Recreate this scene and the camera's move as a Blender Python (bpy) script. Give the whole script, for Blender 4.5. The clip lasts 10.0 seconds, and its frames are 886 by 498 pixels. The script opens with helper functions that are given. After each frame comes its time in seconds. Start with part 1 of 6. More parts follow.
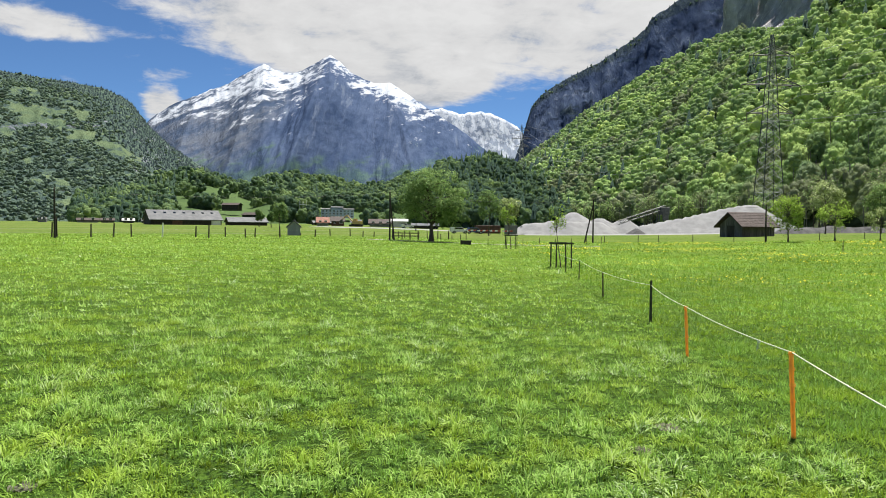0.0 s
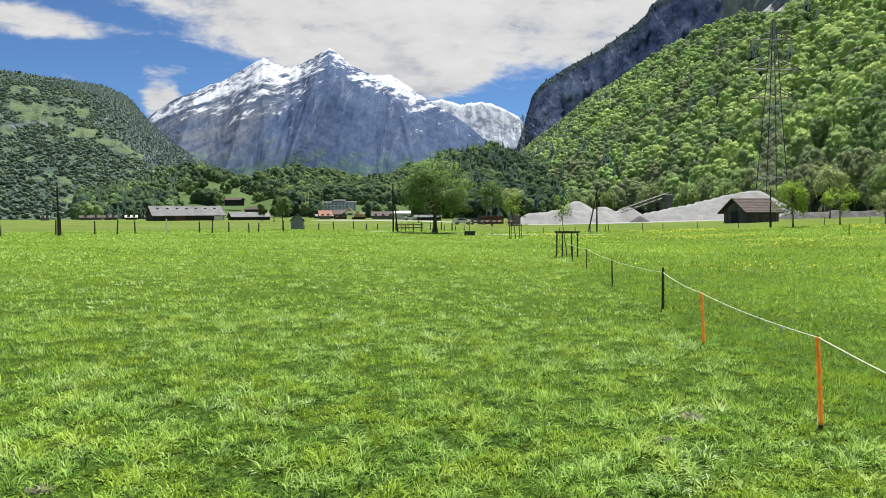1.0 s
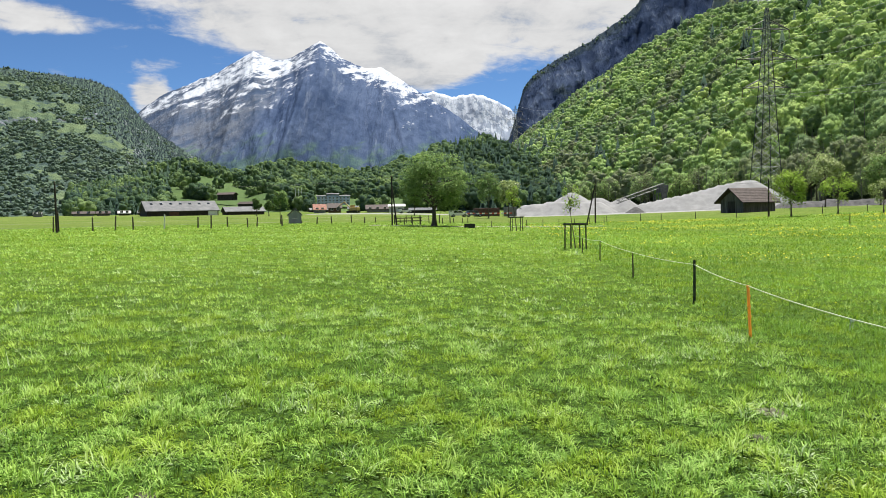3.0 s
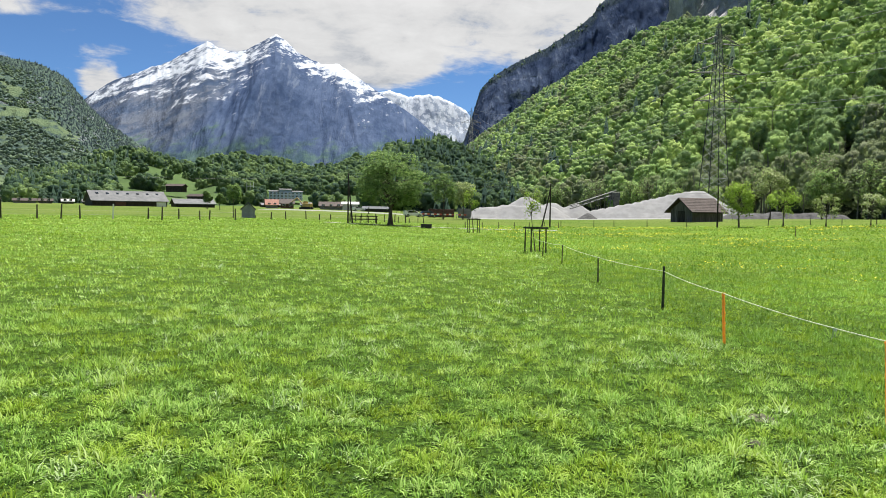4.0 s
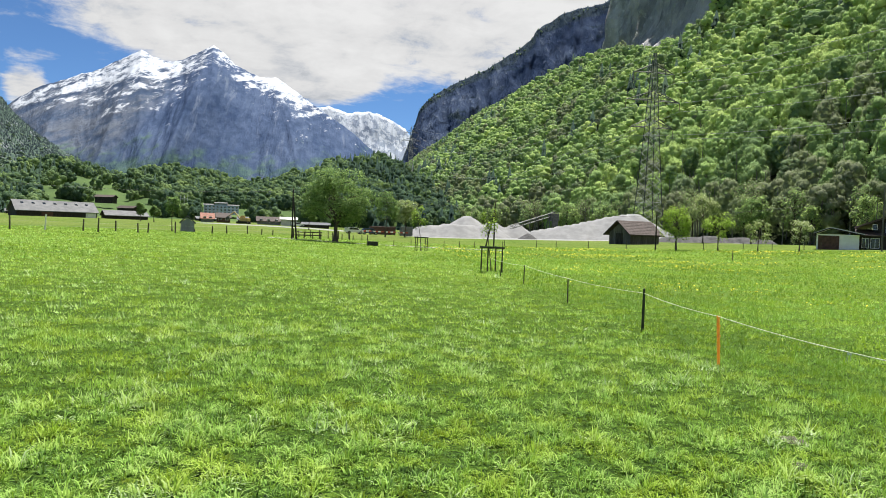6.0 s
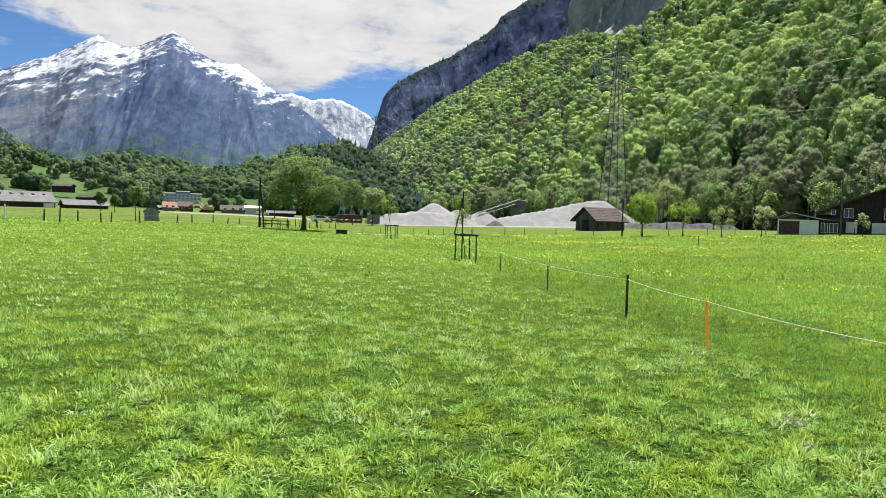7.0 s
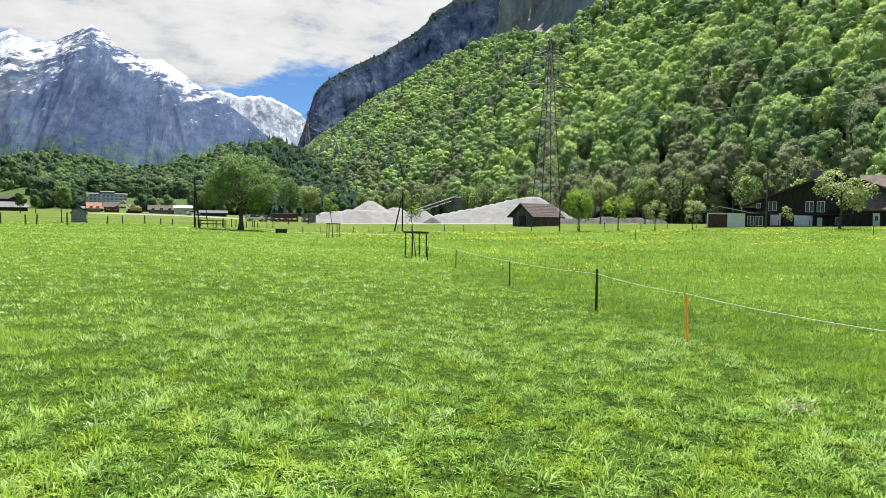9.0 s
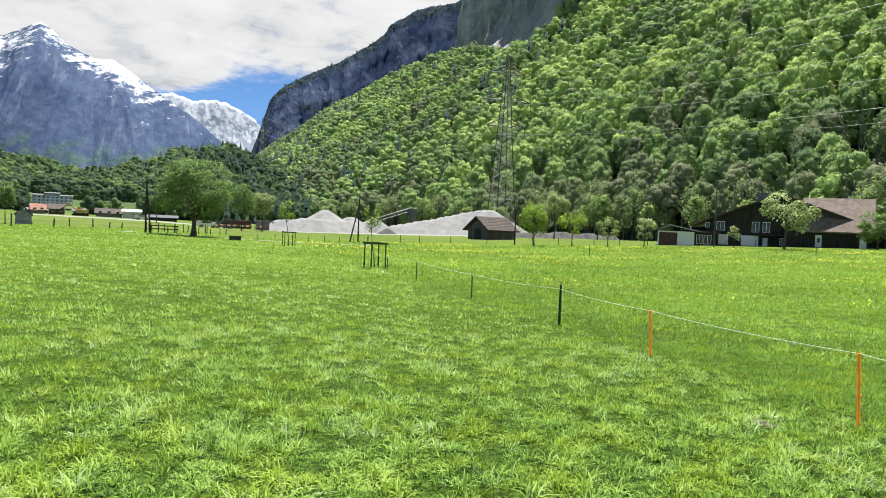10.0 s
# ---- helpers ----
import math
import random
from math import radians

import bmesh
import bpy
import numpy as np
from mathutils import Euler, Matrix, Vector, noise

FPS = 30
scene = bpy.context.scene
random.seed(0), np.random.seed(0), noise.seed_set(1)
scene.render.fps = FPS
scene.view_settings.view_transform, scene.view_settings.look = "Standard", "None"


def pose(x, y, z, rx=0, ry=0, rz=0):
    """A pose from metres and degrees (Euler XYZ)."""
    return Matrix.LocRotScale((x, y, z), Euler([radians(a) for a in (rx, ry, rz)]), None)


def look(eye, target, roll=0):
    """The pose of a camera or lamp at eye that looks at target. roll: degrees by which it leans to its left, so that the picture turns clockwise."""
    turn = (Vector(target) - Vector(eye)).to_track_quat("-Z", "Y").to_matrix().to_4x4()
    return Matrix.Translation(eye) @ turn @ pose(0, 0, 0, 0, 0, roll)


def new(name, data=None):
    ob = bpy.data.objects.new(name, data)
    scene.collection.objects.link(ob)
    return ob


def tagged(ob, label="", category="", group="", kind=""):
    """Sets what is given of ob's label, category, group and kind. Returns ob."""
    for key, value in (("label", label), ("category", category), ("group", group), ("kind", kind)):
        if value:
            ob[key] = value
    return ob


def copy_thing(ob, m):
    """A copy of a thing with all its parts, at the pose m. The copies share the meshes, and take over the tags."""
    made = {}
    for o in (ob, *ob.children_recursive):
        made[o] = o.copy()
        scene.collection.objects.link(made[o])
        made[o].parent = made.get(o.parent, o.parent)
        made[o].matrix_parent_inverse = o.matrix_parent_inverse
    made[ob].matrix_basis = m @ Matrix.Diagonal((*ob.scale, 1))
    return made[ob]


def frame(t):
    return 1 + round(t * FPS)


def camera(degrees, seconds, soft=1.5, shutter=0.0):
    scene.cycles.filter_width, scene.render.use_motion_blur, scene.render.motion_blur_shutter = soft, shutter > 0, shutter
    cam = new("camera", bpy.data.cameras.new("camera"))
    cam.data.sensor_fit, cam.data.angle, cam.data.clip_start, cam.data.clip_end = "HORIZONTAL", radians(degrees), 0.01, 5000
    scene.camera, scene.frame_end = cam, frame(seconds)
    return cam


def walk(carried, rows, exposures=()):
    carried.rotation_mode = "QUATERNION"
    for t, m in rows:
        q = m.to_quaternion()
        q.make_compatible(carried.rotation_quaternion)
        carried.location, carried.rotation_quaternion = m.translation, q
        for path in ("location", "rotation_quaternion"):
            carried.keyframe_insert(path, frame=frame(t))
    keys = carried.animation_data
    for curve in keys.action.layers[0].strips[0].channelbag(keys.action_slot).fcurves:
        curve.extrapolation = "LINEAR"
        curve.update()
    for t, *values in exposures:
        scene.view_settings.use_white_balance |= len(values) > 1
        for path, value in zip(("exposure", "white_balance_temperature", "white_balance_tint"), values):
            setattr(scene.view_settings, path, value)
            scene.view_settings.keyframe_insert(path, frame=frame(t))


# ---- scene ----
# ---- camera ----
cam = camera(61.0, 10.0, soft=0.9)
PATH = [
    (0.0, (0.056, 0.000, 1.869), (0.047, 9.995, 1.547), 0.54),
    (0.5, (-0.008, 0.072, 1.854), (-0.008, 10.064, 1.466), 0.04),
    (1.0, (-0.076, 0.142, 1.848), (-0.123, 10.132, 1.411), -0.48),
    (1.5, (-0.187, 0.178, 1.850), (-0.287, 10.168, 1.397), -0.99),
    (2.0, (-0.392, 0.178, 1.849), (-0.527, 10.167, 1.395), -1.33),
    (2.2, (-0.500, 0.145, 1.863), (-0.638, 10.133, 1.405), -1.30),
    (3.3, (-0.936, 0.338, 1.890), (-0.744, 10.321, 1.338), -0.65),
    (3.5, (-1.022, 0.346, 1.868), (-0.708, 10.327, 1.342), -0.24),
    (4.0, (-1.274, 0.387, 1.867), (-0.586, 10.349, 1.334), 0.95),
    (4.5, (-1.531, 0.408, 1.876), (-0.521, 10.345, 1.390), 1.75),
    (5.0, (-1.760, 0.514, 1.859), (-0.532, 10.431, 1.465), 2.25),
    (5.5, (-2.015, 0.559, 1.874), (-0.646, 10.460, 1.564), 2.33),
    (5.7, (-2.117, 0.562, 1.860), (-0.699, 10.457, 1.595), 2.23),
    (6.8, (-2.608, 0.541, 1.873), (-0.728, 10.356, 1.497), 1.91),
    (7.0, (-2.687, 0.627, 1.861), (-0.714, 10.422, 1.439), 1.78),
    (7.5, (-2.929, 0.669, 1.857), (-0.734, 10.413, 1.364), 1.37),
    (8.0, (-3.194, 0.686, 1.868), (-0.814, 10.385, 1.342), 0.98),
    (8.5, (-3.351, 0.743, 1.850), (-0.781, 10.394, 1.355), 0.82),
    (9.0, (-3.467, 0.860, 1.842), (-0.644, 10.443, 1.406), 1.07),
    (9.5, (-3.607, 0.865, 1.847), (-0.491, 10.361, 1.498), 1.76),
    (10.0, (-3.779, 0.855, 1.869), (-0.370, 10.252, 1.603), 2.54),
]
walk(cam, [(t, look(eye, target, roll)) for t, eye, target, roll in PATH], exposures=((0.0, 1.0), (4.5, 1.07), (7.0, 1.13), (10.0, 1.22)))

# ---- sky and sun ----
SUN_AZ, SUN_EL = 24.0, 66.0      # degrees to the right of straight ahead, and above the horizon
sun = new("sun", bpy.data.lights.new("sun", "SUN"))
sun.data.energy, sun.data.angle, sun.data.color = 5.0, radians(1.2), (1.0, 0.955, 0.88)
sun_from = Vector((math.sin(radians(SUN_AZ)) * math.cos(radians(SUN_EL)), math.cos(radians(SUN_AZ)) * math.cos(radians(SUN_EL)), math.sin(radians(SUN_EL))))
sun.matrix_world = look(sun_from * 100, (0, 0, 0))


class Nodes:
    """A node tree with short ways to add and join nodes."""

    def __init__(self, tree):
        self.tree = tree
        tree.nodes.clear()

    def add(self, kind, inputs=None):
        node = self.tree.nodes.new(kind)
        for key, value in (inputs or {}).items():
            self.put(node, key, value)
        return node

    def put(self, node, key, value):
        if isinstance(value, bpy.types.NodeSocket):
            self.tree.links.new(value, node.inputs[key])
        else:
            node.inputs[key].default_value = (*value, 1) if isinstance(value, tuple) and len(value) == 3 and node.inputs[key].type == "RGBA" else value

    def math(self, op, a, b=0.0, c=None, clamp=False):
        inputs = {0: a, 1: b}
        if c is not None:
            inputs[2] = c
        node = self.tree.nodes.new("ShaderNodeMath")
        node.operation, node.use_clamp = op, clamp
        for key, value in inputs.items():
            self.put(node, key, value)
        return node.outputs[0]

    def ramp(self, fac, stops):
        node = self.add("ShaderNodeValToRGB", {"Fac": fac})
        el = node.color_ramp.elements
        while len(el) < len(stops):
            el.new(0.5)
        for e, (pos, col) in zip(el, stops):
            e.position, e.color = pos, (*col, 1) if len(col) == 3 else col
        return node.outputs[0]

    def step(self, x, low, high):
        node = self.add("ShaderNodeMapRange", {0: x, 1: low, 2: high, 3: 0.0, 4: 1.0})
        node.interpolation_type = "SMOOTHSTEP"
        return node.outputs[0]

    def noise(self, vector, scale, detail=4.0, rough=0.55, dist=0.0):
        return self.add("ShaderNodeTexNoise", {"Vector": vector, "Scale": scale, "Detail": detail, "Roughness": rough, "Distortion": dist}).outputs["Fac"]

    def mix(self, fac, a, b, blend="MIX"):
        node = self.add("ShaderNodeMix")
        node.data_type, node.blend_type = "RGBA", blend
        for key, value in ((0, fac), (6, a), (7, b)):
            self.put(node, key, value)
        return node.outputs[2]


world = bpy.data.worlds.new("sky")
scene.world = world
world.use_nodes = True
n = Nodes(world.node_tree)
sky = n.add("ShaderNodeTexSky")
sky.sky_type, sky.sun_disc, sky.sun_elevation, sky.sun_rotation = "NISHITA", False, radians(SUN_EL), radians(SUN_AZ)
sky.altitude, sky.air_density, sky.dust_density, sky.ozone_density = 3000.0, 0.9, 0.0, 4.5
clear = n.mix(1.0, sky.outputs[0], (0.74, 0.93, 1.06), "MULTIPLY")
way = n.add("ShaderNodeTexCoord").outputs["Generated"]
parts_xyz = n.add("ShaderNodeSeparateXYZ", {0: way})
sx, sy, sz = parts_xyz.outputs
height = n.math("MAXIMUM", sz, 0.03)
# the cloud layer is flat: its pattern shrinks towards the horizon
flat = n.add("ShaderNodeCombineXYZ", {0: n.math("DIVIDE", sx, n.math("ADD", height, 0.10)), 1: n.math("DIVIDE", sy, n.math("ADD", height, 0.10)), 2: 0.0}).outputs[0]
drift = n.noise(flat, 1.3, 5.0, 0.58, 0.4)
mottle = n.noise(flat, 5.2, 8.0, 0.62, 0.5)
bearing = n.math("DIVIDE", sx, n.math("MAXIMUM", n.math("ABSOLUTE", sy), 0.02))
heaped = n.add("ShaderNodeCombineXYZ", {0: bearing, 1: n.math("MULTIPLY", sz, 1.9), 2: 0.3}).outputs[0]
ripple = n.noise(heaped, 13.0, 10.0, 0.62, 0.3)
# a bank of cloud over the peak and to the right of it, open sky to the left and low over the gap
bank = n.math("MULTIPLY", n.step(n.math("ADD", bearing, n.math("MULTIPLY", sz, 1.4)), -0.11, 0.09), n.math("MULTIPLY", n.step(sz, 0.150, 0.215), n.math("SUBTRACT", 1.0, n.math("MULTIPLY", n.step(sz, 0.36, 0.62), 0.55))))      # broken cloud ahead, mostly clear overhead
density = n.math("ADD", n.math("MULTIPLY", drift, 0.42), n.math("ADD", n.math("MULTIPLY", mottle, 0.42), n.math("MULTIPLY", ripple, 0.42)))
density = n.math("ADD", density, n.math("MULTIPLY", bank, 0.36))


def puff(az, el, wide, tall):
    """A rounded lump of extra cloud at a bearing and elevation, in degrees."""
    dx = n.math("DIVIDE", n.math("SUBTRACT", bearing, math.tan(radians(az))), math.tan(radians(wide)))
    dz = n.math("DIVIDE", n.math("SUBTRACT", sz, math.sin(radians(el))), math.sin(radians(tall)))
    near = n.math("ADD", n.math("MULTIPLY", dx, dx), n.math("MULTIPLY", dz, dz))
    return n.math("SUBTRACT", 1.0, n.step(near, 0.0, 1.0))


for az, el, wide, tall, much in ((-1.8, 10.8, 6.0, 2.8, 0.40), (-6.0, 12.4, 3.4, 2.0, 0.30), (-20.6, 8.4, 2.2, 1.7, 0.32), (-20.2, 10.5, 2.6, 0.7, 0.17), (-29.5, 12.9, 9.0, 1.3, 0.25), (-22.0, 16.6, 10.0, 1.2, 0.16)):
    density = n.math("ADD", density, n.math("MULTIPLY", puff(az, el, wide, tall), much))
cover = n.step(density, 0.70, 0.93)
body = n.math("ADD", n.math("MULTIPLY", n.noise(heaped, 6.0, 8.0, 0.60, 0.3), 0.42), n.math("ADD", n.math("MULTIPLY", ripple, 0.28), n.math("MULTIPLY", mottle, 0.30)))
body = n.math("SUBTRACT", body, n.math("MULTIPLY", puff(-3.0, 10.2, 5.0, 2.0), 0.10))      # the grey underside of the heap beside the summit
cloud = n.ramp(body, [(0.33, (0.52, 0.56, 0.62)), (0.41, (0.84, 0.865, 0.905)), (0.475, (1.03, 1.03, 1.035)), (0.58, (1.15, 1.15, 1.15))])
back_clear = n.add("ShaderNodeBackground", {"Color": clear, "Strength": 0.051})
back_cloud = n.add("ShaderNodeBackground", {"Color": cloud, "Strength": 0.335})
sky_mix = n.add("ShaderNodeMixShader", {0: cover, 1: back_clear.outputs[0], 2: back_cloud.outputs[0]})
n.add("ShaderNodeOutputWorld", {0: sky_mix.outputs[0]})


# ---- materials ----
def surface(name, dark, light, scale=4.0, rough=0.8, bump=0.3, bump_scale=None, stretch=(1, 1, 1), metal=0.0, spec=0.3, stains=0.35, world_space=False, vary=0.0):
    """A weathered surface: grain between two colours, larger stains, and fine relief."""
    mat = bpy.data.materials.new(name)
    mat.use_nodes = True
    n = Nodes(mat.node_tree)
    at = n.add("ShaderNodeNewGeometry").outputs["Position"] if world_space else n.add("ShaderNodeTexCoord").outputs["Object"]
    at = n.add("ShaderNodeMapping", {0: at, 3: stretch}).outputs[0]
    grain = n.noise(at, scale, 6.0, 0.6)
    blot = n.noise(at, scale * 0.17, 3.0, 0.55)
    col = n.mix(n.step(grain, 0.3, 0.7), dark, light)
    col = n.mix(n.math("MULTIPLY", n.step(blot, 0.45, 0.7), stains), col, tuple(c * 0.55 for c in dark))
    if vary:
        pick = n.add("ShaderNodeObjectInfo").outputs["Random"]
        col = n.mix(n.math("MULTIPLY", pick, vary), col, tuple(c * 0.6 for c in dark))
    lift = n.add("ShaderNodeBump", {"Strength": bump, "Distance": 0.02, "Height": n.noise(at, bump_scale or scale * 3.0, 5.0, 0.6)})
    shader = n.add("ShaderNodeBsdfPrincipled", {"Base Color": col, "Roughness": rough, "Metallic": metal, "Specular IOR Level": spec, "Normal": lift.outputs[0]})
    n.add("ShaderNodeOutputMaterial", {0: shader.outputs[0]})
    return mat


def foliage(name, dark, light, pale, through_light=0.3, rough=0.75, patch=0.05, bare=(0.11, 0.10, 0.055), grain=1.6, glow_col=(0.24, 0.36, 0.06)):
    """Leaves: the colour goes by the plant's own tint and by patches; part of the light passes through."""
    mat = bpy.data.materials.new(name)
    mat.use_nodes = True
    n = Nodes(mat.node_tree)
    at = n.add("ShaderNodeNewGeometry").outputs["Position"]
    tint = n.add("ShaderNodeAttribute")
    tint.attribute_name = "tint"
    col = n.ramp(tint.outputs["Fac"], [(0.0, bare), (0.14, dark), (0.55, light), (1.0, pale)])
    leaf = n.add("ShaderNodeNewGeometry").outputs["Random Per Island"]
    col = n.mix(n.math("MULTIPLY", leaf, 0.08), col, tuple(c * 0.7 for c in dark))
    col = n.mix(n.math("MULTIPLY", n.step(n.noise(at, patch, 4.0), 0.4, 0.7), 0.22), col, light)
    fine = n.noise(at, grain, 3.0, 0.65)
    col = n.mix(n.math("MULTIPLY", n.step(fine, 0.40, 0.62), 0.18), col, tuple(c * 0.8 for c in dark))
    lift = n.add("ShaderNodeBump", {"Strength": 1.0, "Distance": 0.8 / grain, "Height": fine}).outputs[0]
    body = n.add("ShaderNodeBsdfPrincipled", {"Base Color": col, "Roughness": rough, "Specular IOR Level": 0.02, "Normal": lift})
    glow = n.add("ShaderNodeBsdfTranslucent", {"Color": n.mix(0.4, col, glow_col), "Normal": lift})
    both = n.add("ShaderNodeMixShader", {0: through_light, 1: body.outputs[0], 2: glow.outputs[0]})
    n.add("ShaderNodeOutputMaterial", {0: both.outputs[0]})
    return mat


def meadow_material():
    mat = bpy.data.materials.new("meadow")
    mat.use_nodes = True
    n = Nodes(mat.node_tree)
    at = n.add("ShaderNodeNewGeometry").outputs["Position"]
    col = n.ramp(n.noise(at, 0.75, 6.0, 0.68), [(0.3, (0.085, 0.140, 0.020)), (0.5, (0.135, 0.205, 0.030)), (0.72, (0.185, 0.250, 0.045))])
    col = n.mix(n.step(n.noise(at, 0.045, 4.0), 0.45, 0.68), col, (0.165, 0.235, 0.032))
    col = n.mix(n.math("MULTIPLY", n.step(n.noise(at, 2.2, 5.0), 0.44, 0.62), 0.45), col, (0.075, 0.145, 0.018))
    col = n.mix(n.math("MULTIPLY", n.step(n.noise(at, 11.0, 5.0, 0.7), 0.42, 0.60), 0.75), col, (0.040, 0.080, 0.012))
    # under the standing blades the thatch is painted near black for the shade between them; further out the sward is
    # seen as one closed cover
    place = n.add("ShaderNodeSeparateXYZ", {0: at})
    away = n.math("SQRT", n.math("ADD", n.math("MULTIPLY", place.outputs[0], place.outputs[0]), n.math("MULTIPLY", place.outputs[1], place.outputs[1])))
    thatch_shade = n.mix(n.step(n.noise(at, 14.0, 6.0, 0.78), 0.36, 0.64), (0.008, 0.020, 0.004), (0.075, 0.140, 0.020))
    col = n.mix(n.step(away, 7.0, 45.0), thatch_shade, col)
    hay = n.math("MULTIPLY", n.step(away, 80.0, 150.0), n.step(n.noise(at, 0.05, 5.0, 0.6), 0.35, 0.65))
    col = n.mix(n.math("MULTIPLY", hay, 0.6), col, (0.185, 0.215, 0.060))
    # past 80 m the colour is painted dimmer and bluer, as haze over distance
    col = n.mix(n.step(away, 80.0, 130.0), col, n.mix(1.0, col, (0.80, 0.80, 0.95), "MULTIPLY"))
    soil = n.step(n.noise(at, 1.1, 5.0, 0.7), 0.70, 0.76)
    col = n.mix(n.math("MULTIPLY", soil, 0.5), col, (0.13, 0.10, 0.065))
    lift = n.add("ShaderNodeBump", {"Strength": 0.8, "Distance": 0.12, "Height": n.noise(at, 5.0, 6.0, 0.7)})
    shader = n.add("ShaderNodeBsdfPrincipled", {"Base Color": col, "Roughness": 0.9, "Specular IOR Level": 0.02, "Normal": lift.outputs[0]})
    n.add("ShaderNodeOutputMaterial", {0: shader.outputs[0]})
    return mat


def blade_material():
    """Grass blades: mid green at the foot, paler and shiny along the blade, with yellow tufts, and bluish tufts whose
    pale tones paint the sky's sheen.
    """
    mat = bpy.data.materials.new("grass_blade")
    mat.use_nodes = True
    n = Nodes(mat.node_tree)
    at = n.add("ShaderNodeNewGeometry").outputs["Position"]
    tint = n.add("ShaderNodeAttribute")
    tint.attribute_name = "tint"
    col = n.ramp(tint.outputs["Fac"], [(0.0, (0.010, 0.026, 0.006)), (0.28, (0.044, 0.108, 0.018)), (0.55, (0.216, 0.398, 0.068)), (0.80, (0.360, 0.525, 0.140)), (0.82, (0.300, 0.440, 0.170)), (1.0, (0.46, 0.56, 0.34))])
    col = n.mix(n.math("MULTIPLY", n.step(n.noise(at, 1.4, 4.0), 0.44, 0.62), 0.75), col, n.mix(0.6, col, (0.330, 0.430, 0.020)))
    body = n.add("ShaderNodeBsdfPrincipled", {"Base Color": col, "Roughness": 0.60, "Specular IOR Level": 0.10})
    glow = n.add("ShaderNodeBsdfTranslucent", {"Color": n.mix(0.5, col, (0.27, 0.42, 0.03))})
    both = n.add("ShaderNodeMixShader", {0: 0.28, 1: body.outputs[0], 2: glow.outputs[0]})
    n.add("ShaderNodeOutputMaterial", {0: both.outputs[0]})
    return mat


def rock_material(name, dark, light, green, snow=False, streak=(1, 1, 0.25), scale=0.012, steep=(0.45, 0.75), relief=9.0, grit=0.58):
    """Mountainside: bare rock where it is steep, growth where it is not, and snow cover where the mesh carries it."""
    mat = bpy.data.materials.new(name)
    mat.use_nodes = True
    n = Nodes(mat.node_tree)
    geo = n.add("ShaderNodeNewGeometry")
    at = n.add("ShaderNodeMapping", {0: geo.outputs["Position"], 3: streak}).outputs[0]
    grain = n.noise(at, scale, 8.0, grit)
    col = n.mix(n.step(grain, 0.32, 0.68), dark, light)
    col = n.mix(n.math("MULTIPLY", n.step(n.noise(at, scale * 4, 7.0, grit), 0.55, 0.72), 0.45), col, tuple(min(1, c * 1.4) for c in light))
    grow = n.add("ShaderNodeAttribute")
    grow.attribute_name = "grow"
    mask = n.step(n.math("ADD", grow.outputs["Fac"], n.math("MULTIPLY", n.math("SUBTRACT", n.noise(geo.outputs["Position"], scale * 1.6, 7.0, 0.65), 0.5), 1.1)), steep[0], steep[1])
    wood = n.mix(n.step(n.noise(geo.outputs["Position"], scale * 3, 6.0, 0.6), 0.4, 0.6), tuple(c * 0.5 for c in green), green)
    col = n.mix(mask, col, wood)
    if snow:
        white = n.add("ShaderNodeAttribute")
        white.attribute_name = "snow"
        ragged = n.math("SUBTRACT", n.noise(n.add("ShaderNodeMapping", {0: geo.outputs["Position"], 3: (1, 0.15, 0.9)}).outputs[0], scale * 1.5, 11.0, 0.70), 0.5)
        cover = n.step(n.math("ADD", white.outputs["Fac"], n.math("MULTIPLY", ragged, 4.2)), 0.40, 0.62)
        col = n.mix(n.math("MULTIPLY", cover, 0.9), col, (0.50, 0.54, 0.60))
    lift = n.add("ShaderNodeBump", {"Strength": 0.9, "Distance": relief, "Height": n.noise(at, scale * 1.6, 8.0, grit)})
    shader = n.add("ShaderNodeBsdfPrincipled", {"Base Color": col, "Roughness": 0.95, "Specular IOR Level": 0.0, "Normal": lift.outputs[0]})
    n.add("ShaderNodeOutputMaterial", {0: shader.outputs[0]})
    return mat


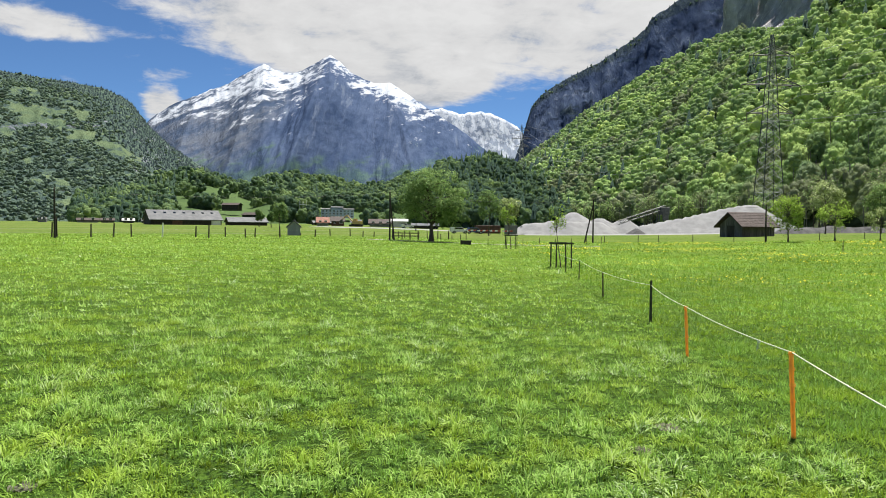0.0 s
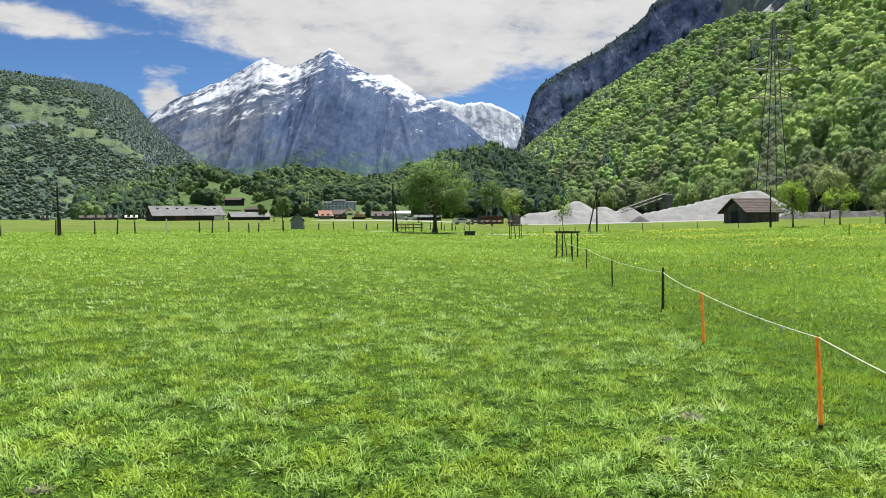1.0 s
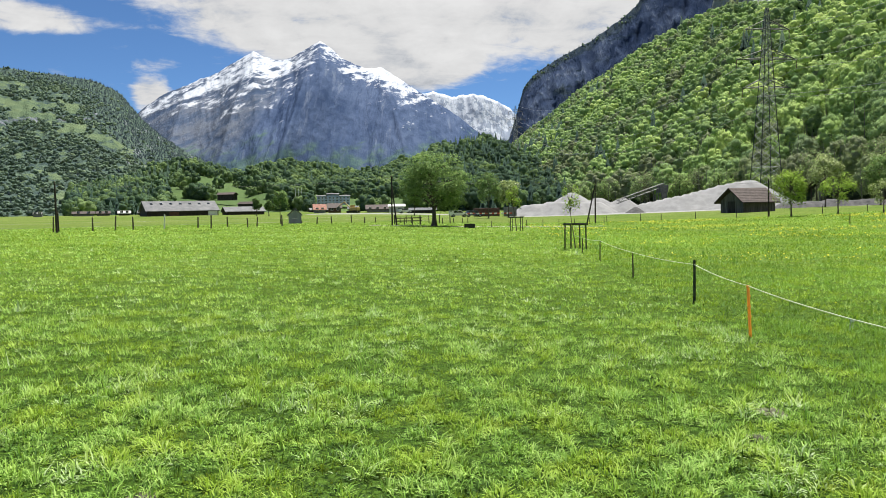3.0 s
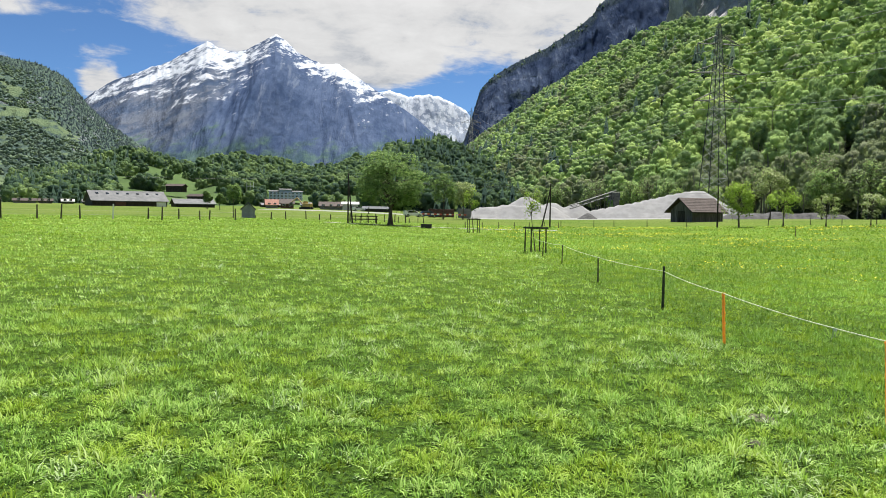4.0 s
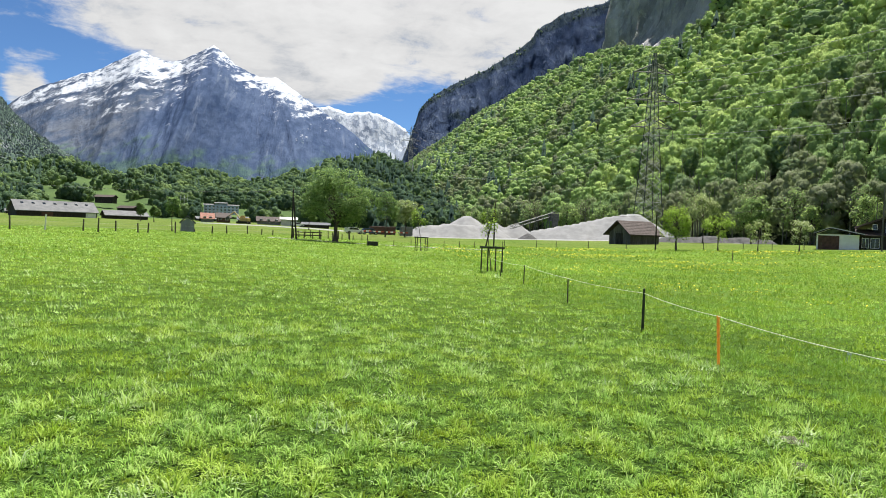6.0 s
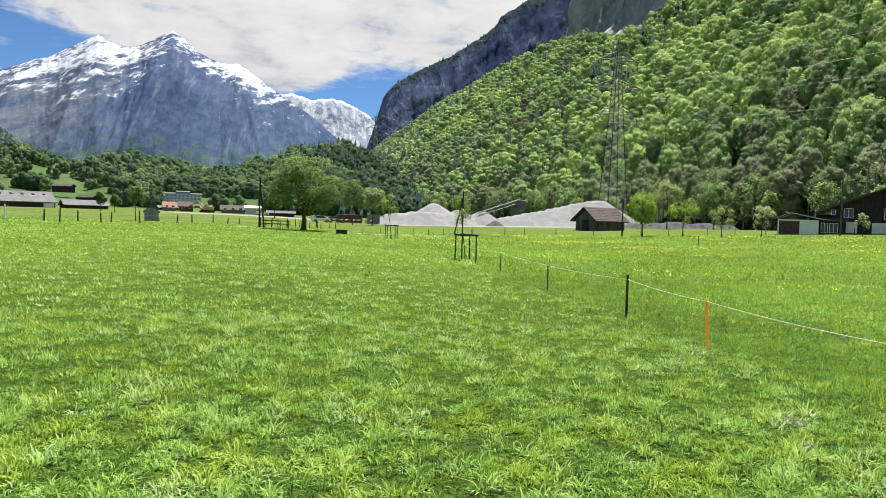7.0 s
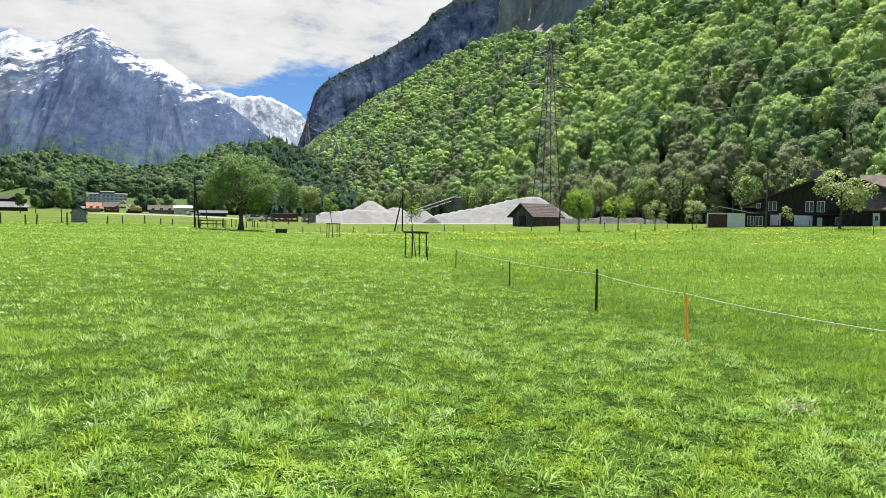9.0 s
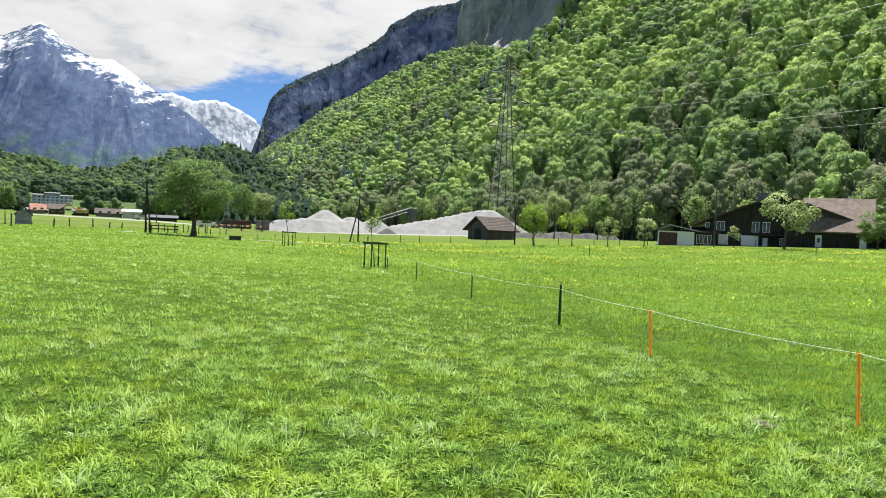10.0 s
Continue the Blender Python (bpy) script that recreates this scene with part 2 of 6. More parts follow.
def peak_material():
    """The great peak: a dark face with pale vertical streaks, slanting brownish and grassy bands beside it, woods at
    the foot and broken snow above; rock and growth are painted blue for haze.
    """
    mat = bpy.data.materials.new("snowy_rock")
    mat.use_nodes = True
    n = Nodes(mat.node_tree)
    at = n.add("ShaderNodeNewGeometry").outputs["Position"]
    field = {}
    for key in ("snow", "grow", "face"):
        node = n.add("ShaderNodeAttribute")
        node.attribute_name = key
        field[key] = node.outputs["Fac"]
    tip = lambda deg: n.add("ShaderNodeMapping", {0: at, 2: (0.0, radians(deg), 0.0)}).outputs[0]
    squash = lambda v, deg=0.0: n.add("ShaderNodeMapping", {0: tip(deg), 3: v}).outputs[0]
    broad = n.noise(squash((1, 0.3, 1)), 0.0045, 8.0, 0.60)
    grit = n.noise(squash((1, 0.3, 0.8)), 0.030, 9.0, 0.70)
    streak = n.noise(squash((1.6, 0.12, 0.20)), 0.016, 9.0, 0.68, 0.25)
    slant = n.noise(squash((0.42, 0.12, 1.5), 30.0), 0.011, 9.0, 0.64, 0.3)
    # blue in the wall, flank and growth tones stands for distance haze
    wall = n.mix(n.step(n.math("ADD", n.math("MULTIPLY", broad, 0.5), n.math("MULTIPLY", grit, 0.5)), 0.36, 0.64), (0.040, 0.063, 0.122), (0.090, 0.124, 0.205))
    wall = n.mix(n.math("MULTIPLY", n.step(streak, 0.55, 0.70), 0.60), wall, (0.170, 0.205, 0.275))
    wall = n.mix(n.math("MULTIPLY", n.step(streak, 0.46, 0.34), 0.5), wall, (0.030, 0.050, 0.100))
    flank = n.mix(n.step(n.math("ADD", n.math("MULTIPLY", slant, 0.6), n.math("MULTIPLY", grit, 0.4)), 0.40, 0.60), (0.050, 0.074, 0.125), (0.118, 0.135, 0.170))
    # the face's shade is in the colour: wall tones run darker than the flank's
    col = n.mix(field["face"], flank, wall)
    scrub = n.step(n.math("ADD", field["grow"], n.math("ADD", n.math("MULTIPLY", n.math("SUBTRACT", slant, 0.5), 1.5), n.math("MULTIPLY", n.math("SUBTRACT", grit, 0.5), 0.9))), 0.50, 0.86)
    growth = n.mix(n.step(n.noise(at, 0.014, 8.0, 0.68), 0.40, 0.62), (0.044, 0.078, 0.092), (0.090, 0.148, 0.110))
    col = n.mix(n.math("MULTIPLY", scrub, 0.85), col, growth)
    crumb = n.noise(squash((0.8, 0.25, 1.2), 26.0), 0.022, 11.0, 0.74)
    lie = n.math("ADD", n.math("MULTIPLY", n.math("SUBTRACT", slant, 0.5), 2.6), n.math("MULTIPLY", n.math("SUBTRACT", crumb, 0.5), 4.0))
    cover = n.step(n.math("ADD", field["snow"], lie), 0.24, 0.74)
    white = n.mix(n.step(crumb, 0.35, 0.60), (0.40, 0.45, 0.53), (0.54, 0.57, 0.62))
    col = n.mix(n.math("MULTIPLY", cover, 0.92), col, white)
    rise = n.math("ADD", n.math("MULTIPLY", n.mix(field["face"], slant, streak), 0.7), n.math("MULTIPLY", grit, 0.5))
    lift = n.add("ShaderNodeBump", {"Strength": 0.9, "Distance": 26.0, "Height": rise})
    shader = n.add("ShaderNodeBsdfPrincipled", {"Base Color": col, "Roughness": 0.95, "Specular IOR Level": 0.0, "Normal": lift.outputs[0]})
    n.add("ShaderNodeOutputMaterial", {0: shader.outputs[0]})
    return mat


def hillside_material():
    """A wooded mountainside seen from far: mottled scrub, open meadows, and bare rock bands, their colours shifted to
    blue for haze.
    """
    mat = bpy.data.materials.new("hillside")
    mat.use_nodes = True
    n = Nodes(mat.node_tree)
    at = n.add("ShaderNodeNewGeometry").outputs["Position"]
    field = {}
    for key in ("meadow", "crag"):
        node = n.add("ShaderNodeAttribute")
        node.attribute_name = key
        field[key] = node.outputs["Fac"]
    clump = n.noise(at, 0.05, 6.0, 0.66)
    patch = n.noise(at, 0.012, 7.0, 0.62)
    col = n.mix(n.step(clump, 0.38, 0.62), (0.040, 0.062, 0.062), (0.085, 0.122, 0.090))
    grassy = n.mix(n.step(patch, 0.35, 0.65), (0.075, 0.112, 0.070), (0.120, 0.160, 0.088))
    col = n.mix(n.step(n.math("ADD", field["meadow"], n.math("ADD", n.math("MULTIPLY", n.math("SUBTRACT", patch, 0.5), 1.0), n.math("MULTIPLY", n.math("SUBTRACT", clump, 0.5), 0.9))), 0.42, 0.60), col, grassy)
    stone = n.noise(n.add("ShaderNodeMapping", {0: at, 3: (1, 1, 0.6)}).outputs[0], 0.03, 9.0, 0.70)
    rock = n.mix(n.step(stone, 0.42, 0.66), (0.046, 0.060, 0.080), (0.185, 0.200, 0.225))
    col = n.mix(n.step(n.math("ADD", field["crag"], n.math("MULTIPLY", n.math("SUBTRACT", stone, 0.5), 2.6)), 0.62, 0.80), col, rock)
    lift = n.add("ShaderNodeBump", {"Strength": 1.0, "Distance": 9.0, "Height": n.math("ADD", clump, n.math("MULTIPLY", stone, 0.6))})
    shader = n.add("ShaderNodeBsdfPrincipled", {"Base Color": col, "Roughness": 0.95, "Specular IOR Level": 0.0, "Normal": lift.outputs[0]})
    n.add("ShaderNodeOutputMaterial", {0: shader.outputs[0]})
    return mat


def cliff_material():
    """Sheer limestone painted blue for haze: dark faces with paler bare patches, and trees along the ledges and the
    top.
    """
    mat = bpy.data.materials.new("cliff_rock")
    mat.use_nodes = True
    n = Nodes(mat.node_tree)
    at = n.add("ShaderNodeNewGeometry").outputs["Position"]
    squash = lambda v: n.add("ShaderNodeMapping", {0: at, 3: v}).outputs[0]
    faces = n.noise(squash((1, 0.4, 0.60)), 0.011, 10.0, 0.66)
    ledge = n.noise(squash((0.45, 0.2, 1.3)), 0.020, 9.0, 0.68, 0.4)
    cracks = n.noise(squash((1.5, 0.3, 0.45)), 0.030, 9.0, 0.70, 0.2)
    # rock and ledge tones all hold the blue of the haze
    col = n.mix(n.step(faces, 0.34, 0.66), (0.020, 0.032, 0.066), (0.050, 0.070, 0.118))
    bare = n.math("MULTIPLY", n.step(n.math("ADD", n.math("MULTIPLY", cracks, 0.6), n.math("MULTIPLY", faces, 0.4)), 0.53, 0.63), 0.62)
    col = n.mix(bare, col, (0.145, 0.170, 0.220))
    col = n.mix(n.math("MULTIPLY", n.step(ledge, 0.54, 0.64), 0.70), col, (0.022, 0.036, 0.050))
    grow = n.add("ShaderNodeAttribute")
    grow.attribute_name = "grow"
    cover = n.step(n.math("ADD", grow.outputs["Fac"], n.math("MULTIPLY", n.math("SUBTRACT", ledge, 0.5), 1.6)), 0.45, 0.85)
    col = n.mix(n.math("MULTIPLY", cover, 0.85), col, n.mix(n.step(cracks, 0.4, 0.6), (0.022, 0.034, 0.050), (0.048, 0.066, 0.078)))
    lift = n.add("ShaderNodeBump", {"Strength": 1.0, "Distance": 20.0, "Height": n.math("ADD", faces, n.math("MULTIPLY", cracks, 0.7))})
    shader = n.add("ShaderNodeBsdfPrincipled", {"Base Color": col, "Roughness": 0.95, "Specular IOR Level": 0.0, "Normal": lift.outputs[0]})
    n.add("ShaderNodeOutputMaterial", {0: shader.outputs[0]})
    return mat


MEADOW = meadow_material()
BLADE = blade_material()
PASTURE = surface("pasture", (0.042, 0.078, 0.024), (0.074, 0.122, 0.033), 0.03, 0.9, 0.4, 0.3, spec=0.1, world_space=True)
FOREST_FLOOR = rock_material("forest_floor", (0.26, 0.26, 0.27), (0.58, 0.57, 0.58), (0.075, 0.095, 0.050), scale=0.035, steep=(0.35, 0.6), relief=20.0, streak=(1, 1, 0.9), grit=0.66)
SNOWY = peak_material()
# the far ridge's rock is lightened and blued to paint haze over it
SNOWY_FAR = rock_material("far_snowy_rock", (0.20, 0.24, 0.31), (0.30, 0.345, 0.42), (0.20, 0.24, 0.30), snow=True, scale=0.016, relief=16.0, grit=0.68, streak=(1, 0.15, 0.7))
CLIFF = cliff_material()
HILL_ROCK = hillside_material()
BROADLEAF = foliage("broadleaf", (0.145, 0.222, 0.112), (0.320, 0.460, 0.155), (0.550, 0.670, 0.220), 0.30, glow_col=(0.28, 0.40, 0.13), bare=(0.235, 0.225, 0.155))
# the far leaf and needle colours include haze: bluer than the nearby woods
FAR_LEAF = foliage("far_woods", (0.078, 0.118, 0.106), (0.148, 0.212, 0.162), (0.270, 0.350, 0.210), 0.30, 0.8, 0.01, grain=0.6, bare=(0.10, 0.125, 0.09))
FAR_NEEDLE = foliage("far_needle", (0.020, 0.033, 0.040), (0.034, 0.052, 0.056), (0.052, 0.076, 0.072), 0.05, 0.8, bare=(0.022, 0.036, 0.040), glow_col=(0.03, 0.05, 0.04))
NEEDLE = foliage("needle", (0.022, 0.042, 0.034), (0.037, 0.066, 0.046), (0.062, 0.096, 0.058), 0.06, 0.8, bare=(0.018, 0.034, 0.02), glow_col=(0.05, 0.08, 0.03))
TREE_LEAF = foliage("tree_leaf", (0.085, 0.158, 0.062), (0.185, 0.300, 0.108), (0.315, 0.435, 0.175), 0.40)
YOUNG_LEAF = foliage("young_leaf", (0.165, 0.275, 0.048), (0.290, 0.430, 0.080), (0.410, 0.540, 0.135), 0.42, glow_col=(0.36, 0.52, 0.07))
BLOSSOM = foliage("blossom", (0.22, 0.30, 0.09), (0.44, 0.50, 0.26), (0.80, 0.80, 0.64), 0.45, bare=(0.16, 0.20, 0.08))
BARK_PALE = surface("pale_bark", (0.10, 0.095, 0.085), (0.24, 0.23, 0.21), 3.0, 0.9, 0.5, stretch=(1, 1, 0.3))
# foothill leaves also have some haze-blue mixed into their colour
HILL_LEAF = foliage("foothill_leaf", (0.044, 0.080, 0.066), (0.098, 0.160, 0.086), (0.215, 0.305, 0.122), 0.38, 0.8, 0.02, grain=0.9, bare=(0.046, 0.078, 0.052))
BARK = surface("bark", (0.045, 0.036, 0.028), (0.12, 0.10, 0.08), 9.0, 0.9, 0.8, stretch=(1, 1, 0.3))
DARK_WOOD = surface("dark_timber", (0.018, 0.015, 0.014), (0.046, 0.039, 0.035), 5.0, 0.8, 0.5, stretch=(1, 1, 0.15))
BARN_WOOD = surface("weathered_planks", (0.065, 0.060, 0.060), (0.170, 0.160, 0.155), 4.0, 0.85, 0.5, stretch=(1, 1, 0.12), vary=0.6)
POST_WOOD = surface("post_wood", (0.050, 0.042, 0.032), (0.150, 0.130, 0.100), 14.0, 0.85, 0.6, stretch=(1, 1, 0.15), vary=0.5)
GREEN_WOOD = surface("mossy_wood", (0.025, 0.030, 0.018), (0.070, 0.078, 0.045), 16.0, 0.85, 0.6, stretch=(1, 1, 0.2))
ROOF_BROWN = surface("brown_roof", (0.046, 0.035, 0.032), (0.092, 0.070, 0.063), 3.0, 0.8, 0.5, vary=0.35)
ROOF_TILE = surface("clay_roof", (0.120, 0.090, 0.073), (0.215, 0.170, 0.142), 1.5, 0.8, 0.5, vary=0.3)
ROOF_RED = surface("red_roof", (0.20, 0.090, 0.065), (0.31, 0.150, 0.110), 1.2, 0.8, 0.4)
ROOF_GREY = surface("fibre_cement_roof", (0.080, 0.084, 0.090), (0.135, 0.140, 0.146), 0.6, 0.75, 0.3)
SLATE = surface("slate_roof", (0.045, 0.052, 0.062), (0.085, 0.095, 0.108), 1.5, 0.7, 0.3)
ROOF_WHITE = surface("pale_sheet_roof", (0.42, 0.42, 0.42), (0.56, 0.56, 0.55), 0.8, 0.5, 0.15)
PLASTER = surface("white_plaster", (0.76, 0.755, 0.73), (0.86, 0.855, 0.84), 1.2, 0.85, 0.2)
PLASTER_GREY = surface("grey_plaster", (0.12, 0.125, 0.13), (0.20, 0.205, 0.21), 1.0, 0.85, 0.25)
CABIN_GREY = surface("grey_boarding", (0.150, 0.170, 0.200), (0.230, 0.255, 0.290), 2.0, 0.85, 0.4, stretch=(1, 1, 0.2))
PLASTER_BLUE = surface("bluish_facade", (0.36, 0.44, 0.58), (0.48, 0.55, 0.67), 0.5, 0.8, 0.15)
WHITE_PAINT = surface("white_paint", (0.70, 0.70, 0.68), (0.82, 0.82, 0.80), 6.0, 0.5, 0.1)
BROWN_DOOR = surface("brown_door", (0.060, 0.028, 0.022), (0.110, 0.055, 0.042), 3.0, 0.6, 0.3)
GLASS_DARK = surface("window_glass", (0.010, 0.013, 0.016), (0.025, 0.030, 0.035), 1.0, 0.08, 0.0, spec=0.6, stains=0.0)
GRAVEL = surface("crushed_limestone", (0.185, 0.188, 0.190), (0.255, 0.258, 0.260), 0.5, 0.95, 0.25, 7.0, stains=0.2)
GRAVEL_DARK = surface("dark_gravel", (0.040, 0.041, 0.042), (0.092, 0.092, 0.094), 1.4, 0.9, 0.7, 9.0)
STEEL = surface("galvanised_steel", (0.22, 0.24, 0.225), (0.40, 0.42, 0.395), 2.0, 0.5, 0.1, metal=0.2)
STEEL_DARK = surface("dark_steel", (0.055, 0.062, 0.058), (0.12, 0.13, 0.12), 2.0, 0.6, 0.15, metal=0.3)
CABLE = surface("cable", (0.30, 0.31, 0.31), (0.46, 0.47, 0.47), 1.0, 0.45, 0.0, metal=0.4)
PORCELAIN = surface("porcelain", (0.10, 0.06, 0.045), (0.18, 0.11, 0.08), 3.0, 0.3, 0.0)
ROPE = surface("rope_weave", (0.40, 0.46, 0.30), (0.66, 0.71, 0.54), 60.0, 0.8, 0.5, stains=0.15)
BLACK_PLASTIC = surface("black_plastic", (0.012, 0.012, 0.013), (0.035, 0.035, 0.036), 5.0, 0.5, 0.1)
YELLOW_PAINT = surface("yellow_paint", (0.30, 0.22, 0.08), (0.42, 0.32, 0.13), 2.0, 0.5, 0.15)
CAR_WHITE = surface("car_paint_white", (0.62, 0.63, 0.64), (0.78, 0.79, 0.80), 3.0, 0.25, 0.0, spec=0.5, stains=0.1)
CAR_RED = surface("red_paint", (0.42, 0.06, 0.04), (0.55, 0.10, 0.06), 3.0, 0.4, 0.05)
CAR_BLUE = surface("car_paint_blue", (0.03, 0.05, 0.12), (0.05, 0.08, 0.18), 3.0, 0.25, 0.0, spec=0.5)
RUBBER = surface("rubber", (0.012, 0.012, 0.012), (0.03, 0.03, 0.03), 8.0, 0.9, 0.2)
PETAL = surface("yellow_petal", (0.62, 0.54, 0.02), (0.82, 0.74, 0.05), 20.0, 0.7, 0.2, stains=0.0)
MUD = surface("dry_mud", (0.044, 0.046, 0.026), (0.125, 0.125, 0.082), 7.0, 0.95, 0.9, 24.0)
CONCRETE = surface("concrete", (0.28, 0.27, 0.26), (0.42, 0.41, 0.39), 3.0, 0.85, 0.4)


def lit_plastic(name, colour):
    """Thin coloured plastic that lets some sun through."""
    mat = bpy.data.materials.new(name)
    mat.use_nodes = True
    n = Nodes(mat.node_tree)
    at = n.add("ShaderNodeTexCoord").outputs["Object"]
    col = n.mix(n.math("MULTIPLY", n.step(n.noise(at, 16.0, 5.0), 0.45, 0.7), 0.3), colour, tuple(c * 0.6 for c in colour))
    body = n.add("ShaderNodeBsdfPrincipled", {"Base Color": col, "Roughness": 0.45})
    glow = n.add("ShaderNodeBsdfTranslucent", {"Color": col})
    both = n.add("ShaderNodeMixShader", {0: 0.5, 1: body.outputs[0], 2: glow.outputs[0]})
    n.add("ShaderNodeOutputMaterial", {0: both.outputs[0]})
    return mat


ORANGE = lit_plastic("thin_orange_plastic", (1.0, 0.60, 0.14))


# ---- shared tools ----
def part(name, bm, material, parent=None, label=""):
    """Links a bmesh as one mesh object under a thing or a part."""
    mesh = bpy.data.meshes.new(name)
    bm.to_mesh(mesh)
    bm.free()
    mesh.materials.append(material)
    ob = new(name, mesh)
    if parent is not None:
        ob.parent = parent
    return tagged(ob, label)


def thing(name, m, label, category, group="", kind=""):
    ob = new(name)
    ob.empty_display_size = 0.3
    ob.matrix_world = m
    return tagged(ob, label, category, group, kind)


def box(bm, x0, x1, y0, y1, z0, z1, bevel=0.0, turn=None):
    made = bmesh.ops.create_cube(bm, size=1.0)["verts"]
    m = Matrix.Translation(((x0 + x1) / 2, (y0 + y1) / 2, (z0 + z1) / 2)) @ Matrix.Diagonal((x1 - x0, y1 - y0, z1 - z0, 1))
    bmesh.ops.transform(bm, matrix=turn @ m if turn else m, verts=made)
    if bevel:
        edges = {e for v in made for e in v.link_edges}
        bmesh.ops.bevel(bm, geom=list(edges), offset=bevel, segments=1, affect="EDGES", profile=0.5)
    return bm


def rod(bm, p, q, r0, r1=None, sides=8):
    """A tapered round bar from p to q."""
    p, q = Vector(p), Vector(q)
    turn = (q - p).to_track_quat("Z", "Y").to_matrix().to_4x4()
    m = Matrix.Translation((p + q) / 2) @ turn
    bmesh.ops.create_cone(bm, cap_ends=True, segments=sides, radius1=r0, radius2=r0 if r1 is None else r1, depth=(q - p).length, matrix=m)
    return bm


def tube(bm, points, radii, sides=6):
    """A bent, tapered bar through the points as one closed skin."""
    points = [Vector(p) for p in points]
    rings = []
    for k, p in enumerate(points):
        way = (points[min(k + 1, len(points) - 1)] - points[max(k - 1, 0)]).normalized()
        across = way.cross(Vector((0.31, 0.95, 0.07))).normalized()
        up = way.cross(across)
        rings.append([bm.verts.new(p + (across * math.cos(2 * math.pi * i / sides) + up * math.sin(2 * math.pi * i / sides)) * radii[k]) for i in range(sides)])
    for a, b in zip(rings[:-1], rings[1:]):
        for i in range(sides):
            bm.faces.new((a[i - 1], a[i], b[i], b[i - 1]))
    bm.faces.new(rings[0])
    bm.faces.new(rings[-1][::-1])
    bmesh.ops.recalc_face_normals(bm, faces=bm.faces[:])
    return bm


def prism(bm, outline, y0, y1):
    """A closed outline of (x, z), drawn out from y0 to y1."""
    a = [bm.verts.new((x, y0, z)) for x, z in outline]
    b = [bm.verts.new((x, y1, z)) for x, z in outline]
    bm.faces.new(a)
    bm.faces.new(b[::-1])
    for i in range(len(a)):
        bm.faces.new((a[i - 1], b[i - 1], b[i], a[i]))
    bmesh.ops.recalc_face_normals(bm, faces=bm.faces[:])
    return bm


def value_noise(x, y, seed=0.0):
    xi, yi = np.floor(x), np.floor(y)
    fx, fy = x - xi, y - yi
    fx, fy = fx * fx * (3 - 2 * fx), fy * fy * (3 - 2 * fy)

    def h(a, b):
        v = np.sin(a * 127.1 + b * 311.7 + seed * 74.7) * 43758.5453
        return v - np.floor(v)

    return (h(xi, yi) * (1 - fx) + h(xi + 1, yi) * fx) * (1 - fy) + (h(xi, yi + 1) * (1 - fx) + h(xi + 1, yi + 1) * fx) * fy


def fbm(x, y, seed=0.0, octaves=5, gain=0.5, ridged=False):
    total, amp, norm = 0.0, 1.0, 0.0
    for k in range(octaves):
        v = value_noise(x * 2.0**k + 17.3 * k, y * 2.0**k - 9.1 * k, seed + k)
        total, norm, amp = total + amp * (1 - np.abs(2 * v - 1) if ridged else v), norm + amp, amp * gain
    return total / norm


def smooth(x, a, b):
    s = np.clip((x - a) / (b - a), 0, 1)
    return s * s * (3 - 2 * s)


def bulk(name, verts, tris, material, tint=None, shade_smooth=False, fields=None, normals=None):
    """A mesh object from arrays of places and triangles (or quads)."""
    verts, tris = np.asarray(verts, np.float32).reshape(-1, 3), np.asarray(tris, np.int32)
    side = tris.shape[1]
    mesh = bpy.data.meshes.new(name)
    mesh.vertices.add(len(verts))
    mesh.vertices.foreach_set("co", verts.ravel())
    mesh.loops.add(tris.size)
    mesh.loops.foreach_set("vertex_index", tris.ravel())
    mesh.polygons.add(len(tris))
    mesh.polygons.foreach_set("loop_start", np.arange(0, tris.size, side, dtype=np.int32))
    if shade_smooth:
        mesh.polygons.foreach_set("use_smooth", np.ones(len(tris), bool))
    for key, values in {**({"tint": tint} if tint is not None else {}), **(fields or {})}.items():
        mesh.attributes.new(key, "FLOAT", "POINT").data.foreach_set("value", np.asarray(values, np.float32).ravel())
    mesh.update(calc_edges=True)
    if normals is not None:
        mesh.normals_split_custom_set_from_vertices(np.asarray(normals, np.float32).reshape(-1, 3))
    mesh.materials.append(material)
    return new(name, mesh)


def quads_of(rows, cols):
    i = np.arange((rows - 1) * (cols - 1))
    a = i // (cols - 1) * cols + i % (cols - 1)
    return np.stack([a, a + 1, a + cols + 1, a + cols], 1)


def ground_z(x, y):
    """Height of the valley floor: a slight cross fall by the camera, a dip ahead, a low rise to the right and far left."""
    x, y = np.asarray(x, float), np.asarray(y, float)
    d = np.hypot(x, y)
    left = 0.45 * np.tanh(-0.030 * np.minimum(x, 0) / 0.45)
    xr = np.maximum(x, 0)
    right = -0.030 * xr * np.exp(-xr / 18)
    rise = 2.1 * smooth(x, 15, 95) * np.clip(1.35 - y / 200, 0.3, 1)
    dip = -0.17 * (1 - np.exp(-((y / 38) ** 2)))
    far_left = 1.3 * np.clip((d - 110) / 250, 0, 1) * np.clip(0.5 - x / 150, 0, 1)
    bumps = 0.05 * (fbm(x / 1.7, y / 1.7, 3.0, 3) - 0.5) * np.exp(-d / 60)
    return left + right + rise + dip + far_left + bumps


def on_ground(x, y, turn=0.0, sink=0.0):
    return pose(x, y, float(ground_z(x, y)) - sink, 0, 0, turn)


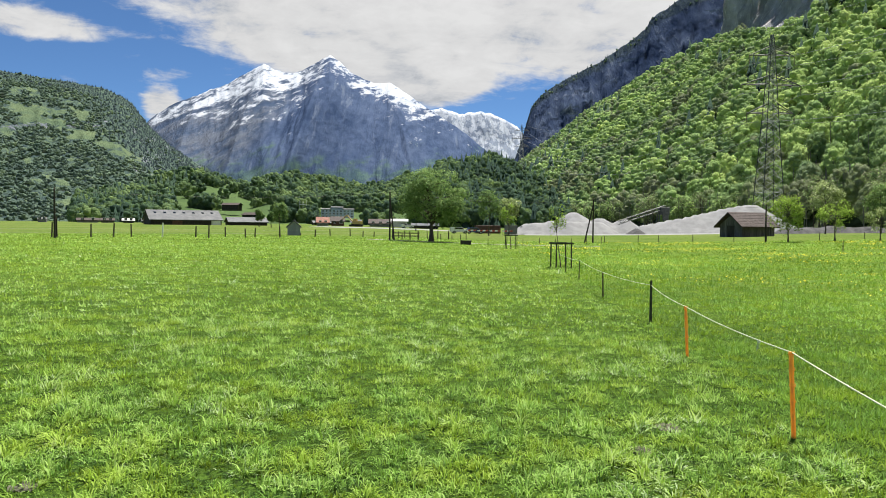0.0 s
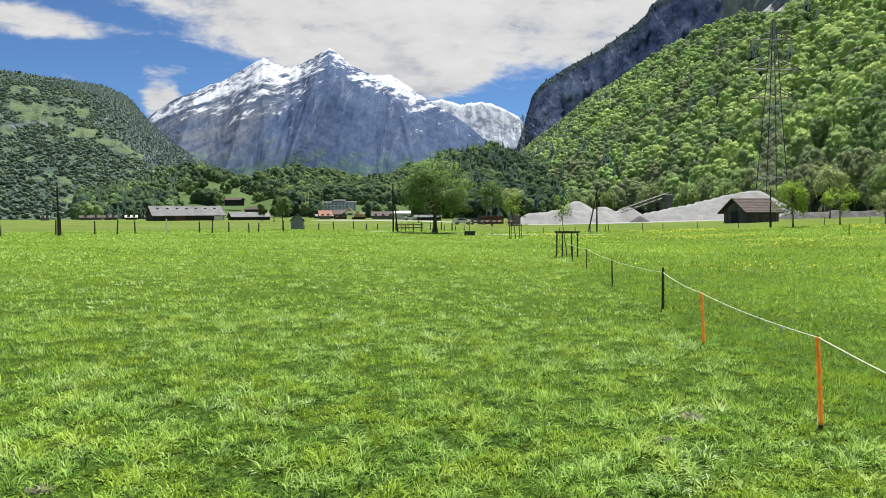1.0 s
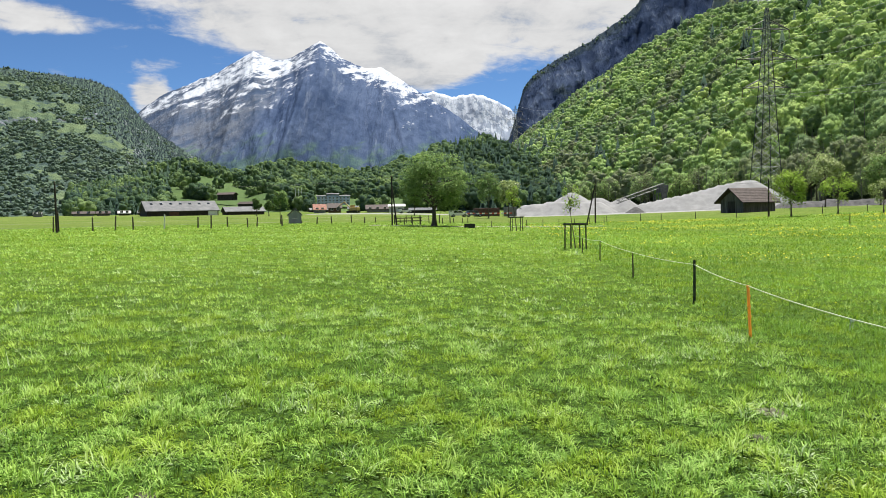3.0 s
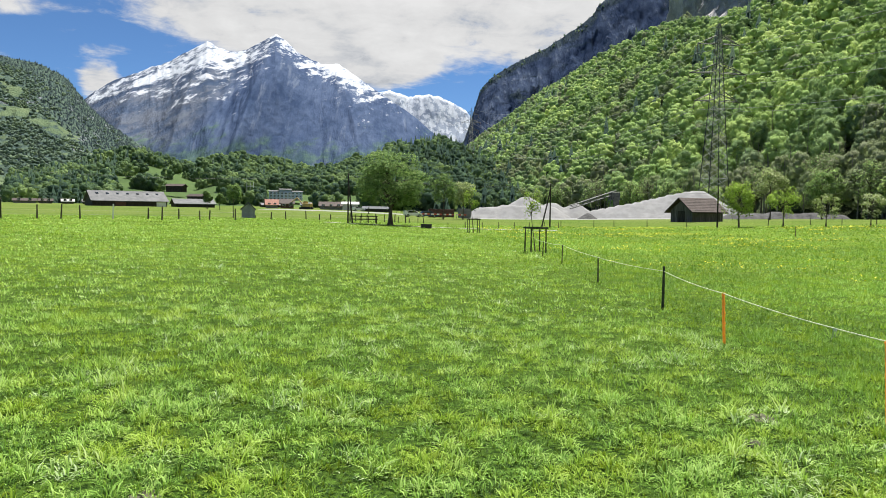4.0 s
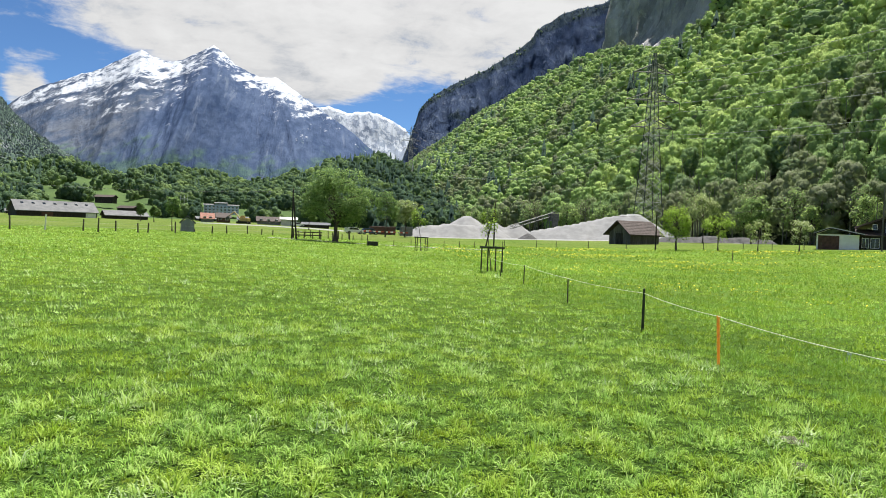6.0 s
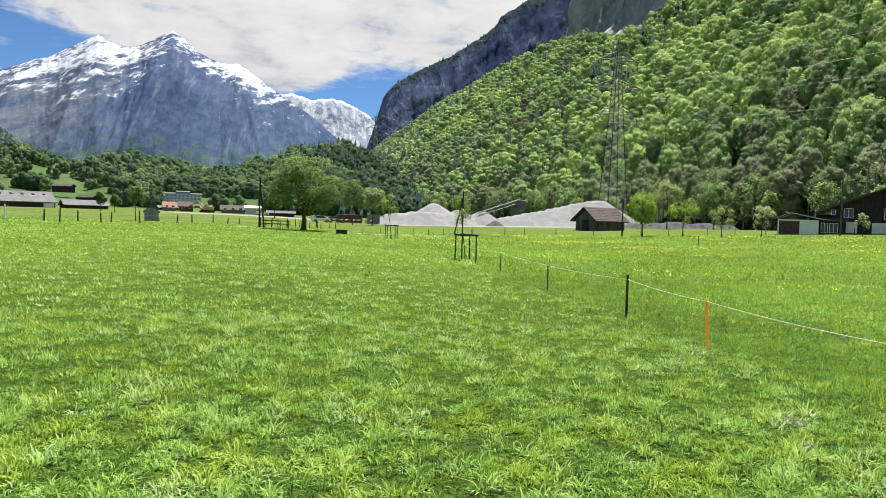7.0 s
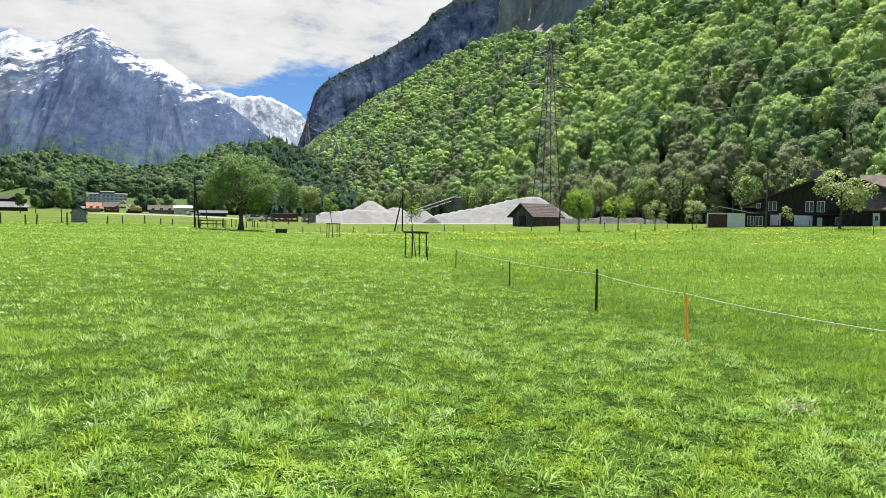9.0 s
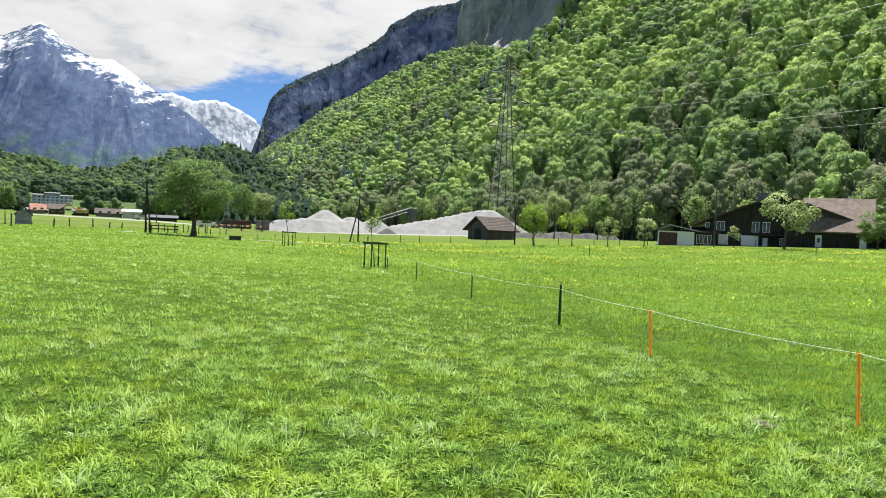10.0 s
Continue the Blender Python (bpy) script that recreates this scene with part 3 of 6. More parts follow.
# ---- ground ----
def build_ground():
    radii = np.concatenate([np.arange(0.0, 30.0, 0.4), np.geomspace(30.0, 4800.0, 110)])
    turns = np.linspace(0, 2 * math.pi, 193)
    rr, tt = np.meshgrid(radii, turns, indexing="ij")
    x, y = rr * np.sin(tt), rr * np.cos(tt)
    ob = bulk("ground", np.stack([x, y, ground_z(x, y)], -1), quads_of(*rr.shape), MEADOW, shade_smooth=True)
    tagged(ob, "flat green valley pasture reaching to the mountains", "ground", kind="structure")


build_ground()


def polar_range(name, material, label, az, radii, ridge, seed, counts, profile=1.2, gully=0.0, jag=0.15, snow=None, grow=None, flute=40.0, base=0.0, spurs=(), more=None, drift=None):
    """A mountainside: rises from the near radius to a ridge at the far one, whose elevation in degrees runs along the bearing, and falls behind it."""
    na, ns = counts
    a = np.linspace(az[0], az[1], na)
    s = np.linspace(0, 1.25, ns)
    aa, ss = np.meshgrid(a, s, indexing="ij")
    el = np.interp(aa, [p[0] for p in ridge], [p[1] for p in ridge])
    el = el + jag * (fbm(aa * 2.6, aa * 0 + seed, seed, 6, 0.62) - 0.5) * 2
    up = np.where(ss <= 1, np.clip(ss, 0, 1) ** profile, 1 - (ss - 1) * 2.2)
    lump = np.clip(ss, 0, 1) * np.clip(1 - ss, 0, 1) * 4
    r = radii[0] + (radii[1] - radii[0]) * ss
    cut = fbm(aa * flute / 30 + (drift(aa, ss) if drift else 1.6 * ss), ss * 3.2, seed + 3, 5, 0.55, ridged=True) - 0.55
    r = r + gully * cut * np.clip(lump + 0.15 * (ss > 0.05), 0, 1)
    for bearing, drift, reach, width in spurs:
        r = r - reach * np.exp(-np.abs(aa - bearing - drift * (1 - ss)) / width) * lump
    z = base + np.tan(np.radians(el)) * radii[1] * up
    z = z + gully * 0.35 * (fbm(aa * flute / 11, ss * 7, seed + 9, 4) - 0.5) * lump
    x, y = r * np.sin(np.radians(aa)), r * np.cos(np.radians(aa))
    fields = {}
    height = np.degrees(np.arctan2(z, r))
    if snow:
        fields["snow"] = snow(aa, height, ss, cut)
    if grow:
        fields["grow"] = grow(aa, height, ss, cut)
    for key, rule in (more or {}).items():
        fields[key] = rule(aa, height, ss, cut)
    ob = bulk(name, np.stack([x, y, z], -1), quads_of(na, ns), material, shade_smooth=True, fields=fields)
    tagged(ob, label, "mountain", kind="structure")
    return x, y, z, aa, ss, height


# the great snowy mountain: two summits, a snow bowl to the left and a bare face under the main summit
def peak_snow(az, el, s, cut):
    # the snow line lies low on the shaded bowl, high on the bare face, and follows the right-hand crest
    line = np.interp(az, [-24, -21, -17, -14, -12, -10.3, -8.7, -7.5, -5.5, -3, 0, 3], [6.6, 7.3, 8.0, 8.5, 8.9, 10.3, 11.7, 11.1, 9.8, 8.7, 8.2, 8.6])
    return np.clip(0.36 + (el - line) * 0.30 - cut * 0.8, -1.2, 0.78)


def peak_grow(az, el, s, cut):
    return np.clip(1.15 - (el - 1.5) * 0.17 - cut * 0.5, 0, 1)


polar_range("snow_mountain", SNOWY, "jagged rock mountain painted haze-blue, with snow on its upper slopes", (-27, 9), (2900, 4300),
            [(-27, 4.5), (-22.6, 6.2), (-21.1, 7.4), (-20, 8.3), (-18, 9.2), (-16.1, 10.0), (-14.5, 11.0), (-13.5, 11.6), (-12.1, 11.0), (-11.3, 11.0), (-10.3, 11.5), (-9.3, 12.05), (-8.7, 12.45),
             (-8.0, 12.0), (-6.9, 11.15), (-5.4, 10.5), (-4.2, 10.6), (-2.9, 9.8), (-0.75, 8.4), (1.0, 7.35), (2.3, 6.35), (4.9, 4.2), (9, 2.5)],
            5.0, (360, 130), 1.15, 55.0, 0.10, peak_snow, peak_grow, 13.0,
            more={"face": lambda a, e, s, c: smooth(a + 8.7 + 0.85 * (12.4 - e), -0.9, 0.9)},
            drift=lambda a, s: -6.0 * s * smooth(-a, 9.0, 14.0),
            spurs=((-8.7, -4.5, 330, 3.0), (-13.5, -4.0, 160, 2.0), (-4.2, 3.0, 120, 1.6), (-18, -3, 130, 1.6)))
polar_range("far_snow_mountain", SNOWY_FAR, "distant snow-covered mountain ridge painted pale with haze", (-3, 12), (4000, 4600),
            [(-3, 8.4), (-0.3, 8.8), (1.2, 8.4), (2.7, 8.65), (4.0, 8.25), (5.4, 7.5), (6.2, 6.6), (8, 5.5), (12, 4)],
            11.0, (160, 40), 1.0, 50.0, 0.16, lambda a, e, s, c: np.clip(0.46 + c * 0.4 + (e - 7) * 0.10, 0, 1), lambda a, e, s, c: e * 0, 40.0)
CLIFFS = polar_range("cliff_mountain", CLIFF, "dark rock mountain with sheer cliffs, painted haze-blue", (4.6, 60), (2500, 3300),
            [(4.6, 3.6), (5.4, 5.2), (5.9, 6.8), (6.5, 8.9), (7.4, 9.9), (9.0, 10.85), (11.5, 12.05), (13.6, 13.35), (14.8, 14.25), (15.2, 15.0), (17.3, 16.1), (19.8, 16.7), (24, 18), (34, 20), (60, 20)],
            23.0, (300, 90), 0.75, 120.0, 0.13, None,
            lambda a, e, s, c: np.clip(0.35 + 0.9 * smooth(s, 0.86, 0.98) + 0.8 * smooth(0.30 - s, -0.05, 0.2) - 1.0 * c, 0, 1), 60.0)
def left_meadow(a, e):
    """Where the wooded mountain lies open: pastures high on its left side, a slanting strip under them, small clearings below."""
    high = smooth(-a, 23.5, 26.5) * smooth(e, 4.2, 6.0)
    strip = np.exp(-(((e - 5.5 - (-24.5 - a) * 0.42) / 0.55) ** 2)) * smooth(-a, 21.5, 23.0)
    return np.clip(2.1 * (fbm(a * 0.9, e * 1.5, 73, 5, 0.65) - 0.455) + 0.26 * high + 0.36 * strip - 0.5 * smooth(e, 8.2, 8.9) - 0.55 * smooth(a, -24.5, -21.5) * smooth(e, 4.5, 6.0), 0, 1)


def left_crag(a, e):
    band = np.exp(-(((e - 6.6 - (a + 26) * 0.10) / 0.35) ** 2)) * smooth(fbm(a * 0.9, e * 0.3, 77, 3), 0.50, 0.62)
    return np.clip(0.8 * band + 0.6 * smooth(a, -23.6, -22.0) * smooth(fbm(a * 1.1, e * 1.3, 79, 3), 0.47, 0.62), 0, 1)


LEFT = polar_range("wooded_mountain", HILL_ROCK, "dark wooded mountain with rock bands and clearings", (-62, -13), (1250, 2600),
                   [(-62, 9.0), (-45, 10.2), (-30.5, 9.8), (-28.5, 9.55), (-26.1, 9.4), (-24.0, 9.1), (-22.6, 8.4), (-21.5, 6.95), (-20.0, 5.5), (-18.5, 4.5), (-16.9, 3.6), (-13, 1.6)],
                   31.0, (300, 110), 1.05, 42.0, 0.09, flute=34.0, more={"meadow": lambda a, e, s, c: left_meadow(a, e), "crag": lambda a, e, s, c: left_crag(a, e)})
MID = polar_range("wooded_foothill", PASTURE, "rolling green foothill with pasture", (-26, 9), (400, 760),
                  [(-26, 1.6), (-22, 2.4), (-20.7, 3.3), (-18.5, 3.6), (-16.1, 3.0), (-14.5, 2.5), (-13.3, 3.1), (-11.3, 3.5), (-8.8, 3.2), (-6.3, 2.6), (-4.5, 2.9), (-2.8, 3.4), (-1.1, 3.7), (0.6, 4.4), (3.1, 4.9), (4.8, 4.6), (6.0, 3.9), (9, 2.0)],
                  41.0, (240, 70), 1.25, 9.0, 0.10, flute=6.0)


# ---- the wooded slope ----
def toe_x(y):
    return np.where(y < 700, 138 - 0.11 * y, 61 - 0.03 * (y - 700))


def band_u(y):
    """How far up the slope the foot of the rock band lies."""
    return np.interp(y, [500, 560, 880, 950], [178, 190, 285, 275])


def slope_z(x, y):
    """Height of the slope on the right side of the valley, with a rock band high up."""
    u = x - toe_x(y)
    rough = 26 * (fbm(x / 120, y / 120, 51, 4) - 0.5) * smooth(u, 20, 160)
    edge = band_u(y) + 9 * (fbm(y / 45, y * 0, 57, 4) - 0.5)
    band = 190 * smooth(u - edge, 0, 34) * smooth(y, 500, 570) * smooth(-y, -950, -922)
    crest = 285 + 0.10 * np.clip(y - 950, 0, None)         # further up the valley the slope ends in a crest
    return 0.80 * np.clip(u, -40, None) + rough + band - 0.10 * np.clip(u - 950, 0, None) - 1.15 * np.clip(u - crest, 0, None) * smooth(y, 925, 965)


def build_slope():
    u = np.concatenate([np.linspace(-30, 150, 24), np.linspace(155, 212, 28), np.linspace(214, 340, 84), np.linspace(350, 1150, 40)])
    y = np.concatenate([np.linspace(-500, 470, 60), np.linspace(480, 980, 120), np.linspace(1000, 3000, 50)])
    uu, yy = np.meshgrid(u, y, indexing="ij")
    xx = uu + toe_x(yy)
    zz = slope_z(xx, yy)
    steep = smooth(uu - band_u(yy), -14, -4) * smooth(band_u(yy) - uu, -52, -42) * smooth(yy, 510, 560) * smooth(-yy, -960, -940)
    xx = xx + steep * (26 * (fbm(yy / 40, zz / 30, 59, 5, 0.6) - 0.5) + 10 * (fbm(yy / 9, zz / 40, 58, 3) - 0.5))
    ob = bulk("wooded_slope", np.stack([xx, yy, zz], -1), quads_of(*uu.shape)[:, ::-1], FOREST_FLOOR, shade_smooth=True, fields={"grow": 1 - 0.95 * steep})
    tagged(ob, "steep wooded valley side with a rock band", "hillside", kind="structure")


build_slope()


# ---- woods ----
def crown_shape(leaves, seed, size, narrow=1.0, lobes=11, fine=1, bulge=(0.13, 0.20), squash=0.72):
    """A unit-high broadleaf tree as arrays: a crown heaped up of many rounded lobes, with small leaf clumps standing off their skins."""
    rng = np.random.default_rng(seed)
    k = np.arange(lobes)
    a, up = k * 2.399 + rng.uniform(-0.5, 0.5, lobes), -0.85 + 1.80 * (k + 0.5) / lobes
    flat = np.sqrt(np.clip(1 - up * up, 0.02, 1)) * rng.uniform(0.70, 1.0, lobes)
    mids = np.stack([0.25 * narrow * flat * np.cos(a), 0.25 * narrow * flat * np.sin(a), 0.30 * up], 1)
    reach = rng.uniform(*bulge, lobes) * np.where(up < 0.2, 1.12, 0.92)
    mids, reach = np.concatenate([mids, [(0, 0, -0.04), (0, 0, 0.10)]]), np.concatenate([reach, [0.24, 0.20]])
    bm = bmesh.new()
    bmesh.ops.create_icosphere(bm, subdivisions=fine, radius=1.0)
    ball = np.array([v.co[:] for v in bm.verts])
    ball_faces = np.array([[v.index for v in f.verts] for f in bm.faces])
    bm.free()

    def buried(p, own):
        d = np.linalg.norm(p[:, None] - mids[None], axis=2) < reach[None] * 0.90
        d[np.arange(len(p)), own] = False
        return d.any(1)

    skin, skin_n, skin_f, start = [], [], [], 0
    for i, (c, r) in enumerate(zip(mids, reach)):
        turn = np.linalg.qr(rng.normal(size=(3, 3)))[0]
        d = ball @ turn
        v = c + d * r * rng.uniform(0.86, 1.12, (len(d), 1)) * (1, 1, squash)
        mid = v[ball_faces].mean(1)
        f = ball_faces[~buried(mid, np.full(len(mid), i)) & ((mid - c)[:, 2] > -0.75 * r)]
        if not len(f):
            continue
        used = np.unique(f)
        again = np.full(len(v), -1)
        again[used] = np.arange(len(used)) + start
        n = 0.8 * d + 0.30 * v / np.linalg.norm(v, axis=1, keepdims=True)
        skin.append(v[used]); skin_n.append(n[used]); skin_f.append(again[f])
        start += len(used)
    many = leaves * 4
    own = rng.choice(lobes, many, p=reach[:lobes] ** 2 / (reach[:lobes] ** 2).sum())
    out = rng.normal(size=(many, 3))
    out[:, 2] += 0.3
    out /= np.linalg.norm(out, axis=1, keepdims=True)
    at = mids[own] + out * (reach[own] * rng.uniform(0.92, 1.16, many))[:, None] * (1, 1, squash)
    ok = np.flatnonzero(~buried(at, own))[:leaves]
    at, out, leaves = at[ok], out[ok], len(ok)
    tilt = out + (0, 0, 0.2) + 0.55 * rng.normal(size=(leaves, 3))
    tilt /= np.linalg.norm(tilt, axis=1, keepdims=True)
    side = np.cross(tilt, rng.normal(size=(leaves, 3)))
    side /= np.linalg.norm(side, axis=1, keepdims=True)
    other = np.cross(tilt, side)
    w = (size * rng.uniform(0.6, 1.3, leaves))[:, None]
    tri = np.stack([at + side * w, at - side * w * 0.6 + other * w * 0.85, at - side * w * 0.5 - other * w * 0.85], 1).reshape(-1, 3)
    nor = np.concatenate([np.repeat(0.8 * out + 0.45 * tilt, 3, 0)] + skin_n)
    verts = np.concatenate([tri] + skin) + (0, 0, 0.56)
    return verts, np.concatenate([np.arange(leaves * 3).reshape(-1, 3)] + [f + len(tri) for f in skin_f]), nor / np.linalg.norm(nor, axis=1, keepdims=True)


def conifer_shape(seed, tiers=5, points=9):
    """A unit-high spruce: ragged skirts, one above the other."""
    rng = np.random.default_rng(seed)
    verts, faces = [], []
    for k in range(tiers):
        z, top, r = 0.10 + 0.78 * k / tiers, 0.10 + 0.78 * k / tiers + (1.7 / tiers) * (1 - 0.45 * k / tiers), 0.17 * (1 - k / (tiers + 0.6))
        base = len(verts)
        verts.append((0, 0, min(top, 1.0)))
        for i in range(points * 2):
            a, q = math.pi * i / points, r * (1.0 if i % 2 else 0.62) * rng.uniform(0.8, 1.2)
            verts.append((q * math.cos(a), q * math.sin(a), z - (0.035 if i % 2 else -0.02)))
        faces += [(base, base + 1 + i, base + 1 + (i + 1) % (points * 2)) for i in range(points * 2)]
    verts = np.array(verts)
    nor = verts * (1, 1, 0) + (0, 0, 0.07)
    return verts, np.array(faces), nor / np.linalg.norm(nor, axis=1, keepdims=True)


def plant(name, shapes, places, heights, material, tint, label, spread=1.0, category="woods", seed=1):
    """One mesh of many trees: each a turned, scaled copy of one of the shapes."""
    if not len(places):
        return None
    rng = np.random.default_rng(seed)
    which = rng.integers(0, len(shapes), len(places))
    all_v, all_f, all_t, all_n, start = [], [], [], [], 0
    for k, (sv, sf, sn) in enumerate(shapes):
        at, h, tn = places[which == k], heights[which == k], tint[which == k]
        if not len(at):
            continue
        a = rng.uniform(0, 2 * math.pi, len(at))
        wide = spread * rng.uniform(0.85, 1.2, len(at)) * h
        c, s = np.cos(a)[:, None], np.sin(a)[:, None]
        x = (sv[:, 0] * c - sv[:, 1] * s) * wide[:, None] + at[:, :1]
        y = (sv[:, 0] * s + sv[:, 1] * c) * wide[:, None] + at[:, 1:2]
        z = (sv[:, 2] - 0.20) * h[:, None] + at[:, 2:3]
        all_v.append(np.stack([x, y, z], -1).reshape(-1, 3))
        all_n.append(np.stack([sn[:, 0] * c - sn[:, 1] * s, sn[:, 0] * s + sn[:, 1] * c, sn[:, 2] + 0 * s], -1).reshape(-1, 3))
        all_f.append((sf[None] + (np.arange(len(at)) * len(sv))[:, None, None]).reshape(-1, 3) + start)
        all_t.append(np.repeat(tn, len(sv)))
        start += len(at) * len(sv)
    ob = bulk(name, np.concatenate(all_v), np.concatenate(all_f), material, np.concatenate(all_t), True, normals=np.concatenate(all_n))
    return tagged(ob, label, category, kind="stuff")


def thin_out(x, y, gap, seed):
    """Keeps one place in each cell of a jittered grid."""
    keys = np.stack([np.floor(x / gap), np.floor(y / gap)], 1).astype(int)
    _, first = np.unique(keys, axis=0, return_index=True)
    return np.sort(first)


NEAR_SHAPES = [crown_shape(760, 100 + k, 0.018, 1.0 - 0.08 * (k % 3), 24, 1, (0.085, 0.145)) for k in range(7)]
MID_SHAPES = [crown_shape(84, 200 + k, 0.034, 1.0, 10, 1, (0.12, 0.19)) for k in range(8)]
FAR_SHAPES = [crown_shape(12, 300 + k, 0.070, 1.0, 5, 1, (0.15, 0.22)) for k in range(6)]
TINY_SHAPES = [crown_shape(8, 320 + k, 0.09, 1.0, 3, 1, (0.16, 0.24), 1.2) for k in range(5)]
HILL_SHAPES = [crown_shape(52, 340 + k, 0.042, 1.0, 9, 1, (0.12, 0.19), 1.0) for k in range(6)]
SPRUCES = [conifer_shape(400 + k, 7, 7) for k in range(3)]
FAR_SPRUCES = [conifer_shape(410 + k, 4, 5) for k in range(3)]


def slope_woods():
    rng = np.random.default_rng(7)
    count = 90000
    u = rng.uniform(2, 960, count)
    y = 40 + 2300 * rng.uniform(0, 1, count) ** 1.4
    x = u + toe_x(y)
    az, r = np.degrees(np.arctan2(x, y)), np.hypot(x, y)
    bare = (u > band_u(y) - 16) & (u < band_u(y) + 44) & (y > 530) & (y < 955)
    keep = (az > 3) & (az < 56) & ~bare & ~((y > 960) & (u > 340 + 0.10 * (y - 950)))
    u, x, y, r = u[keep], x[keep], y[keep], r[keep]
    bands = (("near", r < 360, 7.6, NEAR_SHAPES), ("middle", (r >= 360) & (r < 900), 9.0, MID_SHAPES), ("far", r >= 900, 14.0, FAR_SHAPES))
    for k, (_, mask, gap, shapes) in enumerate(bands):
        bx, by, bu = x[mask], y[mask], u[mask]
        sel = thin_out(bx, by, gap, k)
        bx, by, bu = bx[sel], by[sel], bu[sel]
        z = slope_z(bx, by)
        group = fbm(bx / 55, by / 55, 61, 3)
        # tint carries painted brightness: darker at the foot and far off, lighter above
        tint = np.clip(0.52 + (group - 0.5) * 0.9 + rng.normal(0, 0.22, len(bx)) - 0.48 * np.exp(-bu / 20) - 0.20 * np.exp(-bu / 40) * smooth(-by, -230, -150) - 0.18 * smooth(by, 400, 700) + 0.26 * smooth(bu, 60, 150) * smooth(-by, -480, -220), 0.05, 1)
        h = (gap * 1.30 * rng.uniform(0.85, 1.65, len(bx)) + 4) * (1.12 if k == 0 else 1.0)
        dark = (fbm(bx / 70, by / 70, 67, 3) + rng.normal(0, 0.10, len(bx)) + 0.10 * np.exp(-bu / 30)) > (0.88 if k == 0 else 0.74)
        at = np.stack([bx, by, z], 1)
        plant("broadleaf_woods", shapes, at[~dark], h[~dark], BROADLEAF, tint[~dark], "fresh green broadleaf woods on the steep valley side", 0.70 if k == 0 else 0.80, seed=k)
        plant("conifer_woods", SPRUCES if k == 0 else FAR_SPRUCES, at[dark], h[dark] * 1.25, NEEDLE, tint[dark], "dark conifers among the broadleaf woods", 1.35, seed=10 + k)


slope_woods()


def slope_trunks():
    """Bare stems that show under the crowns at the foot of the slope."""
    rng = np.random.default_rng(17)
    bm = bmesh.new()
    for k in range(620):
        y = 60 + 370 * rng.uniform(0, 1) ** 1.6
        x = float(toe_x(np.array(y))) + rng.uniform(-6, 26 if k < 420 else 70)
        z = max(float(ground_z(x, y)), float(slope_z(np.array(x), np.array(y)))) - 0.5
        lean = rng.normal(0, 0.4, 2)
        tube(bm, ((x, y, z), (x + lean[0], y + lean[1], z + rng.uniform(8, 16))), (rng.uniform(0.13, 0.24), 0.07), 4)
    tagged(part("tree_stems", bm, BARK_PALE), "slim grey tree stems at the foot of the woods", "tree stems", kind="stuff")


slope_trunks()


def range_woods(grid, count, seed, gap, height, keep, shapes, spruces, spruce_share, leaf, label, size=1.2, scatter=0.18, tall=None):
    """Woods over a range of hills."""
    rng = np.random.default_rng(seed)
    gx, gy, gz, aa, ss, el = grid
    i, j = rng.integers(0, gx.shape[0] - 1, count), rng.integers(0, int(gx.shape[1] * 0.815), count)
    f, g = rng.random(count), rng.random(count)
    pick = lambda m: (m[i, j] * (1 - f) + m[i + 1, j] * f) * (1 - g) + (m[i, j + 1] * (1 - f) + m[i + 1, j + 1] * f) * g
    x, y, z, a, e, s = pick(gx), pick(gy), pick(gz), pick(aa), pick(el), pick(ss)
    ok = keep(x, y, a, e, s)
    x, y, z, a, s = x[ok], y[ok], z[ok], a[ok], s[ok]
    sel = thin_out(x, y, gap, seed)
    at = np.stack([x[sel], y[sel], z[sel] - 1], 1)
    share = np.clip(spruce_share(a[sel], s[sel]), 0, 1)
    dark = rng.random(len(at)) < share
    tint = np.clip(0.15 + 0.6 * fbm(at[:, 0] / 60, at[:, 1] / 60, seed, 3) + 0.22 * s[sel] - (0.30 * smooth(a[sel], -2.0, 1.0) if leaf is HILL_LEAF else 0.0) + rng.normal(0, scatter, len(at)), 0.02, 1)
    h = height * rng.uniform(0.7, 1.3, len(at)) * (tall(a[sel]) if tall else 1.0)
    plant("broadleaf_woods", shapes, at[~dark], h[~dark], leaf, tint[~dark], label, size, seed=seed)
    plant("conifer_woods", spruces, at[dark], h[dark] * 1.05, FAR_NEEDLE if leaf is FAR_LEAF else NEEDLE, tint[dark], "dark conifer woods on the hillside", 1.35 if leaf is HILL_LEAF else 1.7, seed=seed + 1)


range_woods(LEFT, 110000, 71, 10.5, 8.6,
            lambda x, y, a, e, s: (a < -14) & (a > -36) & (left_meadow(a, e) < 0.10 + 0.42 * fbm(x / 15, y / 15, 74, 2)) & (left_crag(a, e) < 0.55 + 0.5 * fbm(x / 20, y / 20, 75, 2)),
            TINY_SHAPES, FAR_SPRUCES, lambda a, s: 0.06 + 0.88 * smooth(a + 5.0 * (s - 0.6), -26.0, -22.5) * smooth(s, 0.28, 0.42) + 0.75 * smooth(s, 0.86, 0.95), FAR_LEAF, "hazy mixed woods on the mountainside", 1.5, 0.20)
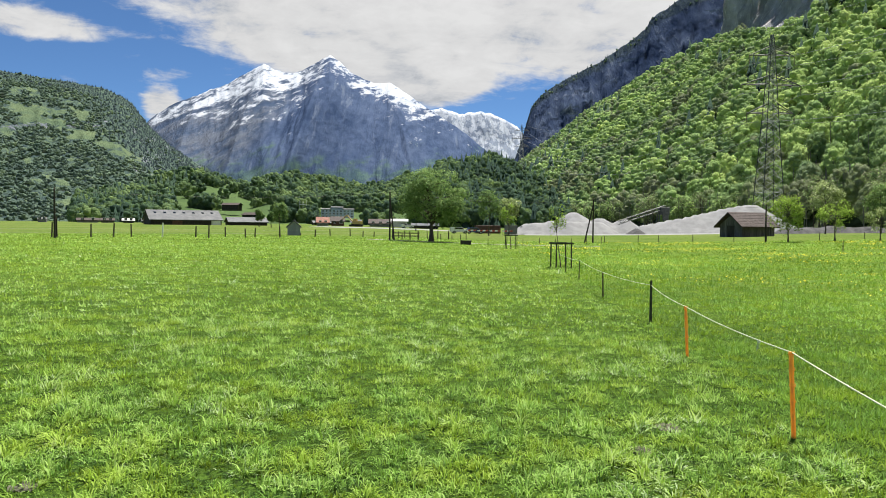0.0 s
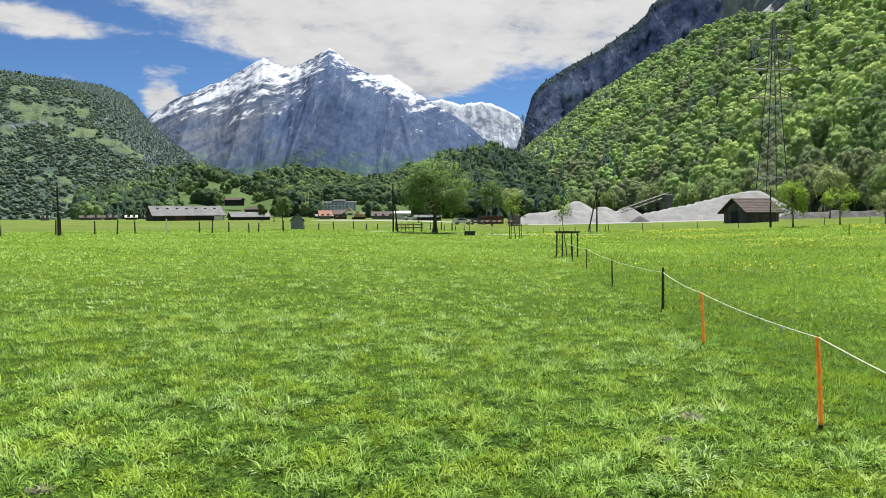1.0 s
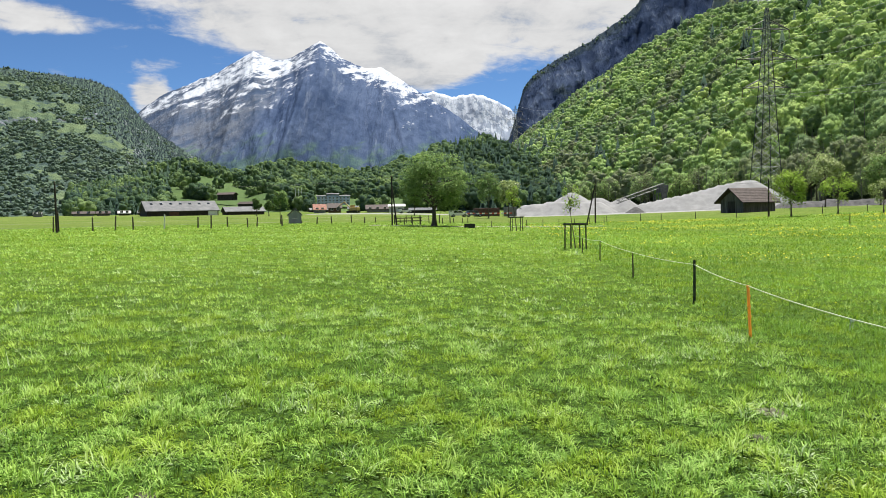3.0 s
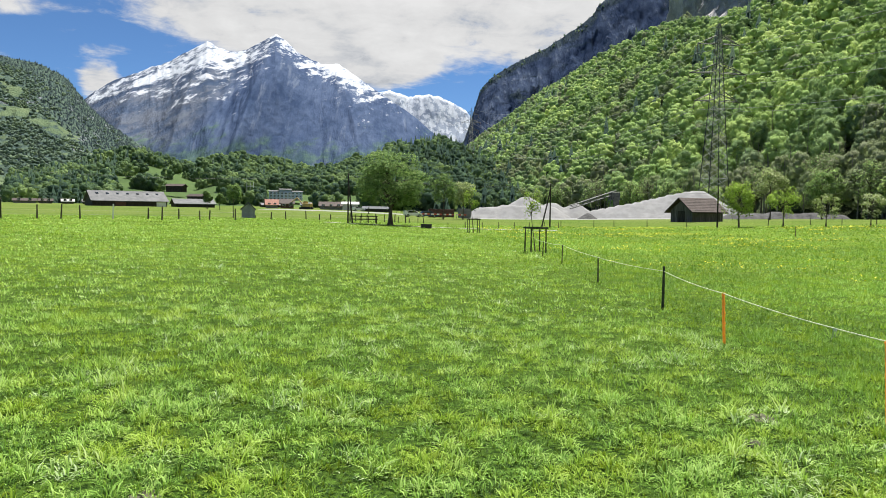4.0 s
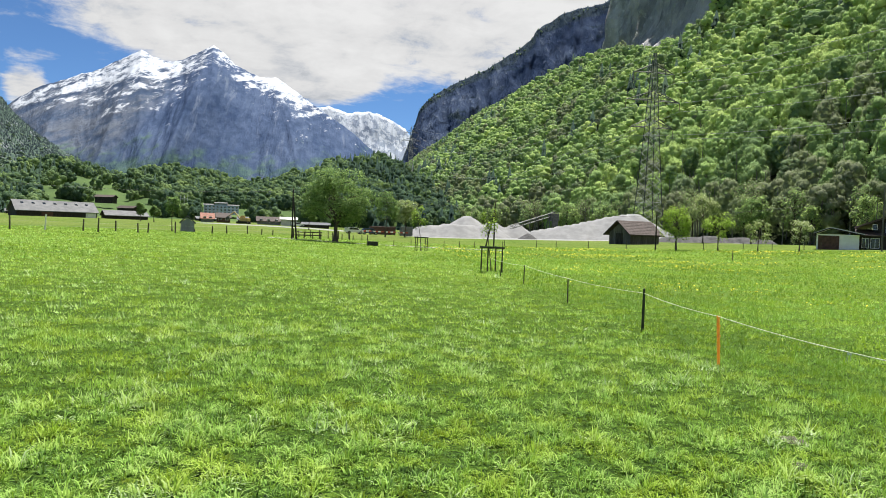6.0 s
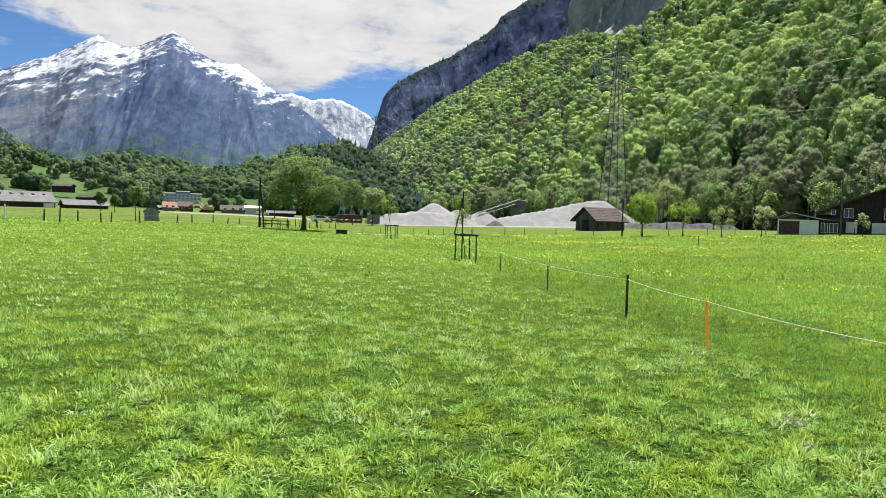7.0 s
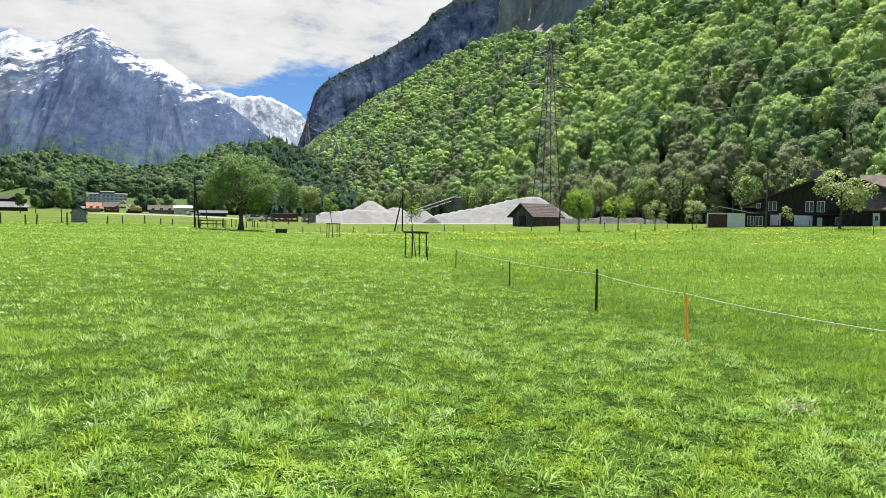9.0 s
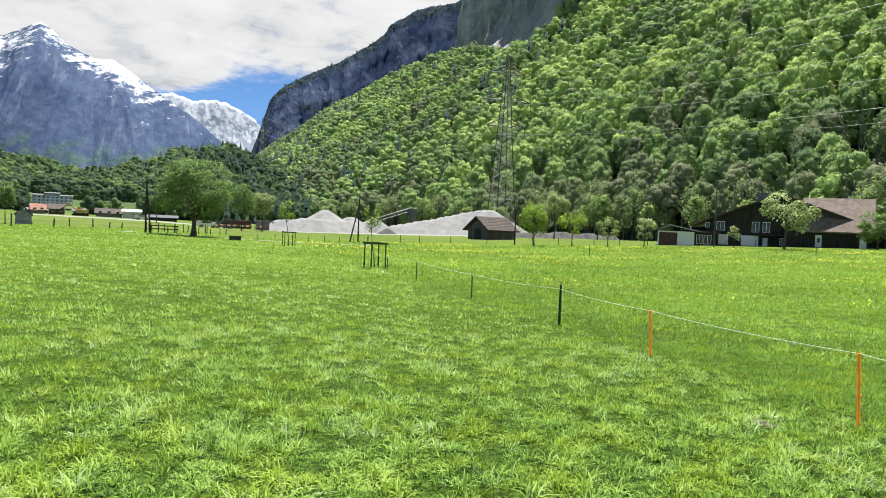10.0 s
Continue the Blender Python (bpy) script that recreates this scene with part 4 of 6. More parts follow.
range_woods(MID, 60000, 81, 7.8, 12.6,
            lambda x, y, a, e, s: ~((a > -19.8) & (a < -12.4) & (s < 0.88) & (fbm(x / 26, y / 26, 83, 3) < 0.66)) & ~((a > -12.7) & (a < -2.0) & (e < 1.1) & (fbm(x / 22, y / 22, 84, 3) < 0.62)) & ~((a < -12.4) & (a > -19.6) & (s < 0.25)) & ~((a > -9.8) & (a < -5.8) & (s < 0.34)),
            HILL_SHAPES, FAR_SPRUCES, lambda a, s: 0.08 + 0.24 * smooth(s, 0.5, 0.9) + 0.32 * smooth(a, -1, 2) + 0.35 * smooth(-a, 18.5, 20), HILL_LEAF, "dark green mixed woods on the foothill", 1.0, 0.26, lambda a: 1 + 0.35 * smooth(a, -4, 0.5))


range_woods(CLIFFS, 90000, 91, 16.0, 12.0,
            lambda x, y, a, e, s: (a > 5.5) & (a < 24) & (s > 0.90 + 0.06 * fbm(a * 1.5, a * 0, 95, 3)),
            TINY_SHAPES, FAR_SPRUCES, lambda a, s: 0.85 + 0 * s, FAR_LEAF, "dark trees along the cliff top")


# ---- grass ----
def cushions(x, y, cell, seed):
    """The grass tuft that each place belongs to: offset from its middle, and three numbers of the tuft's own."""
    ci, cj = np.floor(x / cell), np.floor(y / cell)

    def lot(a, b, k):
        v = np.sin(a * 127.1 + b * 311.7 + (seed + k) * 74.7) * 43758.5453
        return v - np.floor(v)

    best = np.full(len(x), 1e9)
    dx, dy, gi, gj = x * 0, x * 0, ci.copy(), cj.copy()
    for a in (-1, 0, 1):
        for b in (-1, 0, 1):
            ox = x - (ci + a + 0.1 + 0.8 * lot(ci + a, cj + b, 1)) * cell
            oy = y - (cj + b + 0.1 + 0.8 * lot(ci + a, cj + b, 2)) * cell
            d = ox * ox + oy * oy
            win = d < best
            best = np.where(win, d, best)
            dx, dy, gi, gj = np.where(win, ox, dx), np.where(win, oy, dy), np.where(win, ci + a, gi), np.where(win, cj + b, gj)
    return dx / cell, dy / cell, lot(gi, gj, 3), lot(gi, gj, 4), lot(gi, gj, 5)


def sward(name, r0, r1, density, cell, height, width, seed, label, curved=False, span=(-37, 57), even=0.0, mixed=0.13, pale=1.0):
    """Grass between two distances: blades that form uneven cushions, leaning out from the middle of each; some cushions
    are long and painted bluish-pale for sky sheen, some bitten short.
    """
    rng = np.random.default_rng(seed)
    count = int(density * 0.5 * (r1**2 - r0**2) * math.radians(span[1] - span[0]))
    r = np.sqrt(rng.uniform(r0**2, r1**2, count))
    a = np.radians(rng.uniform(*span, count))
    x, y = r * np.sin(a) - 1.9, r * np.cos(a) + 0.4
    dx, dy, lot_h, lot_c, lot_d = cushions(x + 0.35 * cell * (fbm(x / cell, y / cell, 5, 2) - 0.5), y + 0.35 * cell * (fbm(x / cell, y / cell, 8, 2) - 0.5), cell, 40 + seed)
    off = np.hypot(dx, dy)
    lush = 0.5 + 1.5 * (0.22 * fbm(x / 0.7, y / 0.7, 93, 4) + 0.78 * fbm(x / (1.3 * cell), y / (1.3 * cell), 95, 4, 0.6) - 0.5)
    broad = fbm(x / 5.5, y / 5.5, 99, 4)
    beyond = smooth(x - (2.95 + 0.075 * y), -0.2, 0.5)     # uncut meadow on the far side of the rope
    bluish = (lot_c + 1.3 * (fbm(x / 0.8, y / 0.8, 107, 4) - 0.5)) > 0.90 + 0.6 * beyond + (1 - pale)
    lot_h = lot_h + (0.75 - lot_h) * np.maximum(0.5 * beyond, even)
    grown = (0.45 + 0.70 * lot_h**1.3) * (0.45 + 1.15 * smooth(lush, 0.25, 0.75)) * (1 + 0.35 * bluish)
    profile = np.clip(1.12 - 1.25 * off**1.6, 0.30, 1)
    keep = (np.hypot(x - 2.25, (y - 7.15) * 0.9) > 0.02 + 0.10 * rng.random(count)) & (rng.random(count) < 0.35 + profile)
    x, y, dx, dy, off, lush, broad, beyond, bluish, grown, profile, lot_c, lot_d = (v[keep] for v in (x, y, dx, dy, off, lush, broad, beyond, bluish, grown, profile, lot_c, lot_d))
    m = len(x)
    length = height * grown * profile * rng.uniform(0.65, 1.3, m) * (1 + 0.25 * beyond)
    comb = lot_d * 2 * math.pi
    head = np.arctan2(dy + 0.16 * np.sin(comb) + 0.10 * rng.normal(size=m), dx + 0.16 * np.cos(comb) + 0.10 * rng.normal(size=m)) + rng.normal(0, 1.0, m)
    tilt = np.clip(0.80 + 0.5 * off + 0.40 * rng.normal(size=m) + 0.15 * bluish, 0.1, 1.5)
    # short hollows get darker tints for shade; further off tints lift and even out
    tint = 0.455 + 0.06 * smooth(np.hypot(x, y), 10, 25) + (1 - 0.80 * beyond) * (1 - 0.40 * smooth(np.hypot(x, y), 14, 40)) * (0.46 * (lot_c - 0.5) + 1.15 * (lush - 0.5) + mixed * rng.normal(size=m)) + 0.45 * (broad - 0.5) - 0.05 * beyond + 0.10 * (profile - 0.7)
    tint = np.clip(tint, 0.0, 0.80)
    # part of the bluish cushions' blades take the ramp's painted sheen tones
    tint = np.where(bluish & (rng.random(m) < 0.42), rng.uniform(0.82, 1.0, m), tint)
    w = width * rng.uniform(0.6, 1.35, m) * (1 + 0.2 * bluish)
    root = np.stack([x, y, ground_z(x, y) - 0.008], 1)
    side = np.stack([-np.sin(head) * w / 2, np.cos(head) * w / 2, w * 0], 1)
    ahead = np.stack([np.cos(head), np.sin(head), head * 0], 1)
    reach, rise = length * np.sin(tilt), length * np.cos(tilt)
    lift = np.array([0, 0, 1.0])
    if curved:
        mid = root + ahead * (0.36 * reach)[:, None] + lift * (0.68 * rise)[:, None]
        tip = root + ahead * (1.15 * reach)[:, None] + lift * (0.90 * rise)[:, None]
        v = np.stack([root - side * 0.7, root + side * 0.7, mid + side, mid - side, tip], 1).reshape(-1, 3)
        faces = (np.array([[0, 1, 2], [0, 2, 3], [3, 2, 4]])[None] + (np.arange(m) * 5)[:, None, None]).reshape(-1, 3)
        reps = 5
    else:
        tip = root + ahead * reach[:, None] + lift * rise[:, None]
        v = np.stack([root - side, root + side, tip], 1).reshape(-1, 3)
        faces, reps = np.arange(m * 3).reshape(-1, 3), 3
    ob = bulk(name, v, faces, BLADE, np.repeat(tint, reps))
    tagged(ob, label, "grass", kind="stuff")


sward("grass", 3.6, 8.0, 3300, 0.125, 0.096, 0.0090, 1, "short grazed pasture grass in uneven tufts", True)
sward("grass", 8.0, 14.0, 1750, 0.15, 0.096, 0.0150, 2, "grazed pasture grass in uneven tufts")
sward("grass", 14.0, 28.0, 400, 0.22, 0.10, 0.030, 3, "grazed pasture grass in close tufts", mixed=0.10, pale=0.95)
sward("grass", 28.0, 60.0, 92, 0.40, 0.125, 0.060, 4, "grazed pasture grass further out", even=0.1, mixed=0.08, pale=0.85)
sward("grass", 60.0, 105.0, 17, 0.80, 0.13, 0.14, 5, "grazed pasture grass towards the far fence", even=0.2, mixed=0.06, pale=0.6)
sward("grass", 0.0, 3.6, 600, 0.20, 0.11, 0.014, 6, "short grazed pasture grass underfoot", span=(-180, 180))
sward("grass", 3.6, 9.0, 120, 0.25, 0.11, 0.028, 7, "grazed pasture grass of the open field", span=(57, 323))


def dandelions():
    """Yellow flower heads in drifts on the uncut meadow."""
    rng = np.random.default_rng(12)
    count = 60000
    r, a = np.sqrt(rng.uniform(12**2, 95**2, count)), np.radians(rng.uniform(5, 58, count))
    x, y = r * np.sin(a) - 1.9, r * np.cos(a)
    drift = fbm(x / 6, y / 3, 97, 4, 0.6) + 0.03 * smooth(r, 25, 60)
    keep = (x > 4.2 + 0.05 * y) & (rng.random(count) < (0.002 + 0.42 * smooth(drift, 0.555, 0.70)) * (0.03 + 0.97 * smooth(r, 20, 34)))
    x, y, r = x[keep], y[keep], r[keep]
    m = len(x)
    z = ground_z(x, y) + rng.uniform(0.16, 0.30, m)
    size = rng.uniform(0.010, 0.019, m) * (1 + r / 50)
    k = np.arange(6) * math.pi / 3
    ring = np.stack([np.cos(k)[None] * size[:, None], np.sin(k)[None] * size[:, None], np.full((m, 6), 0.0)], -1)
    lean = rng.normal(0, 0.5, (m, 1, 2))
    ring[..., 2:] += (ring[..., :2] * lean).sum(-1, keepdims=True)
    top = np.stack([x * 0, x * 0, size * 0.5], 1)[:, None]
    v = (np.concatenate([ring, top], 1) + np.stack([x, y, z], 1)[:, None]).reshape(-1, 3)
    f = np.array([[i, (i + 1) % 6, 6] for i in range(6)])
    ob = bulk("dandelions", v, (f[None] + (np.arange(m) * 7)[:, None, None]).reshape(-1, 3), PETAL)
    tagged(ob, "yellow dandelion heads scattered over the uncut meadow", "flowers", kind="stuff")


dandelions()


# ---- fences ----
def fence_post(x, y, height, width, material, label, lean=(0.0, 0.0), name="fence_post", square=False, group="fence posts"):
    """A pasture post: an uneven split stake with a weathered, bevelled head."""
    ob = thing(name, on_ground(x, y, random.uniform(0, 90), 0.04), label, "post", group)
    bm = bmesh.new()
    if square:
        box(bm, -width / 2, width / 2, -width / 2, width / 2, 0, height, width * 0.12)
    else:
        rod(bm, (0, 0, 0), (0, 0, height), width * 0.55, width * 0.46, 9)
        top = [v for v in bm.verts if v.co.z > height - 0.01]
        bmesh.ops.bevel(bm, geom=list({e for v in top for e in v.link_edges if all(w in top for w in e.verts)}), offset=width * 0.15, segments=2, affect="EDGES")
    for v in bm.verts:
        v.co.x += lean[0] * v.co.z + random.uniform(-1, 1) * width * 0.04
        v.co.y += lean[1] * v.co.z
    part("stake", bm, material, ob)
    return ob


def orange_stake(x, y, height, lean):
    """A flat plastic electric-fence stake: ribbed blade, rope lugs and a foot spike."""
    ob = thing("plastic_stake", on_ground(x, y, -20, 0.03), "bright orange plastic electric-fence stake holding a pale rope", "fence post", "orange stakes")
    bm = bmesh.new()
    box(bm, -0.021, 0.021, -0.005, 0.005, 0, height, 0.003)
    box(bm, -0.005, 0.005, -0.012, 0.012, 0, height - 0.03, 0.002)
    for v in bm.verts:
        v.co.x += lean * v.co.z
    part("blade", bm, ORANGE, ob)
    for z in (height - 0.02, height - 0.17, height - 0.32, height - 0.47):
        bm = bmesh.new()
        box(bm, -0.026, 0.030, -0.007, 0.007, z - 0.008, z + 0.008, 0.003)
        box(bm, 0.024, 0.032, -0.007, 0.007, z, z + 0.022, 0.002)
        for v in bm.verts:
            v.co.x += lean * v.co.z
        part("rope_lug", bm, ORANGE, ob)
    return ob


def strung(name, points, sag, radius, material, label, category, steps=12):
    """A line hung from point to point as one mesh tube."""
    path = []
    for a, b in zip(points[:-1], points[1:]):
        a, b = Vector(a), Vector(b)
        for k in range(steps):
            f = k / steps
            p = a.lerp(b, f)
            p.z -= sag * 4 * f * (1 - f)
            path.append(p)
    path.append(Vector(points[-1]))
    curve = bpy.data.curves.new(name, "CURVE")
    curve.dimensions, curve.bevel_depth, curve.bevel_resolution = "3D", radius, 1
    spline = curve.splines.new("POLY")
    spline.points.add(len(path) - 1)
    for point, p in zip(spline.points, path):
        point.co = (*p, 1)
    curve.materials.append(material)
    holder = bpy.data.objects.new("holder", curve)
    mesh = bpy.data.meshes.new_from_object(holder)
    bpy.data.objects.remove(holder)
    bpy.data.curves.remove(curve)
    mesh.name = name
    return tagged(new(name, mesh), label, category)


def top_of(x, y, h):
    return (x, y, float(ground_z(x, y)) + h)


orange_stake(3.33, 6.94, 0.84, -0.05)
orange_stake(3.76, 11.33, 0.80, -0.05)
orange_stake(2.62, 2.30, 0.84, 0.0)
fence_post(4.36, 15.55, 0.92, 0.055, GREEN_WOOD, "thin mossy dark wooden stake in a rope fence")
fence_post(4.58, 21.25, 0.76, 0.040, POST_WOOD, "thin leaning grey wooden stake in a rope fence", (-0.03, 0))
fence_post(5.20, 28.5, 0.80, 0.040, POST_WOOD, "thin grey wooden stake in a rope fence", (0.02, 0))
fence_post(5.62, 34.2, 0.70, 0.045, GREEN_WOOD, "short dark wooden stake beside a tree guard", (0.10, 0))
strung("fence_rope", [top_of(2.62, 2.30, 0.78), top_of(3.30, 6.94, 0.80), top_of(3.72, 11.33, 0.76), top_of(4.36, 15.55, 0.78), top_of(4.56, 21.25, 0.72), top_of(5.21, 28.5, 0.76), top_of(5.66, 34.2, 0.66), top_of(5.75, 37.2, 0.75)],
       0.035, 0.0065, ROPE, "pale greenish electric fence rope strung between stakes", "rope")


def rope_join():
    """The white joiner with a loose tail, where two lengths of rope meet."""
    x, y = 3.43, 8.0
    ob = thing("rope_joiner", pose(*top_of(x, y, 0.745), 0, 0, 80), "white plastic rope joiner with a hanging tail", "rope joiner")
    bm = bmesh.new()
    box(bm, -0.035, 0.035, -0.010, 0.010, -0.012, 0.014, 0.004)
    part("clamp", bm, WHITE_PAINT, ob)
    for k, dx in enumerate((-0.03, 0.012, 0.035)):
        bm = bmesh.new()
        rod(bm, (dx, 0, 0), (dx * 1.6, 0.01, -0.07 - 0.02 * k), 0.004, 0.003, 6)
        part("tail", bm, ROPE, ob)


rope_join()

# the post-and-wire fence across the pasture
LINE = [(-46.0, 68.5, 1.35), (-42.5, 71.5, 1.4), (-38.8, 74.5, 1.55), (-35.8, 76.4, 1.4), (-34.0, 77.5, 1.5), (-32.6, 78.6, 1.4), (-30.0, 80.3, 1.6), (-26.5, 80.5, 1.25), (-24.8, 79.5, 1.45), (-24.2, 83.5, 1.2), (-22.1, 84.0, 1.05), (-21.6, 86.2, 1.1),
        (-18.9, 87.0, 1.35), (-15.9, 93.2, 1.0), (-15.2, 101.0, 1.05), (-13.0, 105.0, 1.15), (-10.8, 100.9, 0.85), (-9.6, 104.0, 0.8), (-6.5, 96.0, 1.2), (-3.3, 98.2, 1.2), (-0.8, 108.0, 1.2), (0.8, 112.0, 1.2)]
for k, (x, y, h) in enumerate(LINE):
    pale = k == 6
    fence_post(x, y, h, 0.15, WHITE_PAINT if pale else POST_WOOD, "whitish pasture fence post with thin wire" if pale else "dark weathered round pasture fence post with thin wire", (random.uniform(-0.06, 0.06), random.uniform(-0.03, 0.03)), group="pasture fence posts")
for h in (0.45, 0.85):
    strung("fence_wire", [top_of(x, y, min(h, ph - 0.1)) for x, y, ph in LINE], 0.02, 0.006, STEEL, "thin galvanised fence wire along the pasture posts", "wire", 3)
# low stakes along the far edge of the uncut meadow
for k in range(17):
    x, y = 22 + 3.6 * k + random.uniform(-1, 1), 101 - 1.15 * k + random.uniform(-1, 1)
    fence_post(x, y, random.uniform(0.85, 1.15), 0.09, POST_WOOD, "short grey stake along the far meadow edge", (random.uniform(-0.05, 0.05), 0), group="meadow stakes")
for x, y in ((55.0, 57.0), (61.0, 52.5), (33.5, 63.0)):
    fence_post(x, y, 0.95, 0.07, POST_WOOD, "lone thin stake in the uncut meadow", group="meadow stakes")
# stakes and rails by the big tree
for k in range(11):
    fence_post(-6.2 + 0.95 * k + random.uniform(-0.25, 0.25), 101 + 0.9 * math.sin(k * 1.7) + 0.5 * k, random.uniform(0.7, 1.15), 0.11, POST_WOOD, "small weathered stake near a solitary tree", (random.uniform(-0.06, 0.06), 0), group="stakes by the tree")
for k in range(8):
    fence_post(5.0 + 2.1 * k, 84 + 1.4 * k, random.uniform(0.7, 0.95), 0.07, POST_WOOD, "thin stake along a gravel track", (random.uniform(-0.05, 0.05), 0), group="track stakes")


def tree_guard(x, y, turn, height, width, sapling_height, seed):
    """Four stakes with top boards round a young tree."""
    guard = thing("tree_guard", on_ground(x, y, turn, 0.03), "dark wooden four-post guard frame round a sapling", "tree guard", "tree guards")
    h = width / 2
    for sx_, sy_ in ((-h, -h), (h, -h), (-h, h), (h, h)):
        bm = bmesh.new()
        rod(bm, (sx_, sy_, 0), (sx_ * 0.97, sy_ * 0.97, height), 0.038, 0.034, 9)
        part("post", bm, GREEN_WOOD, guard)
    for x0, x1, y0, y1 in ((-h - 0.09, h + 0.09, -h - 0.06, -h - 0.03), (-h - 0.09, h + 0.09, h + 0.03, h + 0.06), (-h - 0.03, -h + 0.0, -h - 0.028, h + 0.028), (h - 0.0, h + 0.03, -h - 0.028, h + 0.028)):
        bm = bmesh.new()
        box(bm, x0, x1, y0, y1, height - 0.10, height - 0.01, 0.006)
        part("top_board", bm, GREEN_WOOD, guard)
    for k in range(5):
        bm = bmesh.new()
        z = 0.15 + 0.17 * k
        box(bm, -h, h, -h - 0.042, -h - 0.038, z, z + 0.004)
        part("mesh_wire", bm, STEEL, guard)
    grow_tree("sapling", x, y, sapling_height, YOUNG_LEAF, "slender sapling with sparse young leaves inside a wooden guard", seed, crown=(0.48 if y < 50 else 0.85, 0.45 if y < 50 else 0.8, 0.95 if y < 50 else 1.2), leaves=620, leaf=0.05 if y < 50 else 0.08, trunk=0.028 if y < 50 else 0.045, low=0.42, lean=(-0.09, 0.0))


# ---- trees ----
def grow_tree(name, x, y, height, leaf_mat, label, seed, crown=(2.4, 2.4, 2.4), leaves=2600, leaf=0.12, trunk=0.16, low=0.25, lean=(0, 0), lobes=14, group="", tint=0.5):
    """A tree: tapered bent trunk, limbs that end in lobes, and leaves in clusters round them."""
    rng = np.random.default_rng(seed)
    ob = thing(name, on_ground(x, y, 0, 0.05), label, "tree", group)
    mid_z = height - crown[2]
    bm = bmesh.new()
    spine = [Vector((lean[0] * z + 0.04 * height * math.sin(z * 1.3 / height * 3 + seed) * z / height, lean[1] * z, z)) for z in np.linspace(0, height * 0.86, 8)]
    tube(bm, spine, [trunk * (1.45 if k == 0 else 1.0) * (1 - 0.125 * k) for k in range(8)], 9)
    part("trunk", bm, BARK, ob)
    ends = []
    bm = bmesh.new()
    for k in range(lobes):
        a, up = k * 2.399 + rng.uniform(-0.4, 0.4), rng.uniform(-0.75, 0.95)
        flat = math.sqrt(max(0.05, 1 - up * up)) * rng.uniform(0.45, 0.82)
        end = Vector((lean[0] * height * 0.7 + crown[0] * flat * math.cos(a), lean[1] * height * 0.7 + crown[1] * flat * math.sin(a), mid_z + crown[2] * up * 0.72))
        frac = min(0.8, max(low, (end.z - 0.55 * math.hypot(end.x, end.y)) / (height * 0.86)))
        root = spine[int(frac * 7)].lerp(spine[min(7, int(frac * 7) + 1)], frac * 7 % 1)
        knee = root.lerp(end, 0.5) + Vector((0, 0, 0.06 * height))
        tube(bm, (root, knee, end), (trunk * 0.42, trunk * 0.24, trunk * 0.08), 5)
        ends.append(end)
    tagged(part("branchwork", bm, BARK, ob), kind="stuff")
    at = np.array([e[:] for e in ends])
    pick = rng.integers(0, lobes, leaves)
    reach = rng.uniform(0.20, 0.44, lobes)[pick][:, None] * np.array(crown) * 1.05
    out = rng.normal(size=(leaves, 3))
    out[:, 2] += 0.55
    out /= np.linalg.norm(out, axis=1, keepdims=True)
    mid = at[pick] + out * reach * rng.uniform(0.45, 1.05, (leaves, 1)) ** 0.5
    # leaves sit in small bunches
    mid = mid + 0.35 * leaf * rng.normal(size=(leaves, 3))
    tilt = out * 0.7 + (0, 0, 0.5) + 0.55 * rng.normal(size=(leaves, 3))
    tilt /= np.linalg.norm(tilt, axis=1, keepdims=True)
    side = np.cross(tilt, rng.normal(size=(leaves, 3)))
    side /= np.linalg.norm(side, axis=1, keepdims=True)
    other = np.cross(tilt, side)
    w = (leaf * rng.uniform(0.6, 1.35, leaves))[:, None]
    v = np.stack([mid - side * w, mid - other * w * 0.42, mid + side * w, mid + other * w * 0.42], 1).reshape(-1, 3)
    tints = np.clip(tint + 0.25 * rng.normal(size=leaves), 0, 1)
    round_out = (mid - (lean[0] * height * 0.7, lean[1] * height * 0.7, mid_z - 0.2 * crown[2])) / np.array(crown)
    nor = 0.75 * out + 0.45 * round_out / np.linalg.norm(round_out, axis=1, keepdims=True) + 0.25 * tilt
    nor /= np.linalg.norm(nor, axis=1, keepdims=True)
    leaves_ob = bulk("crown", v, np.arange(leaves * 4).reshape(-1, 4), leaf_mat, np.repeat(tints, 4), True, normals=np.repeat(nor, 4, 0))
    leaves_ob.parent = ob
    return ob


tree_guard(5.93, 37.6, 12, 1.32, 0.80, 3.45, 3)
tree_guard(6.30, 69.7, 4, 1.35, 0.95, 4.2, 8)
grow_tree("broadleaf_tree", -1.42, 88.0, 8.35, TREE_LEAF, "large solitary round-crowned green tree in the pasture", 21, crown=(4.6, 4.2, 3.5), leaves=14500, leaf=0.14, trunk=0.27, low=0.2, lobes=34, tint=0.6)
grow_tree("young_tree", 41.3, 90.1, 5.8, YOUNG_LEAF, "bright green young tree with a rounded crown by the meadow edge", 22, crown=(2.15, 2.05, 2.75), leaves=3000, leaf=0.13, trunk=0.09, low=0.14, group="young trees", lobes=26)
grow_tree("young_tree", 45.7, 87.8, 5.1, YOUNG_LEAF, "bright green young tree with a loose crown by the meadow edge", 23, crown=(2.2, 2.0, 2.3), leaves=1700, leaf=0.12, trunk=0.08, low=0.2, lobes=17, group="young trees")
grow_tree("young_tree", 49.6, 85.4, 4.4, BLOSSOM, "pale green young tree coming into blossom by the meadow edge", 24, crown=(1.8, 1.7, 1.9), leaves=1150, leaf=0.11, trunk=0.07, low=0.2, lobes=10, group="young trees", tint=0.3)
